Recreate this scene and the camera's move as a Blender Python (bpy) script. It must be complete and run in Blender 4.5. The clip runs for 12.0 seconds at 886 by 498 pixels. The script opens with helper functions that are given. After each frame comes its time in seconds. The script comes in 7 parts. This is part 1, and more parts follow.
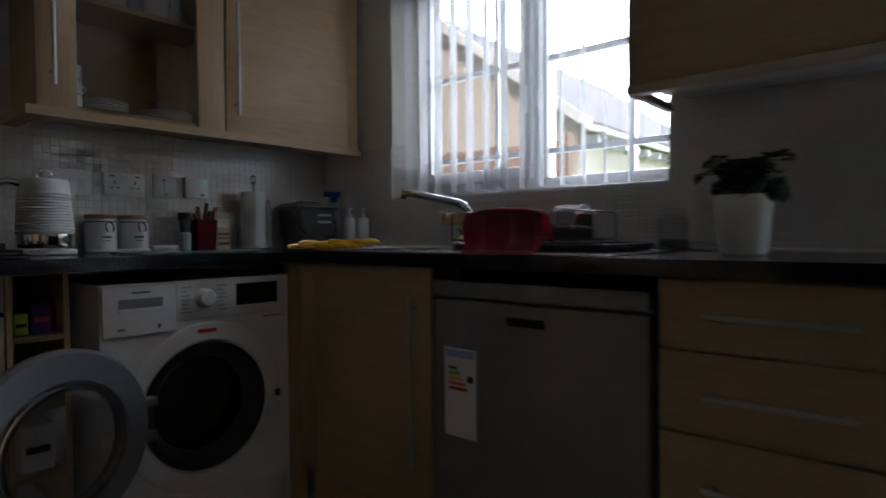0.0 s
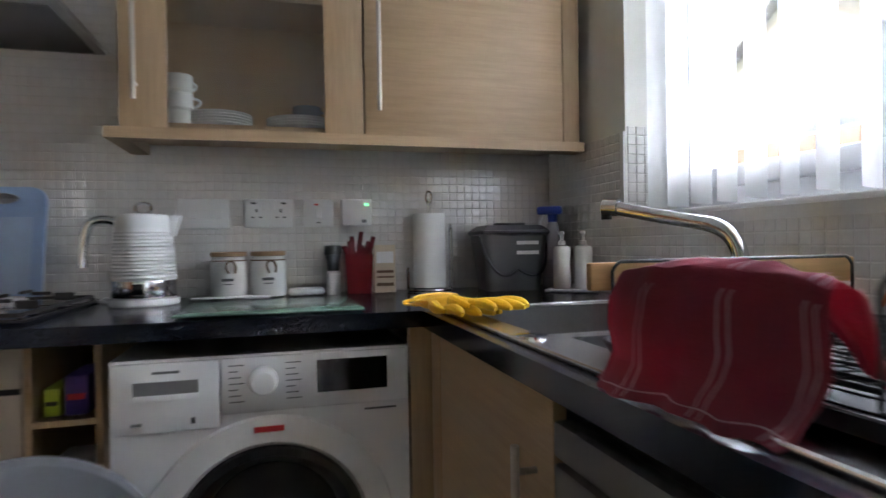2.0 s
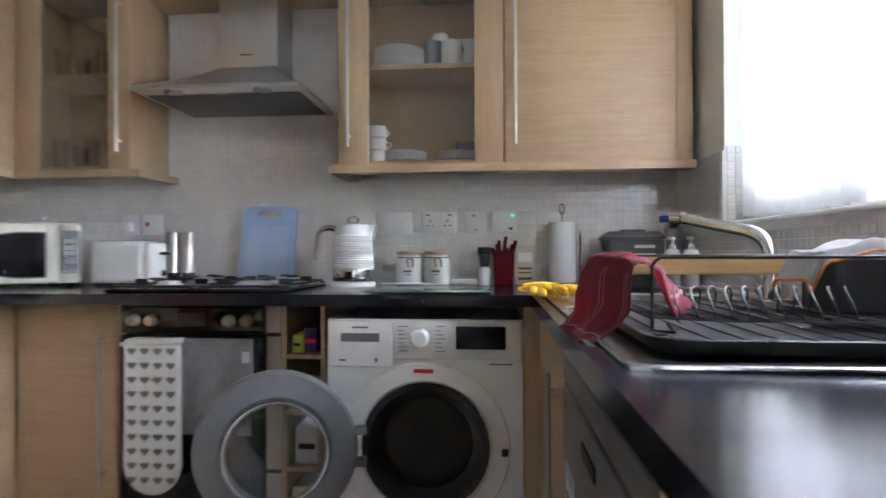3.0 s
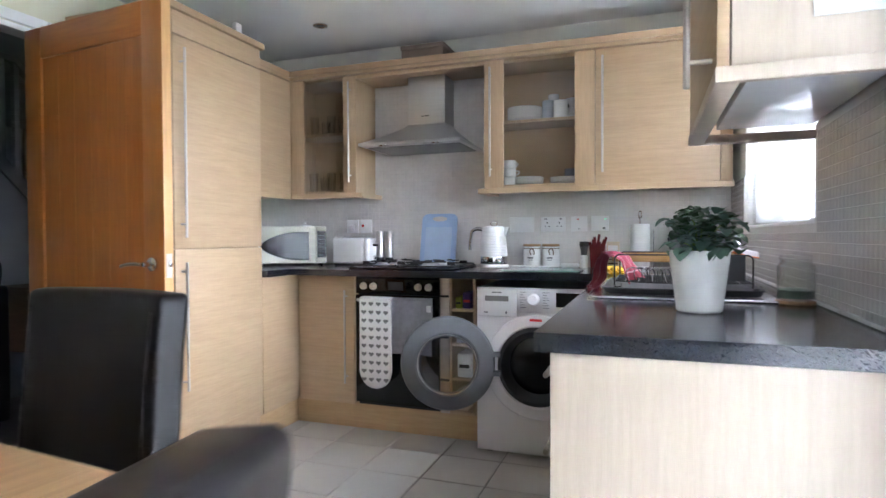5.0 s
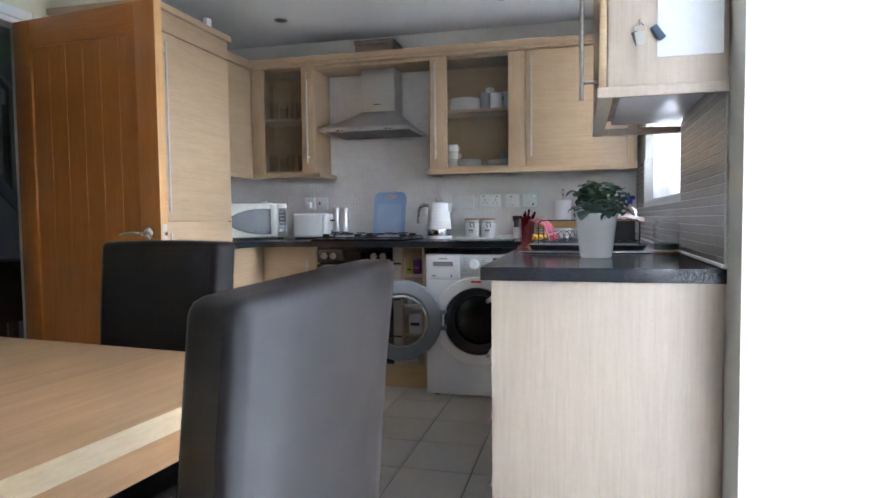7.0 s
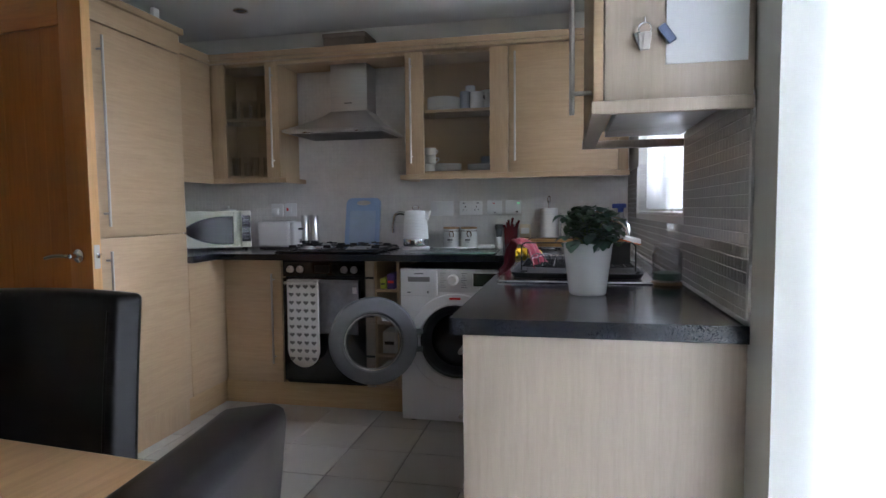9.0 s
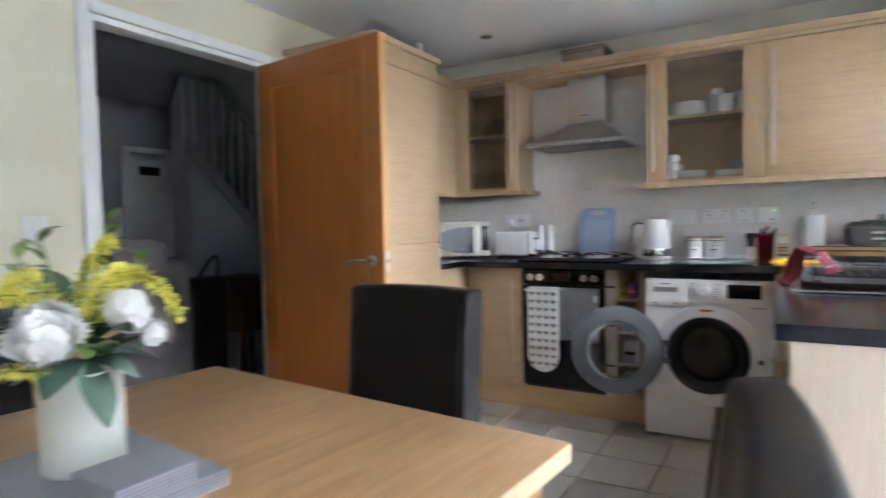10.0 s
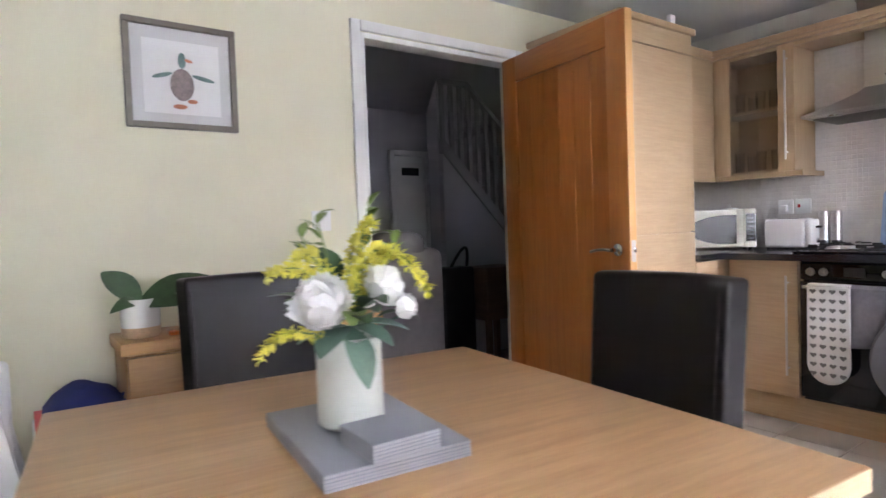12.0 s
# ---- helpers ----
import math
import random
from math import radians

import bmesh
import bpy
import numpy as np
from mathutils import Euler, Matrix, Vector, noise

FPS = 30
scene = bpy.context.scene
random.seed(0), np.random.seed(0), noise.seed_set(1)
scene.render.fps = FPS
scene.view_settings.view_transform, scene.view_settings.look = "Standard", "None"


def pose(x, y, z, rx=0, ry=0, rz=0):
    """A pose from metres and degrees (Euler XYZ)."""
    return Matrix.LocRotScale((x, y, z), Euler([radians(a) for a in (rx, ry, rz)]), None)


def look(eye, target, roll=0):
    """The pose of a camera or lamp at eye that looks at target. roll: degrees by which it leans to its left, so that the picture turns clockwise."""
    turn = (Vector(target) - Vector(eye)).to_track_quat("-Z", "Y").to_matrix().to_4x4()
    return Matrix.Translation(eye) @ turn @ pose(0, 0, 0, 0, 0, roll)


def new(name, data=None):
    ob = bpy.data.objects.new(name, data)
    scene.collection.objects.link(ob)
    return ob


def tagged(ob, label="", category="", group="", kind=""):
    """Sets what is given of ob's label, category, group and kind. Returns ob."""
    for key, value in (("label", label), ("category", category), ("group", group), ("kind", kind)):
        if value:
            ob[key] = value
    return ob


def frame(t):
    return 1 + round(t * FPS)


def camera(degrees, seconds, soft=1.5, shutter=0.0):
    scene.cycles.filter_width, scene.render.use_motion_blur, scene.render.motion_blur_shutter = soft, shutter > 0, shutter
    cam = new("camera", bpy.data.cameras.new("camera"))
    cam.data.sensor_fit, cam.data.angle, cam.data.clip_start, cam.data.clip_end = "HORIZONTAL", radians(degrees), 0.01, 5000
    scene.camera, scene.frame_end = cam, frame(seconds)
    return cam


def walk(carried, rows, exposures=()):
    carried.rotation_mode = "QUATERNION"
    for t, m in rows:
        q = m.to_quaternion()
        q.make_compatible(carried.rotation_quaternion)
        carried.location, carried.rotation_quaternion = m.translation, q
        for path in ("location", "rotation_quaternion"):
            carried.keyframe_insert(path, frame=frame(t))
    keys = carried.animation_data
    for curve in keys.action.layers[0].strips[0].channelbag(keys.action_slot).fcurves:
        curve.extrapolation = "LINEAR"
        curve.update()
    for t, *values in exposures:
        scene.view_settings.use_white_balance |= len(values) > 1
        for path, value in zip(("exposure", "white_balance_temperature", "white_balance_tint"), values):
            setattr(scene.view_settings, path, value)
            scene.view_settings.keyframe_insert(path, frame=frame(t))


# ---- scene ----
cam = camera(74.5, 12.0, shutter=0.5)
PATH = [
    (0, (-0.595, -1.714, 0.974), (0.933, -0.424, 0.928), -0.4),
    (0.5, (-0.375, -1.45, 1.034), (0.985, 0.015, 0.966), -0.4),
    (1, (-0.114, -1.246, 1.051), (1.018, 0.402, 1.001), -0.7),
    (1.5, (0.152, -1.129, 1.073), (1.012, 0.676, 1.024), -0.5),
    (2, (0.331, -1.273, 1.066), (0.865, 0.655, 1.051), -0.9),
    (2.5, (0.4, -1.539, 1.045), (0.556, 0.455, 1.052), -0.6),
    (3, (0.512, -1.771, 1.049), (0.341, 0.222, 1.061), -0.2),
    (3.2, (0.588, -1.854, 1.047), (0.262, 0.116, 1.052), -0.4),
    (3.5, (0.66, -1.98, 1.037), (0.073, -0.071, 1.03), -0.3),
    (3.7, (0.693, -2.069, 1.065), (0.005, -0.2, 1.041), -0.2),
    (5.5, (0.845, -3.077, 1.099), (0.208, -1.182, 1.046), -0.2),
    (6, (0.86, -3.221, 1.091), (0.321, -1.297, 1.028), -0.4),
    (6.5, (0.903, -3.3, 1.047), (0.4, -1.365, 0.977), -0.6),
    (7, (0.889, -3.305, 1.05), (0.427, -1.362, 0.948), -0.5),
    (9, (0.879, -3.013, 1.159), (0.463, -1.062, 1.025), -0.6),
    (9.2, (0.815, -3.06, 1.16), (0.329, -1.123, 1.039), -0.5),
    (9.5, (0.732, -3.114, 1.154), (0.087, -1.224, 1.05), -0.6),
    (10, (0.645, -3.213, 1.15), (-0.368, -1.49, 1.068), -1.2),
    (10.5, (0.579, -3.262, 1.139), (-0.698, -1.725, 1.066), -1.5),
    (11, (0.531, -3.318, 1.122), (-0.966, -1.992, 1.058), -1.7),
    (11.4, (0.52, -3.314, 1.12), (-1.084, -2.121, 1.057), -1.9),
    (11.5, (0.527, -3.313, 1.125), (-1.08, -2.124, 1.057), -1.7),
    (12, (0.629, -3.184, 1.123), (-0.991, -2.014, 1.048), -2.1),
]
EXPOSURES = [(0, -0.7, 6300, 21), (0.5, -0.4, 6300, 21), (1, 0.15, 6300, 21), (1.5, 0.75, 6350, 21), (2, 1.1, 6400, 22), (2.5, 1.3, 6400, 22), (3, 1.68, 6350, 22), (3.5, 1.78, 6300, 22), (5.5, 2.2, 6080, 22), (6.5, 1.92, 6080, 22), (7.2, 1.58, 6050, 22), (8.8, 0.78, 6150, 23), (9.2, 0.95, 6150, 23), (10, 1.82, 6300, 23), (10.5, 2.28, 6450, 26), (11, 2.12, 6580, 30), (11.5, 2.0, 6600, 31), (12, 1.95, 6640, 31)]
walk(cam, [(t, look(eye, target, roll)) for t, eye, target, roll in PATH], EXPOSURES)

# ---- build ----
# world, sun, window lights
world = bpy.data.worlds.new("world")
scene.world = world
world.use_nodes = True
wn = world.node_tree
bg = wn.nodes["Background"]
sky = wn.nodes.new("ShaderNodeTexSky")
sky.sky_type, sky.sun_disc = "NISHITA", False
sky.sun_elevation, sky.sun_rotation = radians(48), radians(-108)
sky.dust_density = 4.0
wn.links.new(sky.outputs[0], bg.inputs[0])
bg.inputs[1].default_value = 0.15
sun_data = bpy.data.lights.new("sun", "SUN")
sun_data.energy, sun_data.angle, sun_data.color = 4.5, radians(6), (1.0, 0.96, 0.9)
sun = new("sun", sun_data)
sun.matrix_world = look((-6, -2, 7), (0, 0, 0))


def window_light(name, x, y, z, w, h, watts):
    d = bpy.data.lights.new(name, "AREA")
    d.shape, d.size, d.size_y, d.energy, d.color = "RECTANGLE", w, h, watts, (0.78, 0.85, 1.0)
    ob = new(name, d)
    ob.matrix_world = look((x, y, z), (x - 1, y, z))
    return ob


window_light("window_daylight", 1.56, -0.465, 1.62, 1.1, 0.9, 3.0)


# ---- materials ----
def nodes_of(name):
    m = bpy.data.materials.new(name)
    m.use_nodes = True
    nt = m.node_tree
    return m, nt, nt.nodes["Principled BSDF"]


def coords(nt, scale, world_space=False):
    tc = nt.nodes.new("ShaderNodeTexCoord")
    mp = nt.nodes.new("ShaderNodeMapping")
    mp.inputs["Scale"].default_value = scale
    nt.links.new(tc.outputs["Object"], mp.inputs[0])
    return mp.outputs[0]


def noise_tex(nt, vec, scale, detail=4.0, rough=0.55, distort=0.0):
    n = nt.nodes.new("ShaderNodeTexNoise")
    n.inputs["Scale"].default_value, n.inputs["Detail"].default_value = scale, detail
    n.inputs["Roughness"].default_value, n.inputs["Distortion"].default_value = rough, distort
    nt.links.new(vec, n.inputs["Vector"])
    return n.outputs["Fac"]


def ramp(nt, fac, stops):
    r = nt.nodes.new("ShaderNodeValToRGB")
    el = r.color_ramp.elements
    while len(el) < len(stops):
        el.new(0.5)
    for e, (p, c) in zip(el, stops):
        e.position, e.color = p, (*c, 1)
    nt.links.new(fac, r.inputs[0])
    return r.outputs[0]


def mixc(nt, a, b, fac, mode="MIX"):
    m = nt.nodes.new("ShaderNodeMix")
    m.data_type, m.blend_type = "RGBA", mode
    if isinstance(fac, float):
        m.inputs[0].default_value = fac
    else:
        nt.links.new(fac, m.inputs[0])
    nt.links.new(a, m.inputs[6])
    nt.links.new(b, m.inputs[7])
    return m.outputs[2]


def bump(nt, bs, fac, strength, dist=0.002):
    b = nt.nodes.new("ShaderNodeBump")
    b.inputs["Strength"].default_value, b.inputs["Distance"].default_value = strength, dist
    nt.links.new(fac, b.inputs["Height"])
    nt.links.new(b.outputs[0], bs.inputs["Normal"])


def rough_from(nt, bs, fac, lo, hi):
    mr = nt.nodes.new("ShaderNodeMapRange")
    mr.inputs[3].default_value, mr.inputs[4].default_value = lo, hi
    nt.links.new(fac, mr.inputs[0])
    nt.links.new(mr.outputs[0], bs.inputs["Roughness"])


def scaled(c, k):
    return tuple(min(1.0, v * k) for v in c)


def plain(name, col, rough=0.5, metal=0.0, var=0.12, scale=18, bumps=0.08, fine=160, spec=0.5, dist=0.0006):
    m, nt, bs = nodes_of(name)
    v = coords(nt, (1, 1, 1))
    big, small = noise_tex(nt, v, scale, 3), noise_tex(nt, v, fine, 3)
    c = ramp(nt, big, [(0.3, scaled(col, 1 - var)), (0.7, scaled(col, 1 + var))])
    c2 = ramp(nt, small, [(0.3, scaled(col, 1 - var * 0.7)), (0.7, scaled(col, 1 + var * 0.7))])
    nt.links.new(mixc(nt, c, c2, 0.4), bs.inputs["Base Color"])
    bs.inputs["Metallic"].default_value = metal
    bs.inputs["Specular IOR Level"].default_value = spec
    rough_from(nt, bs, big, max(0.02, rough * 0.8), min(1, rough * 1.2))
    if bumps:
        bump(nt, bs, small, bumps, dist)
    return m


def wood(name, dark, light, stretch, rough=0.42, scale=1.0, contrast=1.0, bumps=0.07, rings=0.0):
    """stretch: how fast the grain changes along x, y and z."""
    m, nt, bs = nodes_of(name)
    v = coords(nt, tuple(s * scale for s in stretch))
    info = nt.nodes.new("ShaderNodeObjectInfo")
    shift = nt.nodes.new("ShaderNodeVectorMath")
    shift.operation = "MULTIPLY_ADD"
    nt.links.new(info.outputs["Random"], shift.inputs[0])
    shift.inputs[1].default_value = (13, 7, 9)
    nt.links.new(v, shift.inputs[2])
    vec = shift.outputs[0]
    a = noise_tex(nt, vec, 1.0, 5, 0.6, 0.4)
    b = noise_tex(nt, vec, 4.5, 6, 0.7)
    c1 = ramp(nt, a, [(0.5 - 0.28 / contrast, dark), (0.5 + 0.2 / contrast, light)])
    c2 = ramp(nt, b, [(0.3, scaled(dark, 0.93)), (0.62, scaled(light, 1.04))])
    nt.links.new(mixc(nt, c1, c2, 0.45), bs.inputs["Base Color"])
    rough_from(nt, bs, b, rough * 0.85, min(1, rough * 1.2))
    bump(nt, bs, b, bumps, 0.0008)
    return m


def tile_mat(name, col, rough, spread, spec=0.5, bumps=0.03, island=False, cloud=3.0):
    m, nt, bs = nodes_of(name)
    v = coords(nt, (1, 1, 1))
    if island:
        g = nt.nodes.new("ShaderNodeNewGeometry")
        rnd = g.outputs["Random Per Island"]
    else:
        rnd = nt.nodes.new("ShaderNodeObjectInfo").outputs["Random"]
    c = ramp(nt, rnd, [(0.0, scaled(col, 1 - spread)), (1.0, scaled(col, 1 + spread))])
    n = noise_tex(nt, v, cloud, 5, 0.65)
    d = ramp(nt, n, [(0.3, scaled(col, 0.86)), (0.7, scaled(col, 1.06))])
    nt.links.new(mixc(nt, c, d, 0.5), bs.inputs["Base Color"])
    rough_from(nt, bs, n, rough * 0.7, rough * 1.4)
    bs.inputs["Specular IOR Level"].default_value = spec
    bump(nt, bs, noise_tex(nt, v, 35, 3), bumps, 0.002)
    return m


def pane(name, tint=(0.97, 0.99, 0.98), gloss=0.05):
    """Thin glass: clear with a mirror share."""
    m = bpy.data.materials.new(name)
    m.use_nodes = True
    nt = m.node_tree
    nt.nodes.remove(nt.nodes["Principled BSDF"])
    out = nt.nodes["Material Output"]
    tr, gl, mx, fr, mr = (nt.nodes.new(k) for k in ("ShaderNodeBsdfTransparent", "ShaderNodeBsdfGlossy", "ShaderNodeMixShader", "ShaderNodeLayerWeight", "ShaderNodeMapRange"))
    tr.inputs[0].default_value, gl.inputs[1].default_value = (*tint, 1), gloss
    fr.inputs[0].default_value = 0.25
    mr.inputs[3].default_value, mr.inputs[4].default_value = 0.03, 0.55
    nt.links.new(fr.outputs["Facing"], mr.inputs[0])
    for i, o in ((0, mr), (1, tr), (2, gl)):
        nt.links.new(o.outputs[0], mx.inputs[i])
    nt.links.new(mx.outputs[0], out.inputs[0])
    return m


def glow(name, col, strength):
    m, nt, bs = nodes_of(name)
    bs.inputs["Base Color"].default_value = (*col, 1)
    bs.inputs["Emission Color"].default_value = (*col, 1)
    bs.inputs["Emission Strength"].default_value = strength
    return m


BIRCH_D, BIRCH_L = (0.385, 0.255, 0.143), (0.49, 0.342, 0.203)
W_DOOR = wood("birch_horizontal", BIRCH_D, BIRCH_L, (1.6, 1.6, 26), contrast=0.7)
W_END = wood("birch_vertical", (0.45, 0.36, 0.272), (0.53, 0.435, 0.34), (22, 22, 1.4), contrast=0.6)
W_STILE = wood("birch_stile", BIRCH_D, BIRCH_L, (24, 24, 1.6))
W_PLINTH = wood("plinth_birch", (0.42, 0.26, 0.12), (0.55, 0.37, 0.2), (1.8, 1.8, 30))
W_OAK = wood("varnished_oak", (0.3, 0.085, 0.014), (0.44, 0.148, 0.028), (18, 18, 1.2), rough=0.35, contrast=0.85)
W_OAK_EDGE = wood("oak_edge", (0.5, 0.26, 0.09), (0.66, 0.38, 0.15), (20, 20, 1.5), rough=0.4)
W_TABLE = wood("oak_table", (0.38, 0.195, 0.082), (0.61, 0.37, 0.19), (10, 0.9, 10), rough=0.34, contrast=1.25)
W_TABLE_EDGE = wood("oak_table_edge", (0.56, 0.4, 0.22), (0.7, 0.54, 0.34), (5, 5, 30), rough=0.45)
W_SIDE = wood("oak_sideboard", (0.33, 0.16, 0.055), (0.46, 0.25, 0.1), (12, 1.2, 12), rough=0.45)
W_DARK = wood("dark_wood", (0.05, 0.03, 0.02), (0.1, 0.06, 0.04), (16, 16, 2), rough=0.5)
W_BROWN = wood("brown_wood", (0.09, 0.045, 0.025), (0.16, 0.08, 0.045), (3, 3, 20), rough=0.5)
CREAM = plain("cream_wall_paint", (0.74, 0.71, 0.54), 0.8, var=0.03, scale=2.2, bumps=0.25, fine=220, dist=0.0008, spec=0.3)
KWALL = plain("kitchen_wall_paint", (0.74, 0.73, 0.67), 0.8, var=0.03, scale=2.2, bumps=0.25, fine=220, dist=0.0008, spec=0.3)
CEIL = plain("ceiling_paint", (0.78, 0.78, 0.76), 0.9, var=0.03, scale=1.5, bumps=0.3, fine=120, dist=0.001, spec=0.2)
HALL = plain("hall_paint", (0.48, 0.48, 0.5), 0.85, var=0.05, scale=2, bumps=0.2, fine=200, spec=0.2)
GLOSSW = plain("white_gloss_paint", (0.8, 0.8, 0.78), 0.35, var=0.03, scale=8, bumps=0.05)
UPVC = plain("white_upvc", (0.84, 0.85, 0.86), 0.3, var=0.02, scale=8, bumps=0.03)
def blind_material(name, share):
    m, nt, bs = nodes_of(name)
    v = coords(nt, (1, 1, 1))
    weave = noise_tex(nt, v, 420, 2)
    nt.links.new(ramp(nt, weave, [(0.3, (0.78, 0.78, 0.77)), (0.7, (0.86, 0.86, 0.85))]), bs.inputs["Base Color"])
    bs.inputs["Roughness"].default_value = 0.9
    bump(nt, bs, weave, 0.2, 0.0005)
    tl, mx = nt.nodes.new("ShaderNodeBsdfTranslucent"), nt.nodes.new("ShaderNodeMixShader")
    tl.inputs[0].default_value, mx.inputs[0].default_value = (0.85, 0.85, 0.84, 1), share
    nt.links.new(bs.outputs[0], mx.inputs[1])
    nt.links.new(tl.outputs[0], mx.inputs[2])
    nt.links.new(mx.outputs[0], nt.nodes["Material Output"].inputs[0])
    return m


BLIND = blind_material("white_blind_fabric", 0.75)
BLIND_P = blind_material("patio_blind_fabric", 0.066)
FTILE = tile_mat("floor_tile_glaze", (0.47, 0.445, 0.4), 0.32, 0.06, cloud=6)
GROUT_F = plain("floor_grout", (0.12, 0.115, 0.105), 0.9, var=0.25, scale=14, bumps=0.4)
MTILE = tile_mat("mosaic_glaze", (0.74, 0.715, 0.685), 0.05, 0.03, spec=1.0, bumps=0.02, cloud=20)
MTILE_I = tile_mat("mosaic_glaze_field", (0.74, 0.715, 0.685), 0.05, 0.03, spec=1.0, bumps=0.02, island=True, cloud=20)
GROUT_E = plain("mosaic_grout_pale", (0.7, 0.685, 0.66), 0.6, var=0.06, scale=20, bumps=0.2)
GROUT_M = plain("mosaic_grout", (0.63, 0.605, 0.57), 0.9, var=0.08, scale=20, bumps=0.3)


def worktop_material():
    m, nt, bs = nodes_of("black_speckled_laminate")
    v = coords(nt, (1, 1, 1))
    f = noise_tex(nt, v, 420, 2)
    g = noise_tex(nt, v, 5, 4)
    c = ramp(nt, f, [(0.5, (0.013, 0.015, 0.021)), (0.66, (0.017, 0.02, 0.028)), (0.74, (0.026, 0.032, 0.044))])
    nt.links.new(c, bs.inputs["Base Color"])
    rough_from(nt, bs, g, 0.13, 0.19)
    bs.inputs["Specular IOR Level"].default_value = 0.65
    return m


WORKTOP = worktop_material()


def brushed(name, col, rough, stretch):
    m, nt, bs = nodes_of(name)
    v = coords(nt, stretch)
    n = noise_tex(nt, v, 1, 4, 0.6)
    nt.links.new(ramp(nt, n, [(0.3, scaled(col, 0.88)), (0.7, col)]), bs.inputs["Base Color"])
    bs.inputs["Metallic"].default_value = 1.0
    rough_from(nt, bs, n, rough * 0.8, rough * 1.25)
    bump(nt, bs, n, 0.05, 0.0004)
    return m


STEEL = brushed("brushed_steel", (0.62, 0.61, 0.6), 0.3, (6, 6, 260))
SINKM = brushed("sink_steel", (0.66, 0.66, 0.66), 0.24, (200, 8, 200))
# Bowl steel far darker than the rim: the bowls' shade is in the colour.
BOWLM = brushed("shaded_bowl_steel", (0.2, 0.2, 0.2), 0.34, (60, 60, 60))
CHROME = plain("chrome", (0.66, 0.67, 0.69), 0.1, 1.0, var=0.03, bumps=0.0)
BAR = plain("satin_nickel_bar", (0.5, 0.47, 0.43), 0.4, 1.0, var=0.06, bumps=0.02)
ENAMEL = plain("white_enamel", (0.78, 0.78, 0.78), 0.22, var=0.02, scale=5, bumps=0.02)
CREAMP = plain("ivory_plastic", (0.72, 0.7, 0.6), 0.3, var=0.03, bumps=0.03)
SILVERP = plain("silver_lacquer", (0.22, 0.215, 0.21), 0.36, 0.3, var=0.04, bumps=0.02)
WPLAST = plain("white_plastic", (0.76, 0.76, 0.75), 0.35, var=0.02, bumps=0.03)
GPLAST = plain("grey_plastic", (0.125, 0.13, 0.135), 0.36, var=0.08, bumps=0.05)
FILTERM = plain("grease_filter_grey", (0.2, 0.2, 0.195), 0.5, metal=0.3, var=0.12, scale=9, bumps=0.5, fine=500)
DGREY = plain("dark_grey_plastic", (0.055, 0.06, 0.065), 0.42, var=0.15, bumps=0.08)
BLACKG = plain("black_glass", (0.008, 0.008, 0.009), 0.08, var=0.2, bumps=0.0)
BLACKM = plain("black_matt", (0.014, 0.014, 0.014), 0.5, var=0.2, bumps=0.1)
# Drum steel is near-black to carry the shade inside the machine.
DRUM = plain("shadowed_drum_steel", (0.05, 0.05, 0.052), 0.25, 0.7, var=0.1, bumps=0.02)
RUBBER = plain("grey_rubber_seal", (0.018, 0.018, 0.02), 0.5, var=0.15, bumps=0.06)
CERAM = plain("white_ceramic", (0.78, 0.78, 0.76), 0.18, var=0.03, bumps=0.02)
STONEW = plain("pale_stoneware", (0.61, 0.63, 0.57), 0.4, var=0.04, scale=25, bumps=0.05)
LEATHER = plain("dark_brown_leather", (0.0085, 0.0068, 0.0074), 0.37, var=0.25, scale=9, bumps=0.12, fine=420, dist=0.0006, spec=0.3)
LIDW = wood("wooden_lid", (0.3, 0.17, 0.08), (0.42, 0.26, 0.13), (20, 3, 20))
TWINE = plain("brown_twine", (0.14, 0.09, 0.05), 0.9, bumps=0.4)
YELLOW = plain("yellow_rubber", (0.85, 0.5, 0.015), 0.45, var=0.1, scale=40, bumps=0.2)
PAPER = plain("white_paper", (0.8, 0.8, 0.79), 0.85, var=0.02, scale=12, bumps=0.12, fine=120)
BLUEP = plain("blue_plastic", (0.33, 0.47, 0.7), 0.3, var=0.06, bumps=0.05)
NAVY = plain("navy_fabric", (0.02, 0.03, 0.16), 0.8, var=0.2, bumps=0.4)
REDGLASS = plain("dark_red_plastic", (0.11, 0.008, 0.012), 0.15, var=0.15, bumps=0.02)
LEAF = plain("dark_leaf", (0.035, 0.085, 0.03), 0.45, var=0.35, scale=30, bumps=0.2)
LEAF2 = plain("fresh_leaf", (0.17, 0.25, 0.06), 0.5, var=0.3, scale=30, bumps=0.2)
LEAF3 = plain("grey_green_leaf", (0.12, 0.21, 0.155), 0.5, var=0.25, scale=30, bumps=0.2)
BLOOM = plain("yellow_bloom", (0.72, 0.65, 0.11), 0.7, var=0.2, scale=60, bumps=0.2)
PETAL = plain("white_petal", (0.8, 0.79, 0.765), 0.6, var=0.05, scale=30, bumps=0.15)
SLATE = plain("grey_leatherette", (0.29, 0.3, 0.33), 0.5, var=0.06, scale=14, bumps=0.2, fine=300)
SLATE_E = plain("placemat_edge", (0.37, 0.375, 0.4), 0.6, var=0.06, bumps=0.1)
SOFA = plain("grey_fabric", (0.22, 0.2, 0.2), 0.9, var=0.12, bumps=0.5, fine=400)
ORANGE = plain("orange_plastic", (0.8, 0.2, 0.03), 0.4, bumps=0.03)
BOXB = plain("brown_card", (0.24, 0.19, 0.15), 0.85, var=0.1, bumps=0.2)
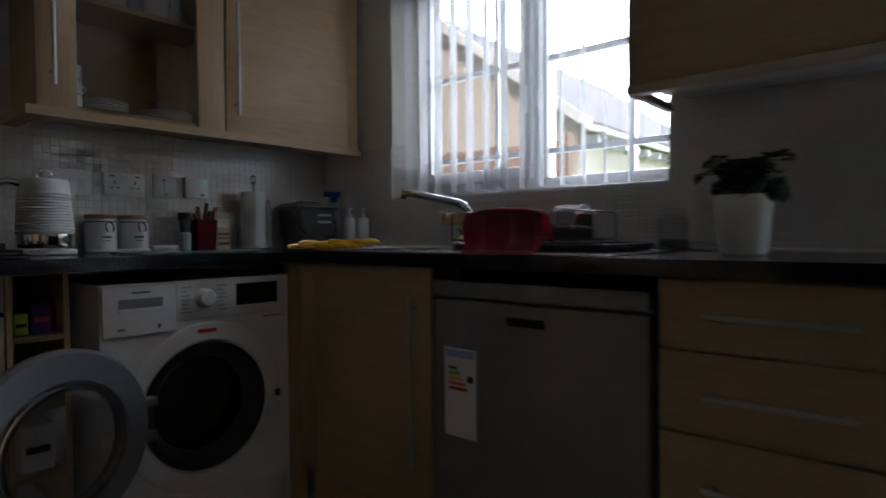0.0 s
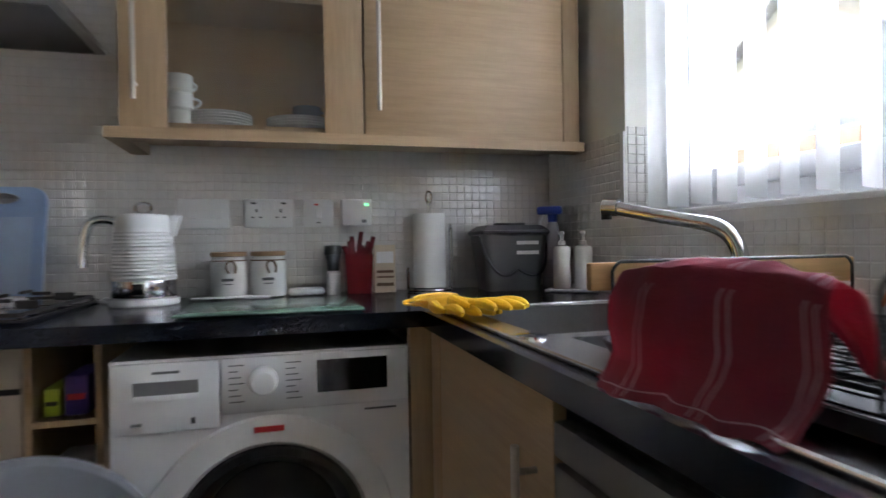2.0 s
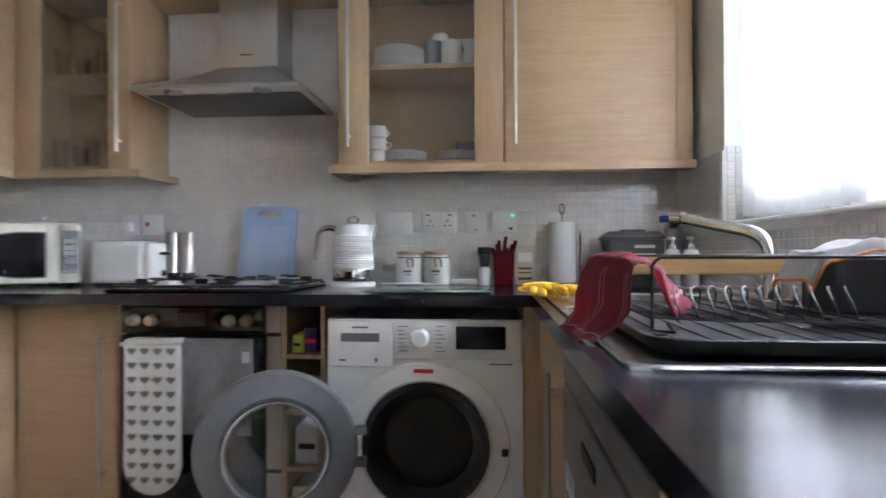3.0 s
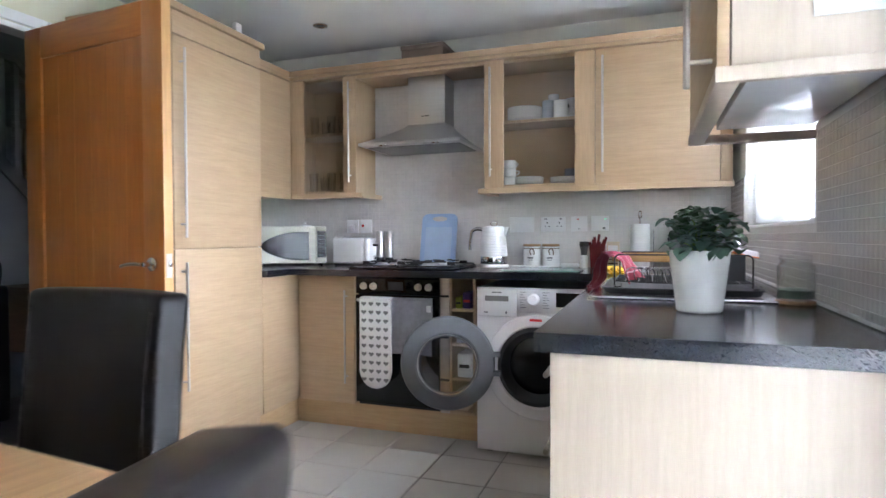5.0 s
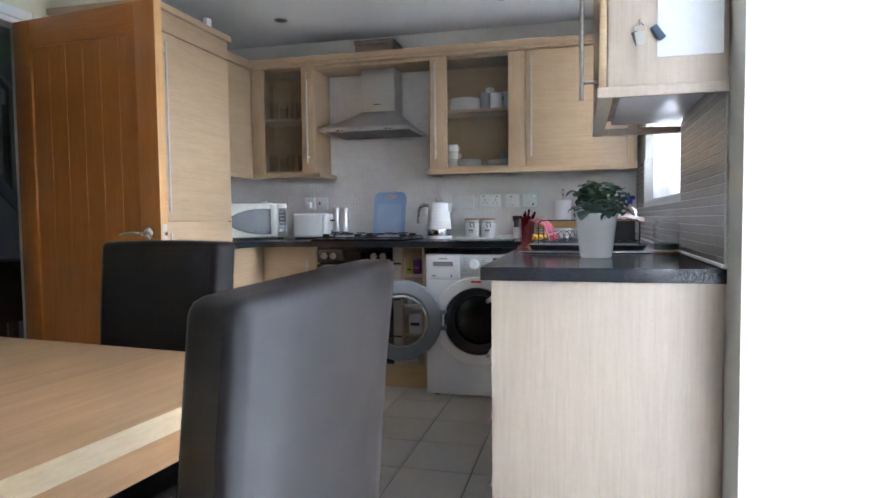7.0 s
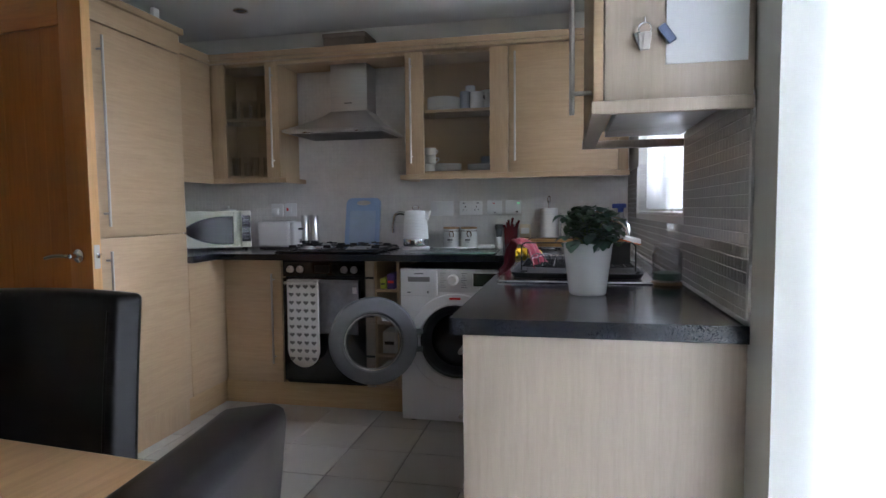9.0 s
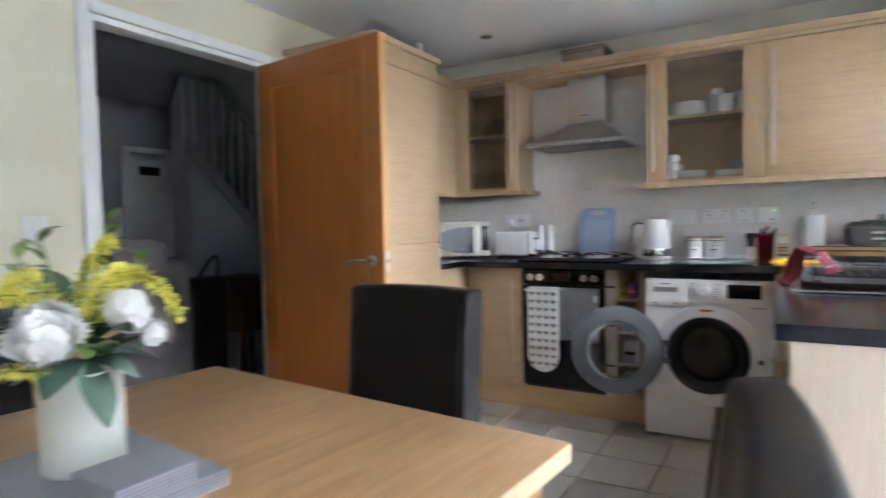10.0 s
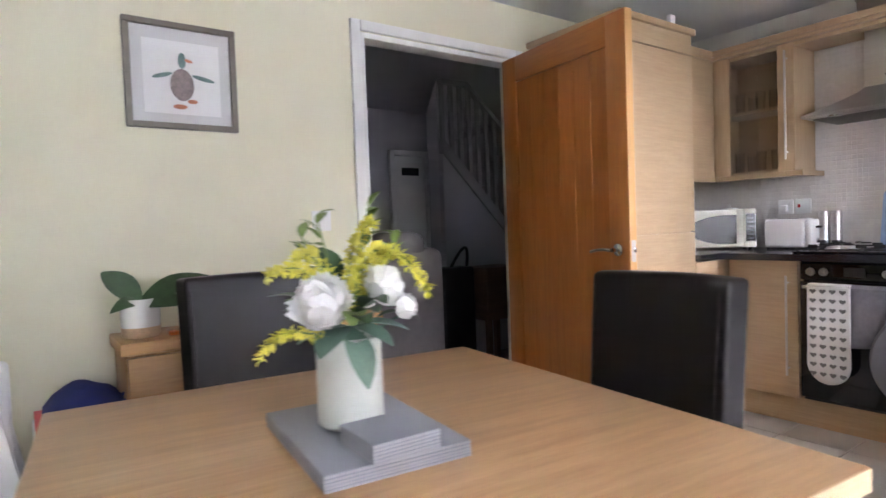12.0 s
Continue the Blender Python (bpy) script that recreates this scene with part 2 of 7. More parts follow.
CARD = plain("cream_card", (0.62, 0.52, 0.38), 0.8, var=0.06, bumps=0.1)
RED = plain("red_print", (0.65, 0.03, 0.03), 0.4, bumps=0.0)
GREENP = plain("green_print", (0.02, 0.35, 0.1), 0.4, bumps=0.0)
PURPLE = plain("purple_card", (0.06, 0.03, 0.2), 0.6, bumps=0.05)
LIME = plain("lime_card", (0.4, 0.5, 0.05), 0.6, bumps=0.05)
GLASSC = pane("clear_glass")
GLASSD = pane("cabinet_glass", (0.95, 0.95, 0.94), 0.03)
TUMBLER = pane("tumbler_glass", (0.97, 0.98, 0.98), 0.03)
GREENGL = plain("frosted_green_glass", (0.12, 0.2, 0.15), 0.12, var=0.4, scale=14, bumps=0.02)
BOWL = pane("door_bowl_glass", (0.86, 0.87, 0.88), 0.03)
LED = glow("green_led", (0.1, 1.0, 0.25), 3.0)
BRICKM = plain("brick_wall_far", (0.58, 0.5, 0.43), 0.9, var=0.12, scale=30, bumps=0.4, fine=60)
RENDERM = plain("cream_render_far", (0.62, 0.56, 0.42), 0.9, var=0.05, scale=3, bumps=0.3)
ROOFM = plain("roof_tiles_far", (0.12, 0.1, 0.09), 0.8, var=0.2, scale=20, bumps=0.5)
FENCEM = wood("weathered_fence", (0.2, 0.12, 0.08), (0.32, 0.2, 0.13), (20, 20, 2), rough=0.8)
PAVEM = plain("pale_concrete", (0.5, 0.49, 0.47), 0.9, var=0.15, scale=4, bumps=0.4)
GRASSM = plain("lawn", (0.06, 0.1, 0.03), 0.95, var=0.3, scale=6, bumps=0.6)


# ---- helpers for shapes ----
def B():
    return bmesh.new()


def part(name, bm, mat, parent=None, label="", smooth=35):
    bmesh.ops.recalc_face_normals(bm, faces=bm.faces)
    me = bpy.data.meshes.new(name)
    bm.to_mesh(me)
    bm.free()
    me.materials.append(mat)
    if smooth:
        me.polygons.foreach_set("use_smooth", [True] * len(me.polygons))
        me.set_sharp_from_angle(angle=radians(smooth))
    ob = new(name, me)
    if parent:
        ob.parent = parent
    if label:
        ob["label"] = label
    return ob


def thing(name, label, category, x=0.0, y=0.0, z=0.0, rz=0.0, group="", kind=""):
    ob = new(name)
    ob.empty_display_size = 0.05
    ob.matrix_world = pose(x, y, z, 0, 0, rz)
    return tagged(ob, label, category, group, kind)


def structure(name, bm, mat, label, category):
    return tagged(part(name, bm, mat), label, category, kind="structure")


def box(bm, x0, x1, y0, y1, z0, z1, bev=0.0, seg=2):
    vs = [bm.verts.new((x, y, z)) for x in (x0, x1) for y in (y0, y1) for z in (z0, z1)]
    fs = [bm.faces.new([vs[i] for i in f]) for f in ((0, 1, 3, 2), (4, 6, 7, 5), (0, 4, 5, 1), (2, 3, 7, 6), (0, 2, 6, 4), (1, 5, 7, 3))]
    if bev:
        es = {e for f in fs for e in f.edges}
        bmesh.ops.bevel(bm, geom=list(es), offset=bev, segments=seg, profile=0.5, affect="EDGES")
    return bm


def prism(bm, pts, a0, a1, axis="z"):
    """A closed outline of 2D points pushed from a0 to a1 along an axis."""
    def place(u, v, a):
        return {"z": (u, v, a), "y": (u, a, v), "x": (a, u, v)}[axis]
    lo = [bm.verts.new(place(u, v, a0)) for u, v in pts]
    hi = [bm.verts.new(place(u, v, a1)) for u, v in pts]
    n = len(pts)
    bm.faces.new(lo)
    bm.faces.new(hi[::-1])
    for i in range(n):
        bm.faces.new((lo[i], hi[i], hi[(i + 1) % n], lo[(i + 1) % n]))
    return bm


def frustum(bm, r0, z0, r1, z1):
    """Between two rectangles (x0, x1, y0, y1) at two heights."""
    a = [bm.verts.new((x, y, z0)) for x, y in ((r0[0], r0[2]), (r0[1], r0[2]), (r0[1], r0[3]), (r0[0], r0[3]))]
    b = [bm.verts.new((x, y, z1)) for x, y in ((r1[0], r1[2]), (r1[1], r1[2]), (r1[1], r1[3]), (r1[0], r1[3]))]
    bm.faces.new(a), bm.faces.new(b[::-1])
    for i in range(4):
        bm.faces.new((a[i], b[i], b[(i + 1) % 4], a[(i + 1) % 4]))
    return bm


def lathe(bm, prof, seg=28, c=(0, 0, 0), axis="z"):
    rings = []
    for r, h in prof:
        ring = []
        for i in range(seg):
            a = 2 * math.pi * i / seg
            u, v = r * math.cos(a), r * math.sin(a)
            p = {"z": (u, v, h), "y": (u, h, v), "x": (h, u, v)}[axis]
            ring.append(bm.verts.new((c[0] + p[0], c[1] + p[1], c[2] + p[2])))
        rings.append(ring)
    for a, b in zip(rings, rings[1:]):
        for i in range(seg):
            bm.faces.new((a[i], a[(i + 1) % seg], b[(i + 1) % seg], b[i]))
    for ring, (r, _) in ((rings[0], prof[0]), (rings[-1], prof[-1])):
        if r > 0:
            try:
                bm.faces.new(ring)
            except ValueError:
                pass
    return bm


def ring_band(bm, prof, seg=40, c=(0, 0, 0), axis="y"):
    """A closed profile turned round an axis: a torus of any section."""
    rings = []
    for r, h in prof:
        rings.append([bm.verts.new((c[0] + r * math.cos(t), c[1] + h, c[2] + r * math.sin(t)) if axis == "y" else (c[0] + r * math.cos(t), c[1] + r * math.sin(t), c[2] + h))
                      for t in (2 * math.pi * i / seg for i in range(seg))])
    n = len(rings)
    for k in range(n):
        a, b = rings[k], rings[(k + 1) % n]
        for i in range(seg):
            bm.faces.new((a[i], a[(i + 1) % seg], b[(i + 1) % seg], b[i]))
    return bm


def tube(bm, pts, r, seg=8, caps=True):
    pts = [Vector(p) for p in pts]
    rings, up = [], None
    for i, p in enumerate(pts):
        d = (pts[min(i + 1, len(pts) - 1)] - pts[max(i - 1, 0)]).normalized()
        if up is None:
            up = Vector((0, 0, 1)) if abs(d.z) < 0.9 else Vector((1, 0, 0))
        s = d.cross(up).normalized()
        up = s.cross(d).normalized()
        rr = r[i] if isinstance(r, (list, tuple)) else r
        rings.append([bm.verts.new(p + rr * (math.cos(2 * math.pi * k / seg) * s + math.sin(2 * math.pi * k / seg) * up)) for k in range(seg)])
    for a, b in zip(rings, rings[1:]):
        for k in range(seg):
            bm.faces.new((a[k], a[(k + 1) % seg], b[(k + 1) % seg], b[k]))
    if caps:
        bm.faces.new(rings[0]), bm.faces.new(rings[-1][::-1])
    return bm


def arc(p0, p1, p2, n=8):
    """Points on the curve from p0 to p2 drawn towards p1."""
    p0, p1, p2 = Vector(p0), Vector(p1), Vector(p2)
    return [(1 - t) ** 2 * p0 + 2 * t * (1 - t) * p1 + t * t * p2 for t in (i / n for i in range(n + 1))]


def sheet(bm, fn, nu, nv, thick=0.0):
    g = [[bm.verts.new(fn(u / nu, v / nv)) for v in range(nv + 1)] for u in range(nu + 1)]
    fs = [bm.faces.new((g[u][v], g[u + 1][v], g[u + 1][v + 1], g[u][v + 1])) for u in range(nu) for v in range(nv)]
    if thick:
        bmesh.ops.solidify(bm, geom=fs, thickness=thick)
    return bm


def blob(bm, c, r, seg=10, rings=7):
    m = Matrix.Translation(c) @ Matrix.Diagonal((*r, 1))
    bmesh.ops.create_uvsphere(bm, u_segments=seg, v_segments=rings, radius=1.0, matrix=m)
    return bm


def holed_plate(bm, x0, x1, z0, z1, cx, cz, r, y0, y1, n=64):
    """An upright plate with a round hole through it."""
    angs = sorted([2 * math.pi * i / n for i in range(n)] + [math.atan2(z - cz, x - cx) % (2 * math.pi) for x in (x0, x1) for z in (z0, z1)])
    def edge(a):
        dx, dz = math.cos(a), math.sin(a)
        k = min(((x1 if dx > 0 else x0) - cx) / dx if abs(dx) > 1e-9 else 9, ((z1 if dz > 0 else z0) - cz) / dz if abs(dz) > 1e-9 else 9)
        return cx + k * dx, cz + k * dz
    loops = []
    for y in (y0, y1):
        loops.append([bm.verts.new((cx + r * math.cos(a), y, cz + r * math.sin(a))) for a in angs])
        loops.append([bm.verts.new((edge(a)[0], y, edge(a)[1])) for a in angs])
    m = len(angs)
    for i in range(m):
        j = (i + 1) % m
        fi, fo, bi, bo = loops
        bm.faces.new((fi[i], fi[j], fo[j], fo[i]))
        bm.faces.new((bi[i], bo[i], bo[j], bi[j]))
        bm.faces.new((fi[i], bi[i], bi[j], fi[j]))
        bm.faces.new((fo[i], fo[j], bo[j], bo[i]))
    return bm


def bar_handle(parent, p0, p1, out, r=0.006, name="handle"):
    """A round bar on two posts; out: the way from the door to the bar."""
    p0, p1, o = Vector(p0), Vector(p1), Vector(out)
    bm = B()
    tube(bm, [p0 + o, p1 + o], r, 10)
    d = (p1 - p0)
    for k in (0.07, 0.93):
        tube(bm, [p0 + d * k, p0 + d * k + o], r * 0.8, 8)
    return part(name, bm, BAR, parent, "brushed nickel bar handle")


# ---- the room: walls, ceiling, openings ----
XE, YN, XW, YS, ZC = 1.235, 0.585, -1.735, -5.4, 2.312
structure("floor", box(B(), XW - 0.1, XE + 0.3, YS, YN, -0.12, -0.008), GROUT_F, "pale ceramic tiled kitchen floor with dark grout", "floor")
structure("wall_north", box(B(), XW - 0.12, XE + 0.3, YN, YN + 0.12, -0.1, 2.6), KWALL, "off-white kitchen wall behind the hob", "wall")
bm = B()
WY0, WY1, WZ0, WZ1 = -1.085, 0.12, 1.13, 2.14
PY0, PY1, PZ1 = -3.75, -1.9, 2.08
for a in ((WY1, YN, -0.1, 2.6), (WY0, WY1, -0.1, WZ0), (WY0, WY1, WZ1, 2.6), (PY1, WY0, -0.1, 2.6), (PY0, PY1, PZ1, 2.6), (YS, PY0, -0.1, 2.6)):
    box(bm, XE, XE + 0.3, *a)
structure("wall_east", bm, KWALL, "cream painted outer wall with window and patio door", "wall")
DY0, DY1, DZ1 = -1.9, -0.95, 2.02
bm = B()
for a in ((YS, DY0, -0.1, 2.6), (DY0, DY1, DZ1, 2.6), (DY1, YN, -0.1, 2.6)):
    box(bm, XW - 0.09, XW, *a)
structure("wall_west", bm, CREAM, "pale yellow painted wall with a doorway", "wall")
structure("wall_south", box(B(), XW - 0.12, XE + 0.3, YS - 0.12, YS, -0.1, 2.6), CREAM, "pale yellow painted end wall", "wall")
structure("ceiling", box(B(), XW - 0.12, XE + 0.3, YS - 0.12, YN + 0.12, ZC, ZC + 0.15), CEIL, "white painted plaster ceiling", "ceiling")
# door casing
dc = thing("door_casing", "white gloss painted door lining and architrave", "door frame", kind="structure")
bm = B()
box(bm, XW, XW + 0.018, DY0 - 0.05, DY0 - 0.002, 0, DZ1 + 0.05, 0.004)
part("architrave", bm, GLOSSW, dc)
part("architrave", box(B(), XW, XW + 0.018, DY1 + 0.002, DY1 + 0.05, 0, DZ1 + 0.05, 0.004), GLOSSW, dc)
part("architrave", box(B(), XW, XW + 0.018, DY0, DY1, DZ1 + 0.002, DZ1 + 0.05, 0.004), GLOSSW, dc)
for ya, yb in ((DY0, DY0 + 0.025), (DY1 - 0.025, DY1)):
    part("jamb", box(B(), XW - 0.095, XW + 0.002, ya, yb, 0, DZ1, 0.003), GLOSSW, dc)
part("head", box(B(), XW - 0.095, XW + 0.002, DY0 + 0.026, DY1 - 0.026, DZ1 - 0.025, DZ1, 0.003), GLOSSW, dc)
structure("baseboard", box(B(), XW, XW + 0.016, YS, DY0 - 0.055, 0, 0.12, 0.004), GLOSSW, "white gloss skirting board", "skirting board")

# open oak door
hx, hy, fx, fy = -1.715, -1.06, -0.865, -1.155
ang = math.degrees(math.atan2(fy - hy, fx - hx))
W = math.hypot(fx - hx, fy - hy)
od = thing("door_1", "varnished oak boarded door standing open into the kitchen", "door", hx, hy, 0.01, ang, kind="structure")
T = 0.04
part("stile", box(B(), 0, 0.11, 0, T, 0, 1.98, 0.003), W_OAK, od)
part("stile", box(B(), W - 0.11, W, 0, T, 0, 1.98, 0.003), W_OAK, od)
W_OAKR = wood("varnished_oak_rail", (0.3, 0.085, 0.014), (0.44, 0.148, 0.028), (1.2, 18, 18), rough=0.35, contrast=0.85)
part("rail", box(B(), 0.111, W - 0.111, 0, T, 1.85, 1.98, 0.003), W_OAKR, od)
part("rail", box(B(), 0.111, W - 0.111, 0, T, 0, 0.2, 0.003), W_OAKR, od)
nb = 6
pw = (W - 0.222) / nb
for i in range(nb):
    part("board", box(B(), 0.111 + i * pw, 0.111 + (i + 1) * pw - 0.0005, 0.010, 0.030, 0.2, 1.85, 0.0013, 1), W_OAK, od)
part("lock_edge", box(B(), W, W + 0.002, 0.001, T - 0.001, 0.001, 1.979), W_OAK_EDGE, od, "paler oak lock edge")
for yy, s in ((-0.001, -1), (T + 0.001, 1)):
    hd = part("rose", lathe(B(), [(0, 0), (0.026, 0), (0.026, 0.007 * s), (0.02, 0.011 * s), (0, 0.011 * s)], 24, (W - 0.06, yy, 0.99), "y"), CHROME, od, "round chrome handle rose")
    bm = B()
    tube(bm, [(W - 0.06, yy, 0.99), (W - 0.06, yy + 0.04 * s, 0.99)], 0.009, 10)
    tube(bm, arc((W - 0.06, yy + 0.045 * s, 0.99), (W - 0.12, yy + 0.05 * s, 0.998), (W - 0.18, yy + 0.042 * s, 0.982), 8), 0.0085, 10)
    part("lever_handle", bm, CHROME, od, "polished chrome lever handle")
part("latch_plate", box(B(), W + 0.002, W + 0.004, 0.008, 0.032, 0.94, 1.03), BAR, od)
part("latch", box(B(), W + 0.004, W + 0.013, 0.014, 0.026, 0.98, 0.998, 0.002), CHROME, od)

# window in the east wall
wx = XE + 0.16
w1 = thing("window_1", "white plastic framed kitchen window with glazing bars", "window", kind="structure")


def frame_bars(parent, y0, y1, z0, z1, t, x0, x1, name):
    part(name, box(B(), x0, x1, y0, y1, z0, z0 + t, 0.006), UPVC, parent)
    part(name, box(B(), x0, x1, y0, y1, z1 - t, z1, 0.006), UPVC, parent)
    part(name, box(B(), x0, x1, y0, y0 + t, z0 + t, z1 - t, 0.006), UPVC, parent)
    part(name, box(B(), x0, x1, y1 - t, y1, z0 + t, z1 - t, 0.006), UPVC, parent)


frame_bars(w1, WY0, WY1, WZ0 + 0.012, WZ1, 0.055, wx, wx + 0.07, "window_frame")
part("mullion", box(B(), wx, wx + 0.07, -0.565, -0.505, WZ0 + 0.067, WZ1 - 0.055, 0.006), UPVC, w1)
frame_bars(w1, -0.505, WY1 - 0.055, WZ0 + 0.067, WZ1 - 0.055, 0.05, wx - 0.02, wx + 0.05, "sash")
for y0, y1, t in ((-0.455, 0.015, 0.0), (-1.03, -0.565, 0.0)):
    p = part("pane", box(B(), wx + 0.02, wx + 0.026, y0, y1, WZ0 + 0.07, WZ1 - 0.06), GLASSC, w1)
    p.visible_shadow = False
for y0, y1 in ((-0.455, 0.015), (-1.03, -0.565)):
    part("glazing_bar", box(B(), wx + 0.012, wx + 0.034, (y0 + y1) / 2 - 0.11, (y0 + y1) / 2 - 0.09, WZ0 + 0.067, WZ1 - 0.055), UPVC, w1)
    for z in (1.3, 1.66):
        part("glazing_bar", box(B(), wx + 0.011, wx + 0.035, y0, y1, z - 0.01, z + 0.01), UPVC, w1)
part("window_sill", box(B(), XE + 0.002, wx, WY0, WY1, WZ0, WZ0 + 0.012, 0.004), UPVC, w1, "white tiled window sill")
part("window_handle", box(B(), wx - 0.045, wx - 0.02, -0.49, -0.47, 1.45, 1.56, 0.005), UPVC, w1)

# patio door
p1 = thing("door_2", "white plastic framed glazed patio doors", "patio door", kind="structure")
px = XE + 0.2
frame_bars(p1, PY0, PY1, 0.0, PZ1, 0.06, px, px + 0.07, "frame")
part("meeting_stile", box(B(), px, px + 0.07, -2.89, -2.79, 0.06, PZ1 - 0.06, 0.006), UPVC, p1)
for y0, y1 in ((PY0 + 0.06, -2.89), (-2.79, PY1 - 0.06)):
    p = part("pane", box(B(), px + 0.03, px + 0.036, y0, y1, 0.06, PZ1 - 0.06), GLASSC, p1)
    p.visible_shadow = False

# ---- kitchen units ----
def wall_unit_box(parent, x0, x1, y0, y1, z0, z1, t=0.018, shelf=None, open_side="-y"):
    """A hollow carcass open to the room; its back is against the wall."""
    part("side_panel", box(B(), x0, x0 + t, y0, y1, z0, z1, 0.001, 1), W_STILE, parent)
    part("side_panel", box(B(), x1 - t, x1, y0, y1, z0, z1, 0.001, 1), W_STILE, parent)
    part("base_panel", box(B(), x0 + t, x1 - t, y0, y1, z0, z0 + t), W_DOOR, parent)
    part("top_panel", box(B(), x0 + t, x1 - t, y0, y1, z1 - t, z1), W_DOOR, parent)
    part("back_panel", box(B(), x0 + t, x1 - t, y1 - 0.008, y1, z0 + t, z1 - t), W_DOOR, parent)
    if shelf:
        part("shelf", box(B(), x0 + t, x1 - t, y0 + 0.02, y1 - 0.008, shelf - 0.009, shelf + 0.009, 0.001, 1), W_DOOR, parent, "birch shelf")


def glass_door(parent, x0, x1, y0, z0, z1, s0, s1):
    """Two broad stiles with a pane between; s0, s1: the pane's edges."""
    d = part("door", box(B(), x0, s0, y0, y0 + 0.02, z0, z1, 0.002), W_STILE, parent, "birch door stile beside a glass panel")
    part("stile", box(B(), s1, x1, y0, y0 + 0.02, z0, z1, 0.002), W_STILE, d)
    g = part("pane", box(B(), s0, s1, y0 + 0.009, y0 + 0.013, z0, z1), GLASSD, d, "clear glass door panel")
    return d


ZB, ZT = 1.368, 2.072
# right glazed unit, north wall
gr = thing("wall_cabinet", "birch wall cabinet with a glass door and crockery inside", "wall cabinet", group="wall cabinets")
wall_unit_box(gr, -0.045, 0.552, 0.334, YN - 0.002, ZB, ZT, shelf=1.735)
d = glass_door(gr, -0.048, 0.551, 0.311, ZB, ZT, 0.062, 0.448)
bar_handle(gr, (-0.008, 0.311, 1.43), (-0.008, 0.311, 2.03), (0, -0.03, 0))
# right solid unit
sr = thing("wall_cabinet", "birch wall cabinet with a solid horizontal-grain door", "wall cabinet", group="wall cabinets")
part("carcass", box(B(), 0.553, 1.205, 0.334, YN - 0.002, ZB, ZT, 0.002), W_STILE, sr)
d = part("door", box(B(), 0.556, 1.148, 0.311, 0.332, ZB, ZT, 0.002), W_DOOR, sr)
part("filler_strip", box(B(), 1.151, 1.205, 0.313, 0.332, ZB, ZT, 0.002), W_STILE, sr)
bar_handle(d, (0.592, 0.311, 1.43), (0.592, 0.311, 2.03), (0, -0.03, 0))
# left glazed unit
gl = thing("wall_cabinet", "birch wall cabinet with a glass door and tumblers inside", "wall cabinet", group="wall cabinets")
wall_unit_box(gl, -1.309, -0.852, 0.334, YN - 0.002, ZB, ZT, shelf=1.735)
glass_door(gl, -1.309, -0.850, 0.311, ZB, ZT, -1.212, -0.936)
bar_handle(gl, (-0.884, 0.311, 1.43), (-0.884, 0.311, 2.03), (0, -0.03, 0))
# unit on the west wall
wl = thing("wall_cabinet", "birch wall cabinet beside the tall fridge unit", "wall cabinet", group="wall cabinets")
part("carcass", box(B(), XW + 0.002, -1.332, -0.232, YN - 0.002, ZB, ZT, 0.002), W_STILE, wl)
part("door", box(B(), -1.331, -1.311, -0.23, 0.309, ZB, ZT, 0.002), W_DOOR, wl)
# pelmets under and cornice over the units
for label, pts in (("birch pelmet rail under the wall cabinets", [(-0.079, 0.296), (1.21, 0.296), (1.21, 0.36), (-0.03, 0.36), (-0.03, YN - 0.002), (-0.079, YN - 0.002)]),
                   ("birch pelmet rail under the wall cabinets", [(-1.30, 0.298), (-0.805, 0.298), (-0.805, YN - 0.002), (-0.85, YN - 0.002), (-0.85, 0.36), (-1.34, 0.36), (-1.34, -0.23), (-1.296, -0.23)])):
    pm = structure("trim", prism(B(), pts, 1.338, ZB - 0.002), W_DOOR, label, "pelmet")
pm = B()
prism(pm, [(-1.29, 0.285), (1.225, 0.285), (1.225, YN - 0.002), (-1.29, YN - 0.002)], ZT + 0.002, ZT + 0.02)
prism(pm, [(-1.29, 0.275), (1.225, 0.275), (1.225, 0.30), (-1.29, 0.30)], ZT + 0.021, ZT + 0.056)
prism(pm, [(XW + 0.002, -0.23), (-1.292, -0.23), (-1.292, YN - 0.002), (XW + 0.002, YN - 0.002)], ZT + 0.002, ZT + 0.02)
prism(pm, [(-1.312, -0.23), (-1.29, -0.23), (-1.29, 0.275), (-1.312, 0.275)], ZT + 0.021, ZT + 0.056)
structure("trim", pm, W_DOOR, "birch cornice running along the cabinet tops", "cornice")
structure("trim", box(box(B(), -0.85, -0.047, 0.311, 0.33, 2.052, ZT, 0.002), -0.85, -0.047, 0.3305, YN - 0.008, 2.056, 2.071), W_DOOR, "birch bridging panel above the cooker hood", "cabinet panel")

# tall fridge unit
fr = thing("fridge_cabinet", "tall birch fridge freezer housing with two doors", "fridge cabinet")
FX = -1.122
part("carcass", box(B(), XW + 0.002, FX - 0.022, -0.84, -0.235, 0.0, 2.09, 0.002), W_STILE, fr)
for z0, z1 in ((0.15, 1.046), (1.052, 1.985), (1.991, 2.09)):
    dd = part("door", box(B(), FX - 0.02, FX, -0.838, -0.237, z0, z1, 0.0025), W_DOOR, fr)
    if z1 < 1.99:
        bar_handle(dd, (FX, -0.80, 1.1 if z0 > 1 else 0.42), (FX, -0.80, 1.93 if z0 > 1 else 0.99), (0.03, 0, 0))
part("cornice", box(B(), XW + 0.002, FX + 0.015, -0.86, -0.215, 2.092, 2.125, 0.004), W_DOOR, fr)
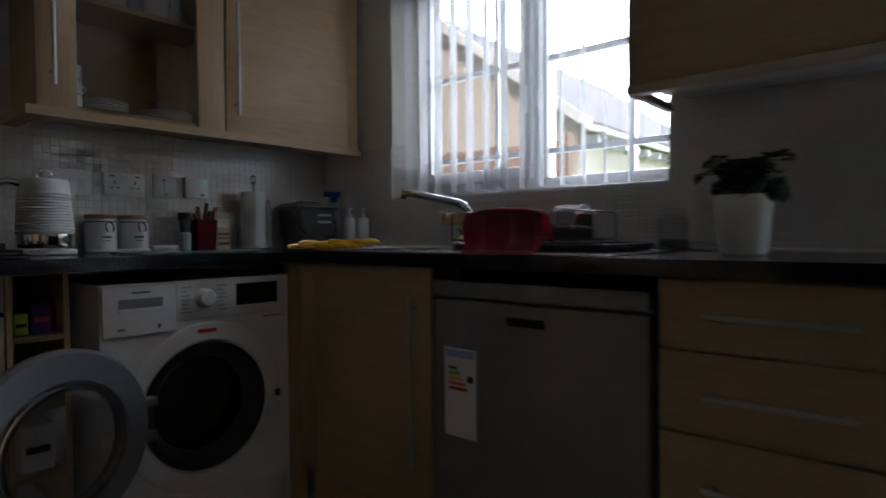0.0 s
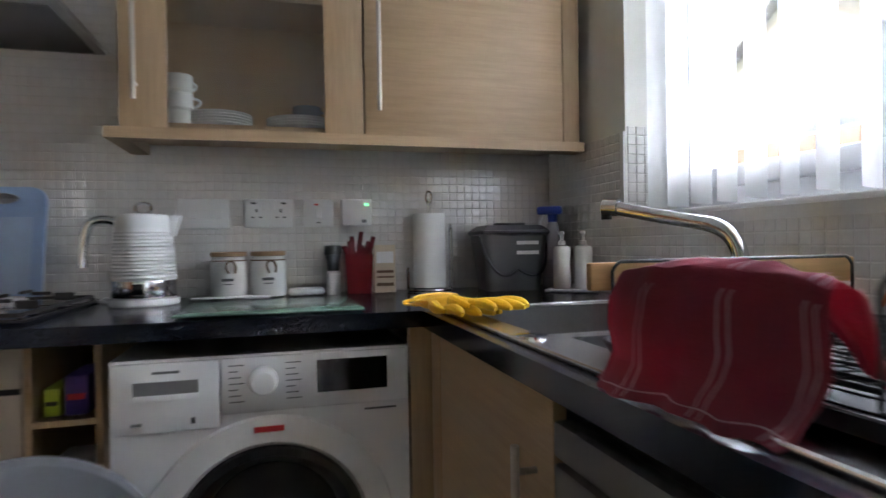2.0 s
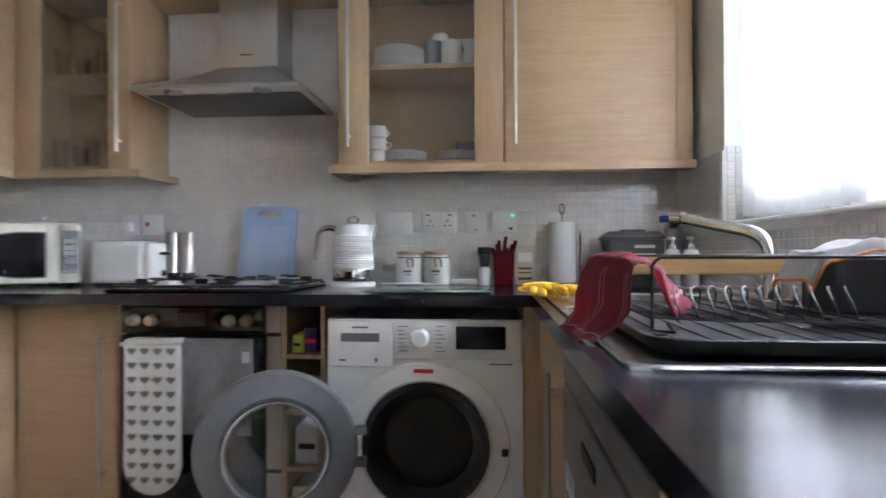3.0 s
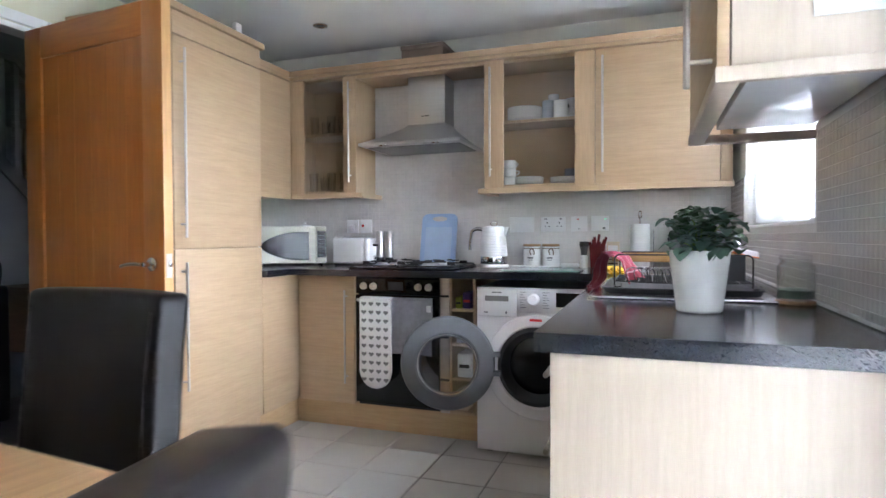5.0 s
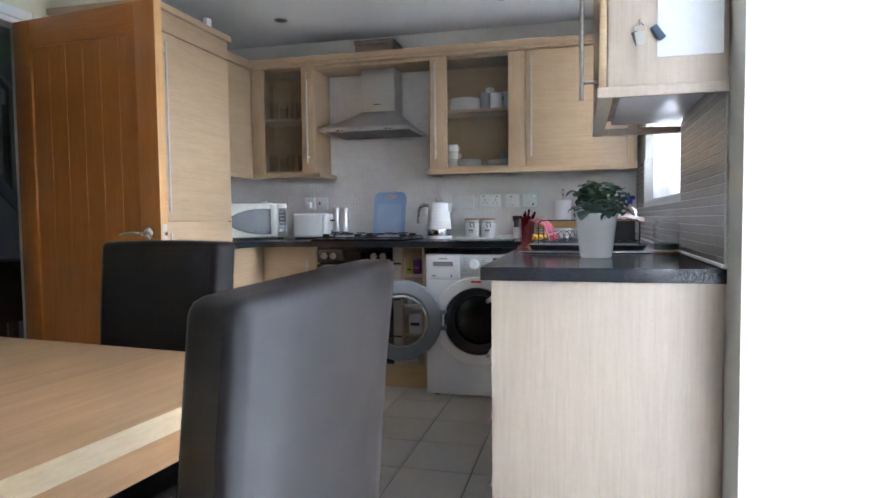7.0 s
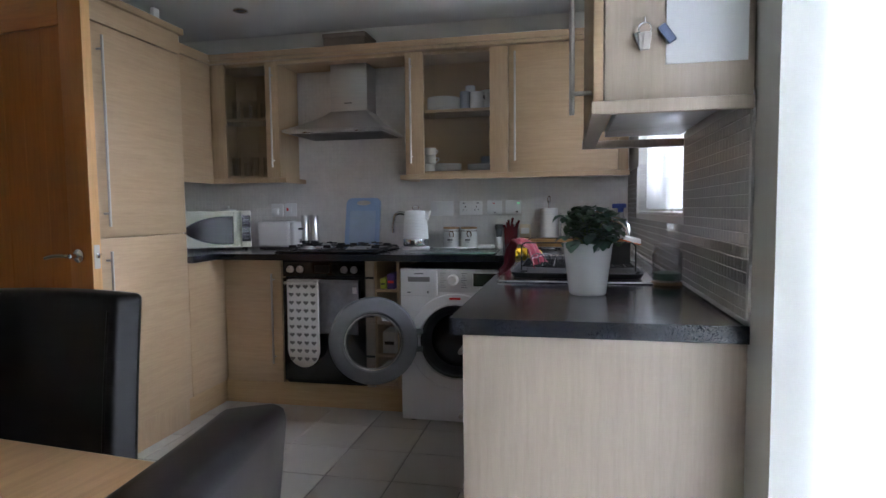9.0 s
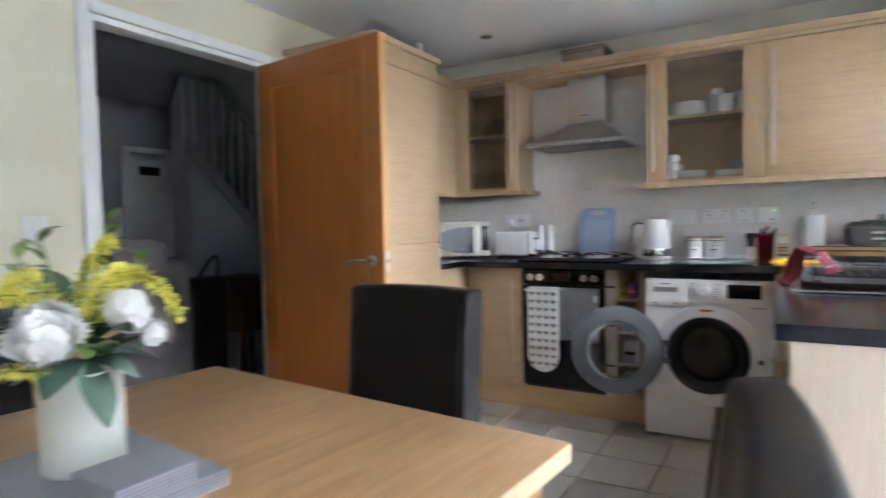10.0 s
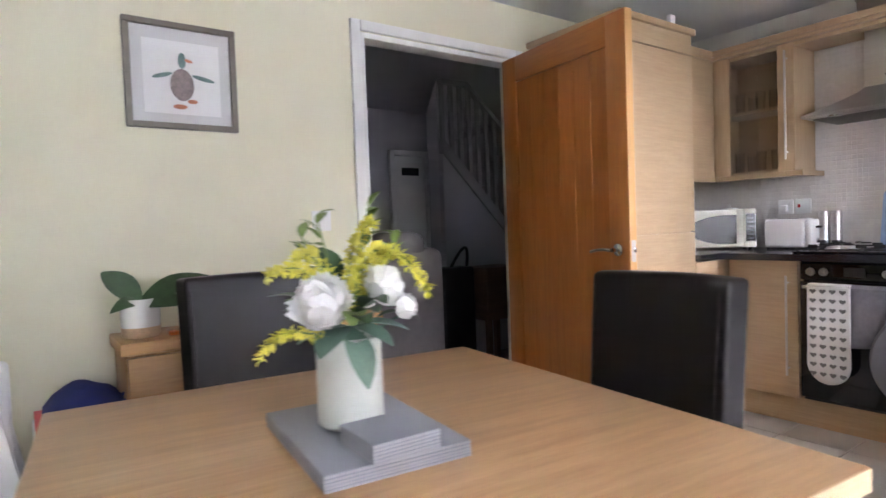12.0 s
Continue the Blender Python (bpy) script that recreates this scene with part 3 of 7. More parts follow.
part("plinth", box(B(), XW + 0.002, FX - 0.05, -0.84, -0.235, 0.0, 0.148), W_PLINTH, fr)

# base units of the west and north runs
bw = thing("base_cabinet", "birch base cabinet in the corner by the fridge", "base cabinet", group="base cabinets")
part("carcass", box(B(), XW + 0.002, FX - 0.022, -0.234, YN - 0.002, 0.15, 0.885, 0.002), W_STILE, bw)
part("door", box(B(), FX - 0.02, FX, -0.232, 0.095, 0.15, 0.88, 0.002), W_DOOR, bw)
YB = 0.1
bc = thing("base_cabinet", "narrow birch base cabinet beside the oven", "base cabinet", group="base cabinets")
part("carcass", box(B(), -1.10, -0.752, YB + 0.022, YN - 0.002, 0.15, 0.885, 0.002), W_STILE, bc)
dd = part("door", box(B(), -1.118, -0.754, YB, YB + 0.02, 0.15, 0.88, 0.002), W_DOOR, bc)
bar_handle(dd, (-0.80, YB, 0.27), (-0.80, YB, 0.8), (0, -0.03, 0))
pl = B()
box(pl, -1.17, -0.03, 0.15, 0.17, 0.0, 0.147)
box(pl, FX - 0.06, FX - 0.04, -0.235, 0.149, 0.0, 0.147)
structure("trim", pl, W_PLINTH, "orange-brown wooden plinth under the base cabinets", "plinth")

# oven
ov = thing("oven", "black built-in oven with a glass door and chrome knobs", "oven", -0.49, YB - 0.005, 0.15)
part("body", box(B(), -0.245, 0.245, 0.022, 0.48, 0.0, 0.72, 0.003), BLACKM, ov)
part("control_panel", box(B(), -0.25, 0.25, 0.0, 0.02, 0.632, 0.735, 0.004), BLACKG, ov)
dd = part("door", box(B(), -0.25, 0.25, -0.005, 0.018, 0.02, 0.625, 0.004), BLACKG, ov, "black glass oven door")
part("handle", tube(tube(tube(B(), [(-0.22, -0.045, 0.6), (0.22, -0.045, 0.6)], 0.008), [(-0.2, -0.005, 0.6), (-0.2, -0.045, 0.6)], 0.006), [(0.2, -0.005, 0.6), (0.2, -0.045, 0.6)], 0.006), BAR, dd)
for x in (-0.2, -0.14, 0.13, 0.19):
    part("knob", lathe(B(), [(0.021, 0), (0.02, -0.008), (0.016, -0.012), (0.015, -0.024), (0, -0.025)], 20, (x, 0, 0.675), "y"), BAR, ov)
part("clock_display", box(B(), -0.05, 0.04, -0.0015, 0.0, 0.655, 0.7), BLACKM, ov)
# filler post with dark hinge marks
fp = thing("filler_panel", "pale upright filler panel between the oven and rack", "cabinet panel")
part("panel", box(B(), -0.236, -0.186, YB, YB + 0.02, 0.15, 0.885, 0.002), W_END, fp)
for z in (0.33, 0.56, 0.78):
    part("clip", box(B(), -0.236, -0.186, YB - 0.003, YB - 0.0005, z - 0.006, z + 0.006), BLACKM, fp)
# open rack unit
rk = thing("open_rack_unit", "narrow open birch rack unit with packets on its shelves", "shelf unit")
for x in (-0.182, -0.052):
    part("side_panel", box(B(), x, x + 0.014, YB, YN - 0.01, 0.15, 0.885, 0.001, 1), W_STILE, rk)
for z in (0.15, 0.33, 0.515, 0.70, 0.874):
    part("shelf", box(B(), -0.168, -0.052, YB + 0.001, YN - 0.01, z, z + 0.014, 0.001, 1), W_DOOR, rk)
part("back_panel", box(B(), -0.168, -0.052, YN - 0.02, YN - 0.012, 0.164, 0.874), W_DOOR, rk)
for nm, lab, mat, x0, x1, z0, z1 in (("packet", "lime green packet on the rack shelf", LIME, -0.16, -0.125, 0.714, 0.775), ("packet", "purple carton on the rack shelf", PURPLE, -0.12, -0.072, 0.714, 0.80),
                               ("packet", "white packet on the rack shelf", PAPER, -0.155, -0.085, 0.529, 0.61), ("packet", "white paper bag on the rack shelf", PAPER, -0.15, -0.07, 0.344, 0.47), ("packet", "cream packet on the rack shelf", CARD, -0.16, -0.09, 0.164, 0.27)):
    pk = thing(nm, lab, "packet", (x0 + x1) / 2, YB + 0.03, z0)
    w = (x1 - x0) / 2
    part("body", box(B(), -w, w, 0, 0.14, 0, z1 - z0, 0.006), mat, pk)
    part("label_bar", box(B(), -w * 0.7, w * 0.7, -0.0012, 0, (z1 - z0) * 0.4, (z1 - z0) * 0.55), BLACKM if mat is not PURPLE else RED, pk)

# washing machine
wm = thing("washing_machine", "white front-loading washing machine with its door open", "washing machine", 0.0, 0.0, 0.0)
CX, CZ, CR = 0.303, 0.455, 0.185
bm = holed_plate(B(), 0.0, 0.598, 0.02, 0.845, CX, CZ, CR - 0.005, 0.0, 0.03)
part("front_panel", bm, ENAMEL, wm)
bm = B()
box(bm, 0.0, 0.02, 0.031, 0.55, 0.02, 0.845)
box(bm, 0.578, 0.598, 0.031, 0.55, 0.02, 0.845)
box(bm, 0.02, 0.578, 0.031, 0.55, 0.825, 0.845)
box(bm, 0.02, 0.578, 0.53, 0.55, 0.02, 0.825)
box(bm, 0.02, 0.578, 0.031, 0.53, 0.02, 0.04)
part("cabinet", bm, ENAMEL, wm)
for x in (0.05, 0.55):
    part("foot", lathe(B(), [(0.02, 0.0), (0.02, 0.02)], 12, (x, 0.06, 0)), BLACKM, wm)
bm = ring_band(B(), [(CR + 0.012, 0.0), (CR + 0.008, -0.012), (CR - 0.008, -0.01), (CR - 0.03, 0.02), (CR - 0.04, 0.05), (CR - 0.02, 0.06), (CR - 0.004, 0.03)], 56, (CX, 0, CZ))
part("door_seal", bm, RUBBER, wm, "dark grey rubber door seal")
part("drum", lathe(B(), [(CR - 0.035, 0.05), (0.235, 0.1), (0.235, 0.42), (0.05, 0.44), (0, 0.43)], 40, (CX, 0, CZ), "y"), DRUM, wm, "steel drum coloured near-black for its inner shade")
for k in range(3):
    a = radians(90 + 120 * k)
    part("drum_paddle", box(B(), CX + 0.2 * math.cos(a) - 0.02, CX + 0.2 * math.cos(a) + 0.02, 0.1, 0.4, CZ + 0.2 * math.sin(a) - 0.02, CZ + 0.2 * math.sin(a) + 0.02, 0.012), DGREY, wm)
bm = blob(B(), (0, 0, 0), (0.12, 0.1, 0.055), 22, 14)
for v in bm.verts:
    v.co *= 1 + 0.22 * noise.noise(v.co * 16)
    v.co += Vector((CX - 0.03, 0.2, CZ - 0.165))
tagged(part("laundry", bm, plain("olive_cloth", (0.2, 0.19, 0.05), 0.95, var=0.25, bumps=0.5, fine=300)), "crumpled olive cloth lying in the washing machine drum", "laundry")
bm = ring_band(B(), [(CR + 0.075, 0.0), (CR + 0.07, -0.006), (CR + 0.02, -0.008), (CR + 0.013, 0.0)], 64, (CX, 0, CZ))
part("door_surround", bm, ENAMEL, wm, "raised white ring round the opening")
dr = part("detergent_drawer", box(B(), 0.004, 0.205, -0.012, 0.0, 0.70, 0.84, 0.005), ENAMEL, wm)
part("drawer_recess", box(B(), 0.045, 0.165, -0.0135, -0.0125, 0.765, 0.803, 0.0004, 1), SILVERP, dr)
part("drawer_lip", box(B(), 0.045, 0.165, -0.016, -0.0136, 0.765, 0.777, 0.001), ENAMEL, dr)
part("maker_mark", box(B(), 0.08, 0.13, -0.0132, -0.0122, 0.818, 0.823), GPLAST, dr)
part("drawer_mark", box(B(), 0.04, 0.06, -0.0132, -0.0122, 0.717, 0.723), GPLAST, dr)
part("drawer_mark", box(B(), 0.15, 0.158, -0.0132, -0.0122, 0.715, 0.727), GPLAST, dr)
part("control_panel", box(B(), 0.207, 0.594, -0.008, 0.0, 0.725, 0.84, 0.004), ENAMEL, wm)
kn = part("program_knob", lathe(B(), [(0.03, -0.008), (0.03, -0.018), (0.026, -0.036), (0.022, -0.04), (0, -0.04)], 28, (0.29, 0, 0.79), "y"), ENAMEL, wm, "white round program knob")
for k in range(7):
    for x, w in ((0.222, 0.03), (0.335, 0.032)):
        part("program_mark", box(B(), x, x + w - 0.006 * (k % 3), -0.0092, -0.0082, 0.748 + k * 0.0125, 0.7502 + k * 0.0125), GPLAST, wm)
part("display", box(B(), 0.399, 0.549, -0.0095, -0.0082, 0.756, 0.825), BLACKG, wm, "black display window")
part("model_mark", box(B(), 0.50, 0.57, -0.0015, 0.0, 0.708, 0.712), GPLAST, wm)
part("energy_sticker", box(B(), 0.27, 0.33, -0.0095, -0.008, CZ + CR + 0.042, CZ + CR + 0.054), RED, wm, "red sticker strip")
part("lock_catch", box(B(), 0.536, 0.556, -0.012, -0.001, 0.435, 0.457, 0.002), BLACKM, wm)
part("service_flap", box(B(), 0.42, 0.58, -0.002, 0.0, 0.06, 0.16, 0.001), ENAMEL, wm)
# its open door, swung round to the left
dh = Matrix.Translation((0.125, -0.02, CZ + 0.012)) @ Matrix.Rotation(radians(15), 4, "Z")
bm = ring_band(B(), [(0.236, 0.0), (0.237, -0.016), (0.228, -0.03), (0.2, -0.036), (0.163, -0.04), (0.152, -0.03), (0.15, 0.0)], 64, (-0.262, 0.0, 0.0))
bm.transform(dh)
wd = part("door", bm, GPLAST, wm, "grey plastic porthole door")
bm = lathe(B(), [(0.1495, -0.012), (0.146, -0.05), (0.124, -0.085), (0.076, -0.105), (0, -0.108)], 44, (-0.262, 0, 0), "y")
bm.transform(dh)
part("glass_bowl", bm, BOWL, wd, "clear glass bowl of the porthole")
for z in (-0.06, 0.035):
    bm = box(B(), -0.06, 0.0, -0.03, 0.004, z, z + 0.025, 0.004)
    bm.transform(dh)
    part("hinge", bm, GPLAST, wd)
bm = ring_band(B(), [(0.154, -0.041), (0.151, -0.047), (0.140, -0.046), (0.142, -0.04)], 50, (-0.262, 0, 0))
bm.transform(dh)
part("chrome_trim", bm, CHROME, wd)

# east run: corner, sink cabinet, dishwasher, drawers
EX = 0.652
ec = thing("base_cabinet", "birch corner post and sink cabinet under the window", "base cabinet", group="base cabinets")
part("carcass", box(B(), EX + 0.022, 1.23, -0.615, YN - 0.02, 0.15, 0.70, 0.002), W_STILE, ec)
part("corner_post", box(B(), 0.604, 0.672, 0.0, 0.03, 0.0, 0.885, 0.002), W_STILE, ec)
part("corner_post", box(B(), EX, EX + 0.02, -0.075, -0.001, 0.15, 0.88, 0.002), W_STILE, ec)
dd = part("door", box(B(), EX, EX + 0.02, -0.612, -0.078, 0.15, 0.88, 0.002), W_DOOR, ec)
bar_handle(dd, (EX, -0.56, 0.3), (EX, -0.56, 0.8), (-0.03, 0, 0))
dw = thing("dishwasher", "silver freestanding dishwasher with an energy label", "dishwasher", EX - 0.006, -0.935, 0.0)
part("body", box(B(), 0.03, 0.57, -0.31, 0.31, 0.04, 0.845, 0.003), SILVERP, dw)
part("control_strip", box(B(), 0.0, 0.028, -0.312, 0.312, 0.805, 0.85, 0.006), SILVERP, dw)
dd = part("door", box(B(), 0.0, 0.028, -0.312, 0.312, 0.12, 0.798, 0.006), SILVERP, dw)
part("grip", box(B(), -0.004, -0.0005, -0.055, 0.055, 0.742, 0.764, 0.0015), BLACKM, dd, "black recessed grip")
lb = part("energy_label", box(B(), -0.001, 0.0, 0.155, 0.265, 0.42, 0.665), PAPER, dd, "paper energy label")
part("label_head", box(B(), -0.002, -0.0012, 0.16, 0.26, 0.64, 0.66), BLUEP, lb)
for k, (m_, w) in enumerate(((GREENP, 0.03), (LIME, 0.04), (YELLOW, 0.05), (ORANGE, 0.06), (RED, 0.065))):
    part("label_arrow", box(B(), -0.002, -0.0012, 0.25 - w, 0.25, 0.605 - k * 0.014, 0.614 - k * 0.014), m_, lb)
part("label_mark", box(B(), -0.002, -0.0012, 0.165, 0.185, 0.575, 0.592), BLACKM, lb)
part("kickboard", box(B(), 0.05, 0.07, -0.31, 0.31, 0.0, 0.11), DGREY, dw)
dg = thing("drawer_unit", "birch drawer unit at the end of the worktop", "drawer unit")
part("carcass", box(B(), EX + 0.022, 1.23, -1.745, -1.262, 0.15, 0.885, 0.002), W_STILE, dg)
for z0, z1 in ((0.735, 0.88), (0.56, 0.73), (0.36, 0.555), (0.15, 0.355)):
    dd = part("drawer", box(B(), EX, EX + 0.02, -1.743, -1.264, z0, z1, 0.0025), W_DOOR, dg)
    bar_handle(dd, (EX, -1.62, (z0 + z1) / 2), (EX, -1.36, (z0 + z1) / 2), (-0.03, 0, 0))
part("end_panel", box(B(), EX + 0.003, 1.232, -1.767, -1.746, 0.0, 0.885, 0.002), W_END, dg, "pale vertical-grain end panel")
structure("trim", box(B(), EX + 0.05, EX + 0.07, -1.745, -0.001, 0.0, 0.147), W_PLINTH, "wooden plinth under the sink run", "plinth")

# worktop with the sink cut out
def cells(bm, xs, ys, keep, z0, z1):
    """A slab made of the kept cells of a grid."""
    vt = {}
    def v(i, j, z):
        return vt.setdefault((i, j, z), bm.verts.new((xs[i], ys[j], z)) if (i, j, z) not in vt else None)
    n, m = len(xs) - 1, len(ys) - 1
    def on(i, j):
        return 0 <= i < n and 0 <= j < m and keep(0.5 * (xs[i] + xs[i + 1]), 0.5 * (ys[j] + ys[j + 1]))
    for i in range(n):
        for j in range(m):
            if not on(i, j):
                continue
            bm.faces.new([v(a, b, z1) for a, b in ((i, j), (i + 1, j), (i + 1, j + 1), (i, j + 1))])
            bm.faces.new([v(a, b, z0) for a, b in ((i, j), (i, j + 1), (i + 1, j + 1), (i + 1, j))])
            for (a, b), (c, d_), di, dj in (((i, j), (i + 1, j), 0, -1), ((i + 1, j), (i + 1, j + 1), 1, 0), ((i + 1, j + 1), (i, j + 1), 0, 1), ((i, j + 1), (i, j), -1, 0)):
                if not on(i + di, j + dj):
                    bm.faces.new((v(a, b, z0), v(c, d_, z0), v(c, d_, z1), v(a, b, z1)))
    return bm


WZ = 0.922
SX0, SX1, SY0, SY1 = 0.658, 1.16, -1.137, -0.05


def in_sink(x, y):
    return SX0 + 0.02 < x < SX1 - 0.02 and SY0 + 0.02 < y < SY1 - 0.02


wt = thing("worktop", "black speckled glossy laminate worktop with rounded edges", "worktop")
for nm, xs, ys, front in (("back_run", [XW + 0.001, XE - 0.001], [-0.03, YN - 0.001], (1, -0.03)),
                          ("sink_run", [0.626, SX0 + 0.02, SX1 - 0.02, XE - 0.001], [-1.772, SY0 + 0.02, SY1 - 0.02, -0.0304], (0, 0.626)),
                          ("corner_run", [XW + 0.001, -1.092], [-0.234, -0.0304], (0, -1.092))):
    bm = cells(B(), xs, ys, lambda x, y: not in_sink(x, y), 0.886, WZ)
    es = [e for e in bm.edges if all(abs(v.co.z - WZ) < 1e-4 and (abs(v.co[front[0]] - front[1]) < 1e-4 or abs(v.co.y + 1.772) < 1e-4) for v in e.verts) and abs(e.calc_face_angle(0)) > 1]
    bmesh.ops.bevel(bm, geom=es, offset=0.011, segments=4, profile=0.5, affect="EDGES")
    part(nm, bm, WORKTOP, wt)
structure("trim", box(B(), XE - 0.012, XE - 0.003, -1.772, YN - 0.004, WZ + 0.001, WZ + 0.012, 0.003), PAPER, "white sealant bead along the worktop", "sealant")

# sink
sk = thing("kitchen_sink", "stainless steel inset sink with one and a half bowls and drainer", "sink")
BOWLS = ((SX0 + 0.05, SX1 - 0.09, -0.46, -0.10, 0.15), (SX0 + 0.08, SX1 - 0.11, -0.66, -0.50, 0.1))
xs = sorted({SX0, SX1, *(b[0] for b in BOWLS), *(b[1] for b in BOWLS)})
ys = sorted({SY0, SY1, *(b[2] for b in BOWLS), *(b[3] for b in BOWLS)})
bm = cells(B(), xs, ys, lambda x, y: not any(b[0] < x < b[1] and b[2] < y < b[3] for b in BOWLS), WZ + 0.0005, WZ + 0.005)
part("rim_plate", bm, SINKM, sk)
for b in BOWLS:
    bm = B()
    z0, z1 = WZ - b[4], WZ + 0.004
    frustum(bm, (b[0] + 0.015, b[1] - 0.015, b[2] + 0.015, b[3] - 0.015), z0, (b[0], b[1], b[2], b[3]), z1)
    top = [f for f in bm.faces if all(abs(v.co.z - z1) < 1e-5 for v in f.verts)]
    bmesh.ops.delete(bm, geom=top, context="FACES_ONLY")
    es = [e for e in bm.edges if len(e.link_faces) == 2]
    bmesh.ops.bevel(bm, geom=es, offset=0.03, segments=4, profile=0.5, affect="EDGES")
    bo = part("bowl", bm, BOWLM, sk, "steel bowl coloured darker for its inner shade")
    part("waste", lathe(B(), [(0.035, z0 + 0.001), (0.035, z0 + 0.004), (0.028, z0 + 0.003), (0, z0 + 0.002)], 20, ((b[0] + b[1]) / 2, (b[2] + b[3]) / 2, 0)), CHROME, bo)
for k in range(7):
    x = SX0 + 0.08 + k * 0.05
    part("drainer_rib", box(B(), x, x + 0.012, -1.06, -0.72, WZ + 0.0051, WZ + 0.008, 0.0012, 1), SINKM, sk)
# Round edge added along the steel so that it catches a bright highlight.
rim = [(SX0 + 0.03, SY0), (SX1 - 0.03, SY0), (SX1 - 0.009, SY0 + 0.009), (SX1, SY0 + 0.03), (SX1, SY1 - 0.03), (SX1 - 0.009, SY1 - 0.009), (SX1 - 0.03, SY1), (SX0 + 0.03, SY1), (SX0 + 0.009, SY1 - 0.009), (SX0, SY1 - 0.03), (SX0, SY0 + 0.03), (SX0 + 0.009, SY0 + 0.009), (SX0 + 0.03, SY0)]
part("highlight_edge", tube(B(), [(x, y, WZ + 0.0035) for x, y in rim], 0.0042, 10), SINKM, sk, "round steel edge added to catch a highlight")
part("overflow_plug", lathe(B(), [(0.025, WZ + 0.0051), (0.024, WZ + 0.009), (0, WZ + 0.01)], 18, (SX0 + 0.025, -0.48, 0)), CHROME, sk)

# cooker hood
hd = thing("cooker_hood", "stainless steel chimney cooker hood above the hob", "cooker hood", -0.443, YN - 0.002, 1.61)
part("rim", box(B(), -0.305, 0.305, -0.435, 0.0, 0.008, 0.02, 0.002), STEEL, hd)
bm = B()
loops = []
for k in range(9):
    t = k / 8
    u = 1 - (1 - t) ** 1.25
    loops.append([bm.verts.new((x, y, 0.021 + 0.139 * t)) for x, y in ((-0.305 + 0.2 * u, -0.435 + 0.26 * u), (0.305 - 0.175 * u, -0.435 + 0.26 * u), (0.305 - 0.175 * u, 0), (-0.305 + 0.2 * u, 0))])
for la, lb in zip(loops, loops[1:]):
    for i in range(4):
        bm.faces.new((la[i], la[(i + 1) % 4], lb[(i + 1) % 4], lb[i]))
bm.faces.new(loops[0])
bm.faces.new(loops[-1])
part("canopy", bm, STEEL, hd, "sloped brushed steel canopy")
ch = part("chimney", box(B(), -0.105, 0.13, -0.175, 0.0, 0.161, 0.444, 0.003), STEEL, hd)
part("maker_mark", box(B(), -0.018, 0.032, -0.1765, -0.1752, 0.205, 0.21), DGREY, ch)
part("filter", box(B(), -0.28, 0.28, -0.36, -0.03, 0.003, 0.0075, 0.001), FILTERM, hd, "grey mesh grease filter")
for x in (-0.16, 0.16):
    part("hood_lamp", lathe(B(), [(0.032, 0.0), (0.032, -0.006), (0.022, -0.008), (0, -0.004)], 20, (x, -0.4, 0.0075)), CHROME, hd)
bx = thing("cardboard_box", "flat brown box stored on top of the cabinets", "box", -0.425, 0.43, ZT + 0.0205)
part("carton", box(B(), -0.13, 0.13, -0.1, 0.1, 0, 0.1, 0.004), BOXB, bx)
part("lid", box(B(), -0.135, 0.135, -0.105, 0.105, 0.101, 0.125, 0.003), BOXB, bx)

# hob
BURNER = plain("cast_aluminium", (0.55, 0.55, 0.56), 0.32, 1.0, var=0.15, scale=30, bumps=0.1)
hb = thing("gas_hob", "black gas hob with cast pan supports set in the worktop", "hob", -0.445, 0.26, WZ)
part("plate", box(B(), -0.30, 0.30, -0.245, 0.245, 0.0005, 0.012, 0.004), BLACKG, hb)
for x, y, r in ((-0.155, 0.11, 0.045), (0.14, 0.11, 0.035), (-0.155, -0.11, 0.035), (0.14, -0.11, 0.05)):
    bn = part("burner", lathe(B(), [(r + 0.01, 0.012), (r + 0.008, 0.02), (r, 0.022), (r, 0.028), (r * 0.85, 0.0285)], 22, (x, y, 0)), BURNER, hb, "pale cast aluminium burner")
    part("burner_cap", lathe(B(), [(r * 0.84, 0.0287), (r * 0.86, 0.031), (r * 0.78, 0.0335), (0, 0.034)], 22, (x, y, 0)), BURNER, bn)
    part("burner_ring", lathe(B(), [(r + 0.024, 0.0122), (r + 0.022, 0.016), (r + 0.011, 0.016)], 22, (x, y, 0)), CHROME, bn)
for x0, x1 in ((-0.285, -0.01), (0.01, 0.285)):
    bm = B()
    xm = (x0 + x1) / 2
    for y in (-0.225, 0.225):
        box(bm, x0, x1, y - 0.004, y + 0.004, 0.016, 0.024, 0.002, 1)
    for x in (x0, x1):
        box(bm, x - 0.004, x + 0.004, -0.2205, 0.2205, 0.016, 0.024, 0.002, 1)
        for y in (-0.222, 0.0, 0.222):
            box(bm, x - 0.006, x + 0.006, y - 0.006, y + 0.006, 0.0122, 0.0155)
    for yc in (-0.11, 0.11):
        for s_ in (-1, 1):
            box(bm, xm + s_ * 0.035 - 0.045 * (s_ < 0), xm + s_ * 0.035 + 0.045 * (s_ > 0), yc - 0.004, yc + 0.004, 0.036, 0.044, 0.002, 1)
            box(bm, xm + s_ * 0.085 - 0.045 * (s_ < 0), xm + s_ * 0.085 + 0.045 * (s_ > 0), yc - 0.004, yc + 0.004, 0.022, 0.04, 0.002, 1)
            box(bm, xm - 0.004, xm + 0.004, yc + s_ * 0.035 - 0.07 * (s_ < 0), yc + s_ * 0.035 + 0.07 * (s_ > 0), 0.036, 0.044, 0.002, 1)
    part("pan_support", bm, BLACKM, hb, "black cast iron pan support")

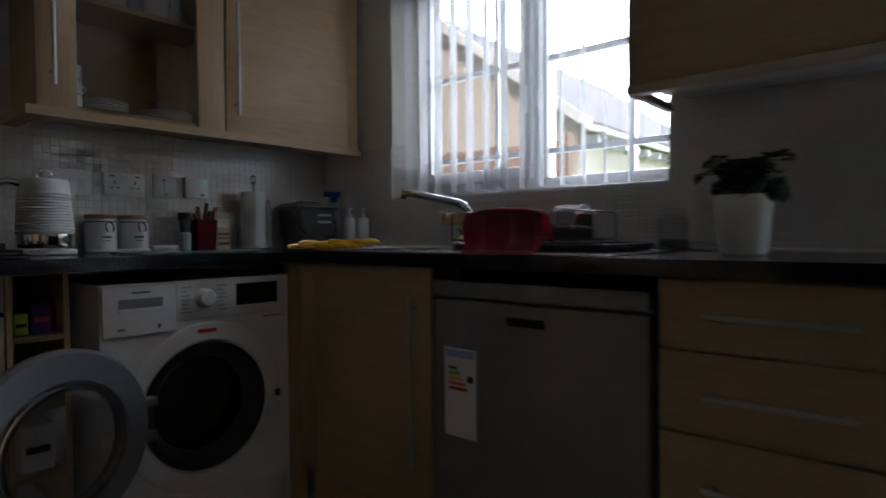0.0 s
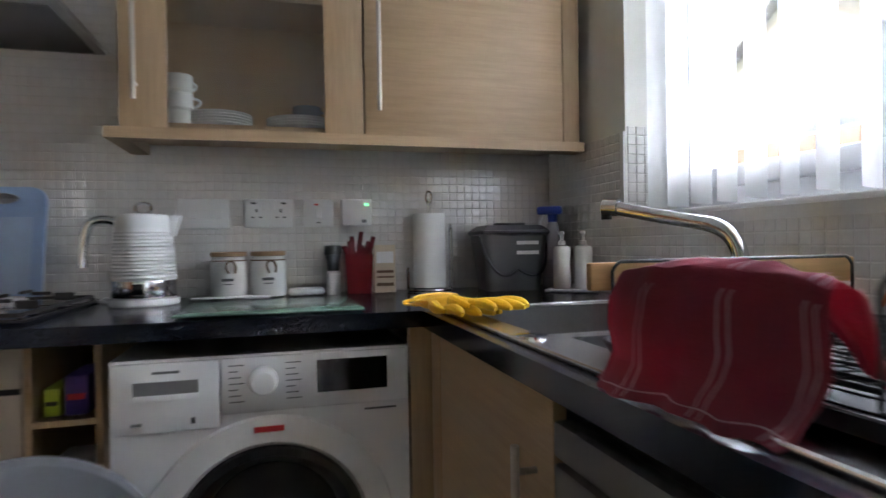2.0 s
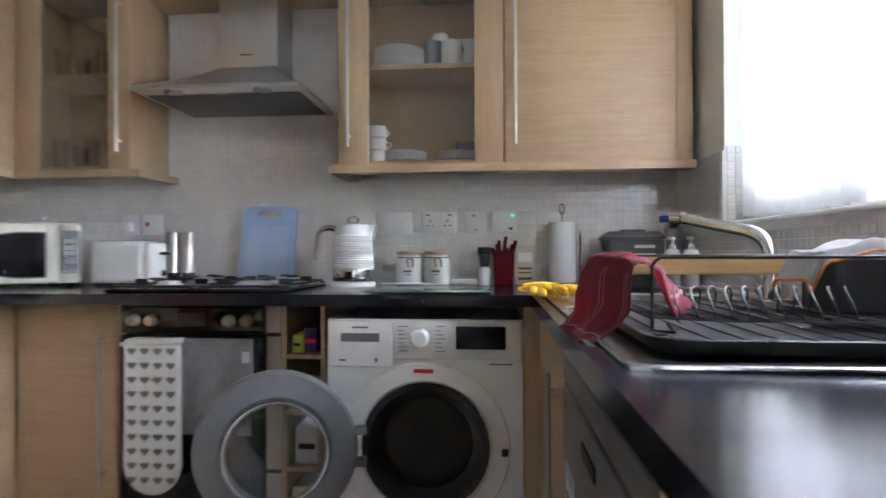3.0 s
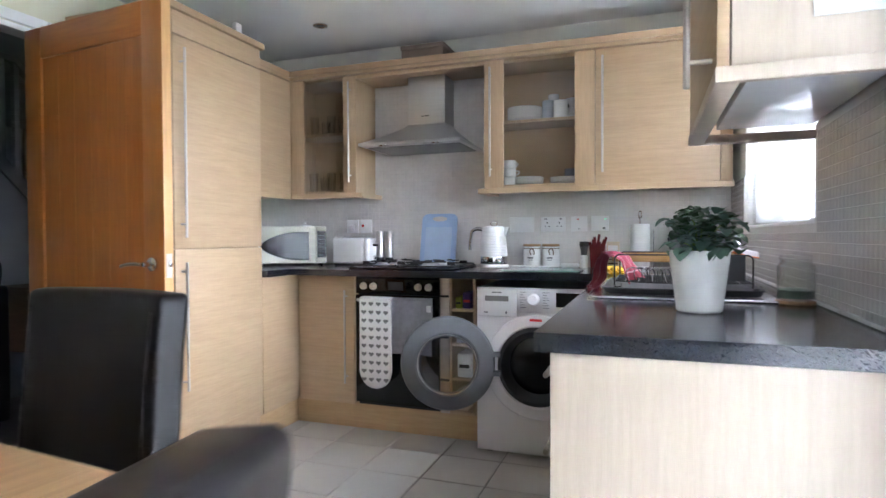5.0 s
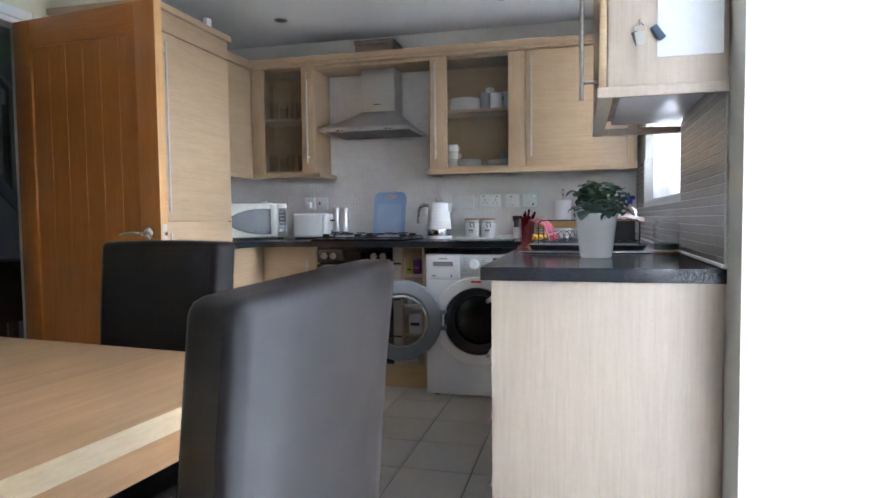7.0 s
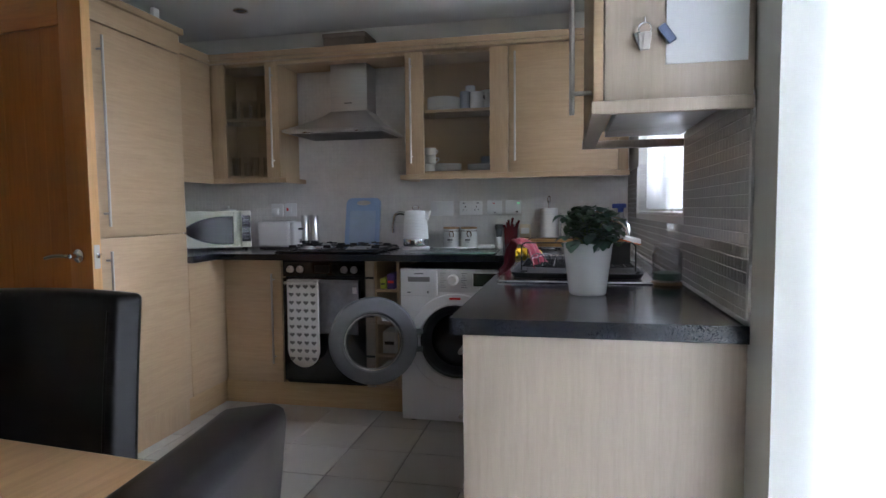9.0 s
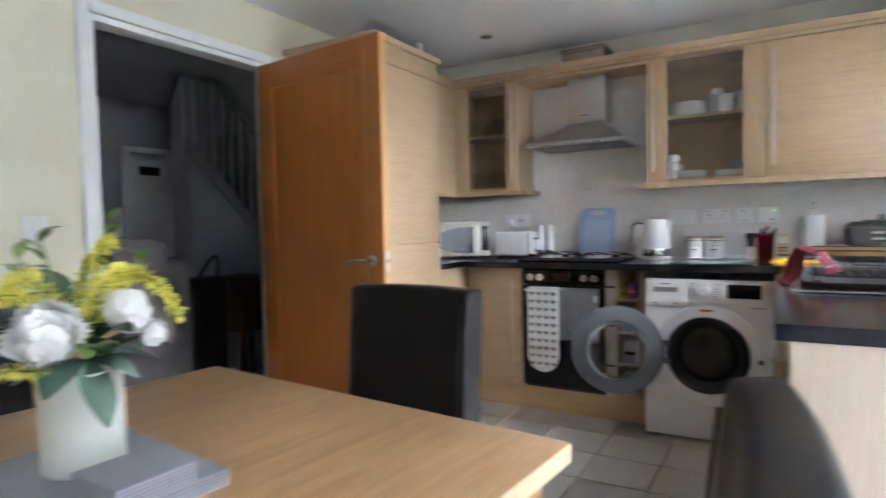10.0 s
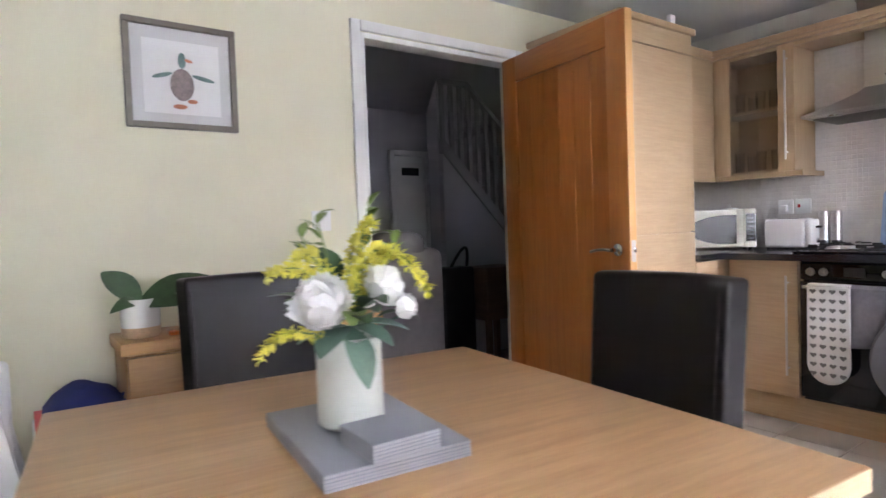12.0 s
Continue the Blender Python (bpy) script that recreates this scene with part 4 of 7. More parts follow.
# wall cabinet over the end of the sink run
ew = thing("wall_cabinet", "birch end wall cabinet with keys and paper on its side", "wall cabinet", group="wall cabinets")
CXF = 0.93
part("carcass", box(B(), CXF + 0.022, 1.232, -1.755, -1.075, 1.40, ZT, 0.002), W_STILE, ew)
part("end_panel", box(B(), CXF + 0.022, 1.232, -1.772, -1.756, 1.375, ZT, 0.002), W_END, ew)
for y0, y1 in ((-1.77, -1.078),):
    dd = part("door", box(B(), CXF, CXF + 0.02, y0, y1, 1.372, ZT, 0.002), W_DOOR, ew)
    bar_handle(dd, (CXF, -1.7, 1.362), (CXF, -1.7, 2.0), (-0.042, 0, 0))
pm = B()
box(pm, 0.926, 1.229, -1.79, -1.7725, 1.347, 1.373, 0.003)
box(pm, 0.926, 0.965, -1.772, -1.101, 1.347, 1.371, 0.003)
box(pm, 0.926, 1.229, -1.1, -1.075, 1.347, 1.371, 0.003)
part("pelmet", pm, W_END, ew)
part("cornice", box(B(), 0.90, 1.233, -1.80, -1.05, ZT + 0.002, ZT + 0.05, 0.004), W_DOOR, ew)
part("light_panel", box(B(), 0.99, 1.21, -1.70, -1.15, 1.375, 1.398, 0.002), plain("glossy_white_panel", (0.8, 0.81, 0.83), 0.16, var=0.03, bumps=0.0, spec=0.8), ew, "glossy white panel under the cabinet")

# ---- dining table and chairs ----
tb = thing("dining_table", "light oak veneer dining table with a pale edge", "dining table", -0.255, -2.704, 0, -5.6)
TW, TL, TZ = 1.062, 1.03, 0.768
part("tabletop", box(B(), -TW / 2, TW / 2, -TL / 2, TL / 2, TZ - 0.035, TZ, 0.002), W_TABLE, tb, "oak veneer tabletop")
for s in (-1, 1):
    part("edge_band", box(B(), s * TW / 2 + (0 if s > 0 else -0.002), s * TW / 2 + (0.002 if s > 0 else 0), -TL / 2 + 0.002, TL / 2 - 0.002, TZ - 0.034, TZ - 0.001), W_TABLE_EDGE, tb)
    part("edge_band", box(B(), -TW / 2 + 0.002, TW / 2 - 0.002, s * TL / 2 + (0 if s > 0 else -0.002), s * TL / 2 + (0.002 if s > 0 else 0), TZ - 0.034, TZ - 0.001), W_TABLE_EDGE, tb)
    part("apron", box(B(), -TW / 2 + 0.1, TW / 2 - 0.1, s * (TL / 2 - 0.07) - 0.01, s * (TL / 2 - 0.07) + 0.01, TZ - 0.115, TZ - 0.036), W_SIDE, tb)
    part("apron", box(B(), s * (TW / 2 - 0.07) - 0.01, s * (TW / 2 - 0.07) + 0.01, -TL / 2 + 0.1, TL / 2 - 0.1, TZ - 0.115, TZ - 0.036), W_SIDE, tb)
    for u in (-1, 1):
        part("leg", box(B(), s * (TW / 2 - 0.07) - 0.035, s * (TW / 2 - 0.07) + 0.035, u * (TL / 2 - 0.07) - 0.035, u * (TL / 2 - 0.07) + 0.035, 0, TZ - 0.036, 0.004), W_SIDE, tb)


def dining_chair(x, y, rz, label, top=0.998, w=0.40):
    """Its seat faces -y; the back stands at +y."""
    c = thing("dining_chair", label, "chair", x, y, 0, rz, group="chairs round the table")
    bm = box(B(), -w / 2, w / 2, 0.174, 0.23, 0.40, top, 0.014, 4)
    for k in range(1, 8):
        bmesh.ops.bisect_plane(bm, geom=list(bm.verts) + list(bm.edges) + list(bm.faces), plane_co=(-w / 2 + w * k / 8, 0, 0), plane_no=(1, 0, 0))
    for k in range(1, 6):
        bmesh.ops.bisect_plane(bm, geom=list(bm.verts) + list(bm.edges) + list(bm.faces), plane_co=(0, 0, 0.4 + (top - 0.4) * k / 6), plane_no=(0, 0, 1))
    for v in bm.verts:
        h = (v.co.z - 0.4) / (top - 0.4)
        front = v.co.y < 0.2
        v.co.y += 0.035 * h * h + 0.014 * (1 - (2 * v.co.x / w) ** 2) - 0.01
        v.co.z += 0.004 * (1 - (2 * v.co.x / w) ** 2) * max(0, h)
        v.co.x *= (1 - 0.03 * (1 - h)) * (0.93 if front else 1)
    part("backrest", bm, LEATHER, c, "padded dark leather backrest")
    for s in (-1, 1):
        part("piping", tube(B(), [(s * (w / 2 - 0.034) * (1 - 0.03 * (1 - h)), 0.1685 + 0.035 * h * h - 0.0095, 0.42 + h * (top - 0.45)) for h in (i / 10 for i in range(11))], 0.0025, 6), LEATHER, c)
    bm = box(B(), -0.205, 0.205, -0.22, 0.2, 0.40, 0.475, 0.02, 4)
    for v in bm.verts:
        if v.co.z > 0.45:
            v.co.z += 0.004 * (1 - (v.co.x / 0.21) ** 2) * (1 - (v.co.y / 0.23) ** 2)
    part("seat", bm, LEATHER, c, "padded dark leather seat")
    for sx in (-1, 1):
        for sy, yy in ((-1, -0.185), (1, 0.185)):
            bm = box(B(), sx * 0.175 - 0.018, sx * 0.175 + 0.018, yy - 0.018, yy + 0.018, 0, 0.402, 0.003)
            for v in bm.verts:
                if v.co.z < 0.2:
                    v.co.y += 0.03 * sy
            part("leg", bm, W_DARK, c)
    return c


dining_chair(-0.168, -2.234, -3, "dark brown leather dining chair tucked in before the oak door", w=0.392)
dining_chair(0.409, -2.784, -86, "dark brown leather dining chair beside the worktop end", w=0.41)
dining_chair(-0.99, -2.62, 86, "dark brown leather dining chair in front of the sideboard", w=0.43)

# ---- outside ----
def slab(name, mat, label, category, *dims):
    return structure(name, box(B(), *dims), mat, label, category)


slab("ground", GRASSM, "rough lawn outside the house", "ground", -90, 90, -90, 90, -0.4, -0.2)
# Pale slab, itself unseen, added to brighten the view low in the window.
slab("bright_ground_slab", PAVEM, "unseen pale concrete slab added to brighten the window view", "patio", 1.55, 3.6, -6.0, 4.2, -0.198, -0.17)
sky_white = glow("overcast_sky", (0.78, 0.89, 1.0), 20.0)
structure("backdrop", box(B(), 85, 85.2, -150, 150, -5, 110), sky_white, "bright white overcast sky", "sky")
ho = thing("neighbour_house", "brick and cream rendered house with a gabled tiled roof", "house", 9.2, 3.3, -0.2)
part("wall", prism(B(), [(0, 0), (7.2, 0), (7.2, 3.3), (3.6, 5.9), (0, 3.3)], 0, 0.3, "x"), BRICKM, ho, "buff brick gable wall")
part("wall", box(B(), 0.31, 9, 0, 0.3, 0, 3.3), RENDERM, ho, "cream rendered side wall")
part("roof", prism(B(), [(-0.35, 3.05), (3.6, 5.95), (7.55, 3.05), (7.55, 3.2), (3.6, 6.12), (-0.35, 3.2)], -0.25, 9.3, "x"), ROOFM, ho, "dark tiled pitched roof")
part("bargeboard", prism(B(), [(-0.4, 2.98), (3.6, 5.92), (7.6, 2.98), (7.6, 3.2), (3.6, 6.15), (-0.4, 3.2)], -0.3, -0.252, "x"), GLOSSW, ho, "white painted bargeboard")
part("gutter", box(B(), -0.25, 9.3, -0.47, -0.36, 3.0, 3.1, 0.02), GLOSSW, ho)
for k in range(14):
    part("rafter_end", box(B(), 0.2 + 0.62 * k, 0.32 + 0.62 * k, -0.3, -0.01, 2.86, 3.0), GLOSSW, ho)
fe = thing("garden_fence", "weathered brown board fence panels", "fence", 3.7, 0.6, -0.2)
for k in range(26):
    part("board", box(B(), 0.0 + 0.02 * (k % 2), 0.02 + 0.02 * (k % 2), 0.14 * k, 0.14 * k + 0.145, 0, 1.95 + 0.01 * (k % 3), 0.003, 1), FENCEM, fe)
for k in range(3):
    part("post", box(B(), 0.05, 0.14, 1.8 * k, 1.8 * k + 0.09, 0, 2.02, 0.005, 1), FENCEM, fe)
f2 = thing("slatted_fence", "pale grey horizontal slatted fence", "fence", 8.0, -6.0, -0.2)
for k in range(9):
    part("slat", box(B(), 0, 0.03, 0, 8.9, 0.15 + 0.22 * k, 0.33 + 0.22 * k, 0.004, 1), GLOSSW, f2)
for k in range(6):
    part("post", box(B(), 0.035, 0.12, 1.75 * k, 1.75 * k + 0.09, 0, 2.15, 0.004, 1), GLOSSW, f2)

# vertical blind in the window
vb = thing("vertical_blind", "white vertical slat blind hanging in the window", "blind", XE + 0.075, 0, 0)
part("headrail", box(B(), -0.025, 0.025, WY0 + 0.02, WY1 - 0.02, WZ1 - 0.04, WZ1 - 0.002, 0.004), UPVC, vb)
for k in range(13):
    y = 0.085 - 0.0845 * k
    a = radians(18 + random.uniform(-4, 4))
    z0 = WZ0 + 0.022 + random.uniform(0, 0.006)
    bm = sheet(B(), lambda u, v: (0.089 * (u - 0.5) * math.cos(a), y + 0.089 * (u - 0.5) * math.sin(a) + 0.006 * (1 - (2 * u - 1) ** 2), z0 + v * (WZ1 - 0.045 - z0)), 6, 1, 0.0012)
    s_ = part("slat", bm, BLIND, vb)
part("chain", tube(B(), [(0.0, WY0 + 0.045, WZ1 - 0.04), (0.0, WY0 + 0.045, WZ0 + 0.1)], 0.002, 6), UPVC, vb)

pb = thing("vertical_blind", "white vertical slat blind drawn across the patio doors", "blind", XE + 0.1, 0, 0)
part("headrail", box(B(), -0.025, 0.025, PY0 + 0.02, PY1 - 0.02, PZ1 - 0.04, PZ1 - 0.002, 0.004), UPVC, pb)
for k in range(22):
    y = PY1 - 0.07 - 0.0805 * k
    a = radians(78 + random.uniform(-4, 4))
    bm = sheet(B(), lambda u, v: (0.089 * (u - 0.5) * math.cos(a) + 0.006 * (1 - (2 * u - 1) ** 2), y + 0.089 * (u - 0.5) * math.sin(a), 0.03 + v * (PZ1 - 0.075)), 6, 1, 0.0012)
    part("slat", bm, BLIND_P, pb)

# ---- hall behind the doorway ----
HX0, HY0, HY1 = -6.0, -2.6, 1.9
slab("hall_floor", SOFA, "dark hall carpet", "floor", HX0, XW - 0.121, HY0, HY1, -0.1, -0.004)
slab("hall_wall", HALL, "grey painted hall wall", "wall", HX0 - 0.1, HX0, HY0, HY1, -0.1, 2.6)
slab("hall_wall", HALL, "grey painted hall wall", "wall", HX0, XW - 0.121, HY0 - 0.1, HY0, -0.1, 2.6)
# North wall with an opening added out of view to light the hall.
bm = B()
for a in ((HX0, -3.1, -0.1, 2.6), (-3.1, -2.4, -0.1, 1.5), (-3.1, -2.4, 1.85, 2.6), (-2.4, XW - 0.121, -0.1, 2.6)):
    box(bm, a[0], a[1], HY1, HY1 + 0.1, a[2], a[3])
structure("hall_wall", bm, HALL, "grey painted hall wall with an added light opening", "wall")
w2 = thing("hall_light_opening", "unseen white framed opening added to light the hall", "window", kind="structure")
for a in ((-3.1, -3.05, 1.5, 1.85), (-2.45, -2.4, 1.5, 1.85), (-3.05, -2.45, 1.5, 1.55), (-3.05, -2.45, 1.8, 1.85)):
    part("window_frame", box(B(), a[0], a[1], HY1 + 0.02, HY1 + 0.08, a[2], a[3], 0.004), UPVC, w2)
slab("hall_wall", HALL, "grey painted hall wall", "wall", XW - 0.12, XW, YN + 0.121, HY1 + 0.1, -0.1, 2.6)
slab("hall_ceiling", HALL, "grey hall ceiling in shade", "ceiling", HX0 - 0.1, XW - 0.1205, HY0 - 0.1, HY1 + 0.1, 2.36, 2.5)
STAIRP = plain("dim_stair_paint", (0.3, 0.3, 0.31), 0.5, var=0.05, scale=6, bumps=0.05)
st = thing("staircase", "grey painted stairs with square balusters", "stairs", -3.3, 0, 0)
sl = -1.03
zs = lambda y: 1.535 + sl * y
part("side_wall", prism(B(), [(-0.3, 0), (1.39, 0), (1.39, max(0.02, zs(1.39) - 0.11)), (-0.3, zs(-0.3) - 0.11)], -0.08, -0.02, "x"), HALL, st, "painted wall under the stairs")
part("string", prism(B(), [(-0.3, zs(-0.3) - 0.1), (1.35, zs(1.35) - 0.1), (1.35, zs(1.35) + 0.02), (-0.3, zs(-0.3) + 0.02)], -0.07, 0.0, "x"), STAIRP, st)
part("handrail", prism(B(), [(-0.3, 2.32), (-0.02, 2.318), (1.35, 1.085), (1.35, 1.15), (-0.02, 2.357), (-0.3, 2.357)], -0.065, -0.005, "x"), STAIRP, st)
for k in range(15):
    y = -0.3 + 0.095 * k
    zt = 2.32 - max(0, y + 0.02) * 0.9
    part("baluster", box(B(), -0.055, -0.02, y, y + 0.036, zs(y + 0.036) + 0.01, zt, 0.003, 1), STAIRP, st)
for k in range(6):
    part("step", box(B(), -0.3, -0.081, 1.3 - 0.22 * k - 0.22, 1.3 - 0.22 * k, 0, 0.19 + 0.257 * k), SOFA, st)
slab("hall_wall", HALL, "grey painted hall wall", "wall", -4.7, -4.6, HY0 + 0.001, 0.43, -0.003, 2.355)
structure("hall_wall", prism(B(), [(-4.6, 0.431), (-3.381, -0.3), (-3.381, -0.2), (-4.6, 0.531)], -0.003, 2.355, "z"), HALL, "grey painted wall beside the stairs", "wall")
cd = thing("door_3", "white cupboard door with a dark slot near its top", "door", -4.6, 0.175, 0, kind="structure")
part("leaf", box(B(), 0.002, 0.03, -0.19, 0.19, 0.01, 1.88, 0.004), GLOSSW, cd)
part("vent_slot", box(B(), 0.0302, 0.034, -0.1, 0.11, 1.68, 1.76), BLACKM, cd)
for y0, y1 in ((-0.245, -0.192), (0.192, 0.245)):
    part("architrave", box(B(), 0.002, 0.045, y0, y1, 0, 1.94, 0.004), GLOSSW, cd)
part("architrave", box(B(), 0.002, 0.045, -0.191, 0.191, 1.885, 1.94, 0.004), GLOSSW, cd)
so = thing("armchair", "grey fabric recliner armchair turned away in the dark hall", "armchair", -2.98, -1.15, 0, -84)
part("headrest", box(B(), -0.2, 0.24, 0.15, 0.34, 0.72, 1.1, 0.09, 5), SOFA, so)
part("backrest", box(B(), -0.33, 0.33, 0.16, 0.36, 0.12, 0.985, 0.08, 5), SOFA, so)
part("seat", box(B(), -0.2, 0.2, -0.35, 0.17, 0.12, 0.47, 0.06, 3), SOFA, so)
for s_ in (-1, 1):
    part("armrest", box(B(), s_ * 0.265 - 0.06, s_ * 0.265 + 0.06, -0.38, 0.158, 0.02, 0.62, 0.05, 3), SOFA, so)
bg_ = thing("bag", "black tall bag with a loop handle on the hall floor", "bag", -2.9, -0.56, 0)
part("body", box(B(), -0.1, 0.1, -0.16, 0.15, 0, 0.82, 0.03, 3), BLACKM, bg_)
part("handle", tube(B(), arc((0, -0.02, 0.8), (0, 0.2, 1.12), (0, 0.14, 0.8), 12), 0.012, 8), BLACKM, bg_)
tl = thing("side_table", "dark brown wooden side table in the hall", "table", -2.9, -0.17, 0)
part("box_top", box(B(), -0.17, 0.17, -0.19, 0.19, 0.4, 0.8, 0.004), W_BROWN, tl)
for sx in (-1, 1):
    for sy in (-1, 1):
        part("leg", box(B(), sx * 0.14 - 0.02, sx * 0.14 + 0.02, sy * 0.16 - 0.02, sy * 0.16 + 0.02, 0, 0.4), W_BROWN, tl)

# ---- dining end ----
sb = thing("sideboard", "oak veneer sideboard with drawers against the cream wall", "sideboard", XW + 0.003, -2.475, 0)
part("body", box(B(), 0.0, 0.26, -0.46, 0.46, 0.06, 0.745, 0.003), W_SIDE, sb)
part("top", box(B(), 0.0, 0.29, -0.475, 0.475, 0.75, 0.79, 0.004), W_SIDE, sb)
for k in range(3):
    for y0, y1 in ((-0.455, -0.005), (0.005, 0.455)):
        dd = part("drawer", box(B(), 0.261, 0.279, y0, y1, 0.08 + 0.222 * k, 0.295 + 0.222 * k, 0.003), W_SIDE, sb)
part("plinth", box(B(), 0.0, 0.24, -0.44, 0.44, 0, 0.058), W_SIDE, sb)


def leaf_blade(bm, base, tip, width, droop=0.0, fold=0.25, n=6, across=None):
    """A pointed leaf from base to tip, folded along its midrib."""
    base, tip = Vector(base), Vector(tip)
    d = tip - base
    side = d.cross(Vector(across or (0, 0, 1)))
    side = side.normalized() if side.length > 1e-4 else Vector((1, 0, 0))
    up = side.cross(d).normalized()
    rows = []
    for i in range(n + 1):
        t = i / n
        w = width * math.sin(math.pi * min(1, t * 0.92 + 0.06)) ** 0.8 * 0.5
        p = base + d * t + Vector((0, 0, -droop * t * t)) + up * 0.15 * d.length * math.sin(math.pi * t) * 0.5
        rows.append([bm.verts.new(p - side * w + up * w * fold), bm.verts.new(p), bm.verts.new(p + side * w + up * w * fold)])
    for a, b in zip(rows, rows[1:]):
        bm.faces.new((a[0], a[1], b[1], b[0]))
        bm.faces.new((a[1], a[2], b[2], b[1]))
    return bm


oc = thing("orchid", "potted orchid with broad dark green leaves on the sideboard", "plant", -1.57, -2.87, 0.79)
part("pot", lathe(B(), [(0.04, 0), (0.052, 0.004), (0.06, 0.03), (0.062, 0.125), (0.06, 0.13), (0.056, 0.125), (0.055, 0.1), (0, 0.1)], 30), CERAM, oc, "white glazed pot with a sandy foot")
part("pot_foot", lathe(B(), [(0.053, 0.0005), (0.0605, 0.012), (0.0612, 0.03), (0.0622, 0.036)], 30), plain("sandy_glaze", (0.62, 0.42, 0.26), 0.5, var=0.2, scale=40), oc, "bare sandy clay foot")
part("soil", lathe(B(), [(0.054, 0.1), (0.03, 0.112), (0, 0.115)], 16), BLACKM, oc)
for tip, w, dr in (((-0.02, -0.105, 0.275), 0.085, 0.05), ((0.05, 0.22, 0.24), 0.075, 0.05), ((0.12, 0.12, 0.17), 0.08, 0.06), ((0.1, -0.1, 0.15), 0.05, 0.05), ((-0.06, 0.16, 0.17), 0.055, 0.05)):
    part("leaf", leaf_blade(B(), (0, 0, 0.11), tip, w, dr, 0.12, 8, (0.75, -0.25, 0.6)), LEAF, oc)
for k in range(3):
    cn = thing("tealight", "small orange tealight in a clear cup", "candle", -1.5, -2.78 + 0.055 * k, 0.79, group="tealights on the sideboard")
    part("cup", lathe(B(), [(0.02, 0), (0.022, 0.022), (0.02, 0.022), (0.019, 0.003)], 16), TUMBLER, cn)
    part("wax", lathe(B(), [(0.0185, 0.004), (0.0185, 0.016), (0, 0.016)], 14), ORANGE, cn)
rt = thing("tin", "small white tin with a red lid on the sideboard", "tin", -1.59, -2.68, 0.79)
part("body", lathe(B(), [(0.033, 0), (0.034, 0.004), (0.034, 0.05)], 20), CERAM, rt)
part("lid", lathe(B(), [(0.036, 0.0505), (0.036, 0.082), (0.03, 0.088), (0, 0.09)], 20), RED, rt)
mg = thing("magazine_stack", "stack of magazines beside the sideboard", "magazines", -1.55, -3.08, 0)
for k in range(22):
    m_ = {21: RED, 20: PAPER, 19: PAPER, 16: SLATE, 13: SLATE_E}.get(k, (BLACKM, DGREY)[k % 2])
    r_ = random.uniform(-0.012, 0.012)
    part("magazine", box(B(), -0.14 + r_, 0.14 + r_, -0.105 - r_, 0.105 - r_, 0.026 * k, 0.026 * k + 0.024, 0.001, 1), m_, mg)
bb = thing("bag", "blue fabric bag lying on the magazines", "bag", -1.55, -3.05, 0.572)
bm = blob(B(), (0, 0, 0.0), (0.14, 0.11, 0.1), 18, 12)
for v in bm.verts:
    n_ = noise.noise(v.co * 14)
    v.co *= 1 + 0.18 * n_
    v.co.z = max(0.0, v.co.z)
part("body", bm, NAVY, bb)
part("strap", tube(B(), arc((0.0, 0.08, 0.03), (0.02, 0.19, 0.07), (0.05, 0.09, 0.01), 8), 0.006, 6), NAVY, bb)
ic = thing("folding_stepladder", "pale grey folded stepladder leaning by the wall", "stepladder", -1.42, -3.3, 0)
for x, y1, y0, m_ in ((-0.13, -0.07, 0.14, WPLAST), (0.13, -0.07, 0.14, WPLAST), (-0.1, -0.1, 0.06, DGREY), (0.1, -0.1, 0.06, DGREY)):
    bm = box(B(), x - 0.018, x + 0.018, -0.03, 0.03, 0, 1.16 if m_ is WPLAST else 0.98, 0.008)
    h_ = 1.16 if m_ is WPLAST else 0.98
    for v in bm.verts:
        v.co.y += y0 + (y1 - y0) * v.co.z / h_
    part("rail" if m_ is WPLAST else "rear_rail", bm, m_, ic)
part("top_bar", box(B(), -0.15, 0.15, -0.1, -0.05, 1.161, 1.2, 0.014, 3), WPLAST, ic)
for z in (0.3, 0.65):
    y = 0.14 - 0.21 * z / 1.16
    bm = box(B(), -0.11, 0.11, y - 0.012, y + 0.045, z - 0.13, z + 0.13, 0.022, 4)
    part("folded_tread", bm, WPLAST, ic, "rounded tread folded flat")

pf = thing("picture_frame", "square print of coloured shapes in a grey-brown frame", "picture", XW + 0.001, -2.662, 1.722)
H_ = 0.197
for a in ((-H_, H_, H_ - 0.022, H_), (-H_, H_, -H_, -H_ + 0.022), (-H_, -H_ + 0.022, -H_ + 0.0225, H_ - 0.0225), (H_ - 0.022, H_, -H_ + 0.0225, H_ - 0.0225)):
    part("frame_bar", box(B(), 0, 0.022, *a, 0.002, 1), plain("bronze_frame", (0.2, 0.18, 0.15), 0.4, 0.3, bumps=0.05) if a[0] == -H_ and a[2] > 0 else bpy.data.materials["bronze_frame"], pf)
part("mount", box(B(), 0.002, 0.008, -H_ + 0.02, H_ - 0.02, -H_ + 0.02, H_ - 0.02), plain("mount_board", (0.64, 0.64, 0.63), 0.8, var=0.03, bumps=0.1), pf)
part("print", box(B(), 0.0085, 0.0095, -0.135, 0.135, -0.14, 0.13), PAPER, pf)


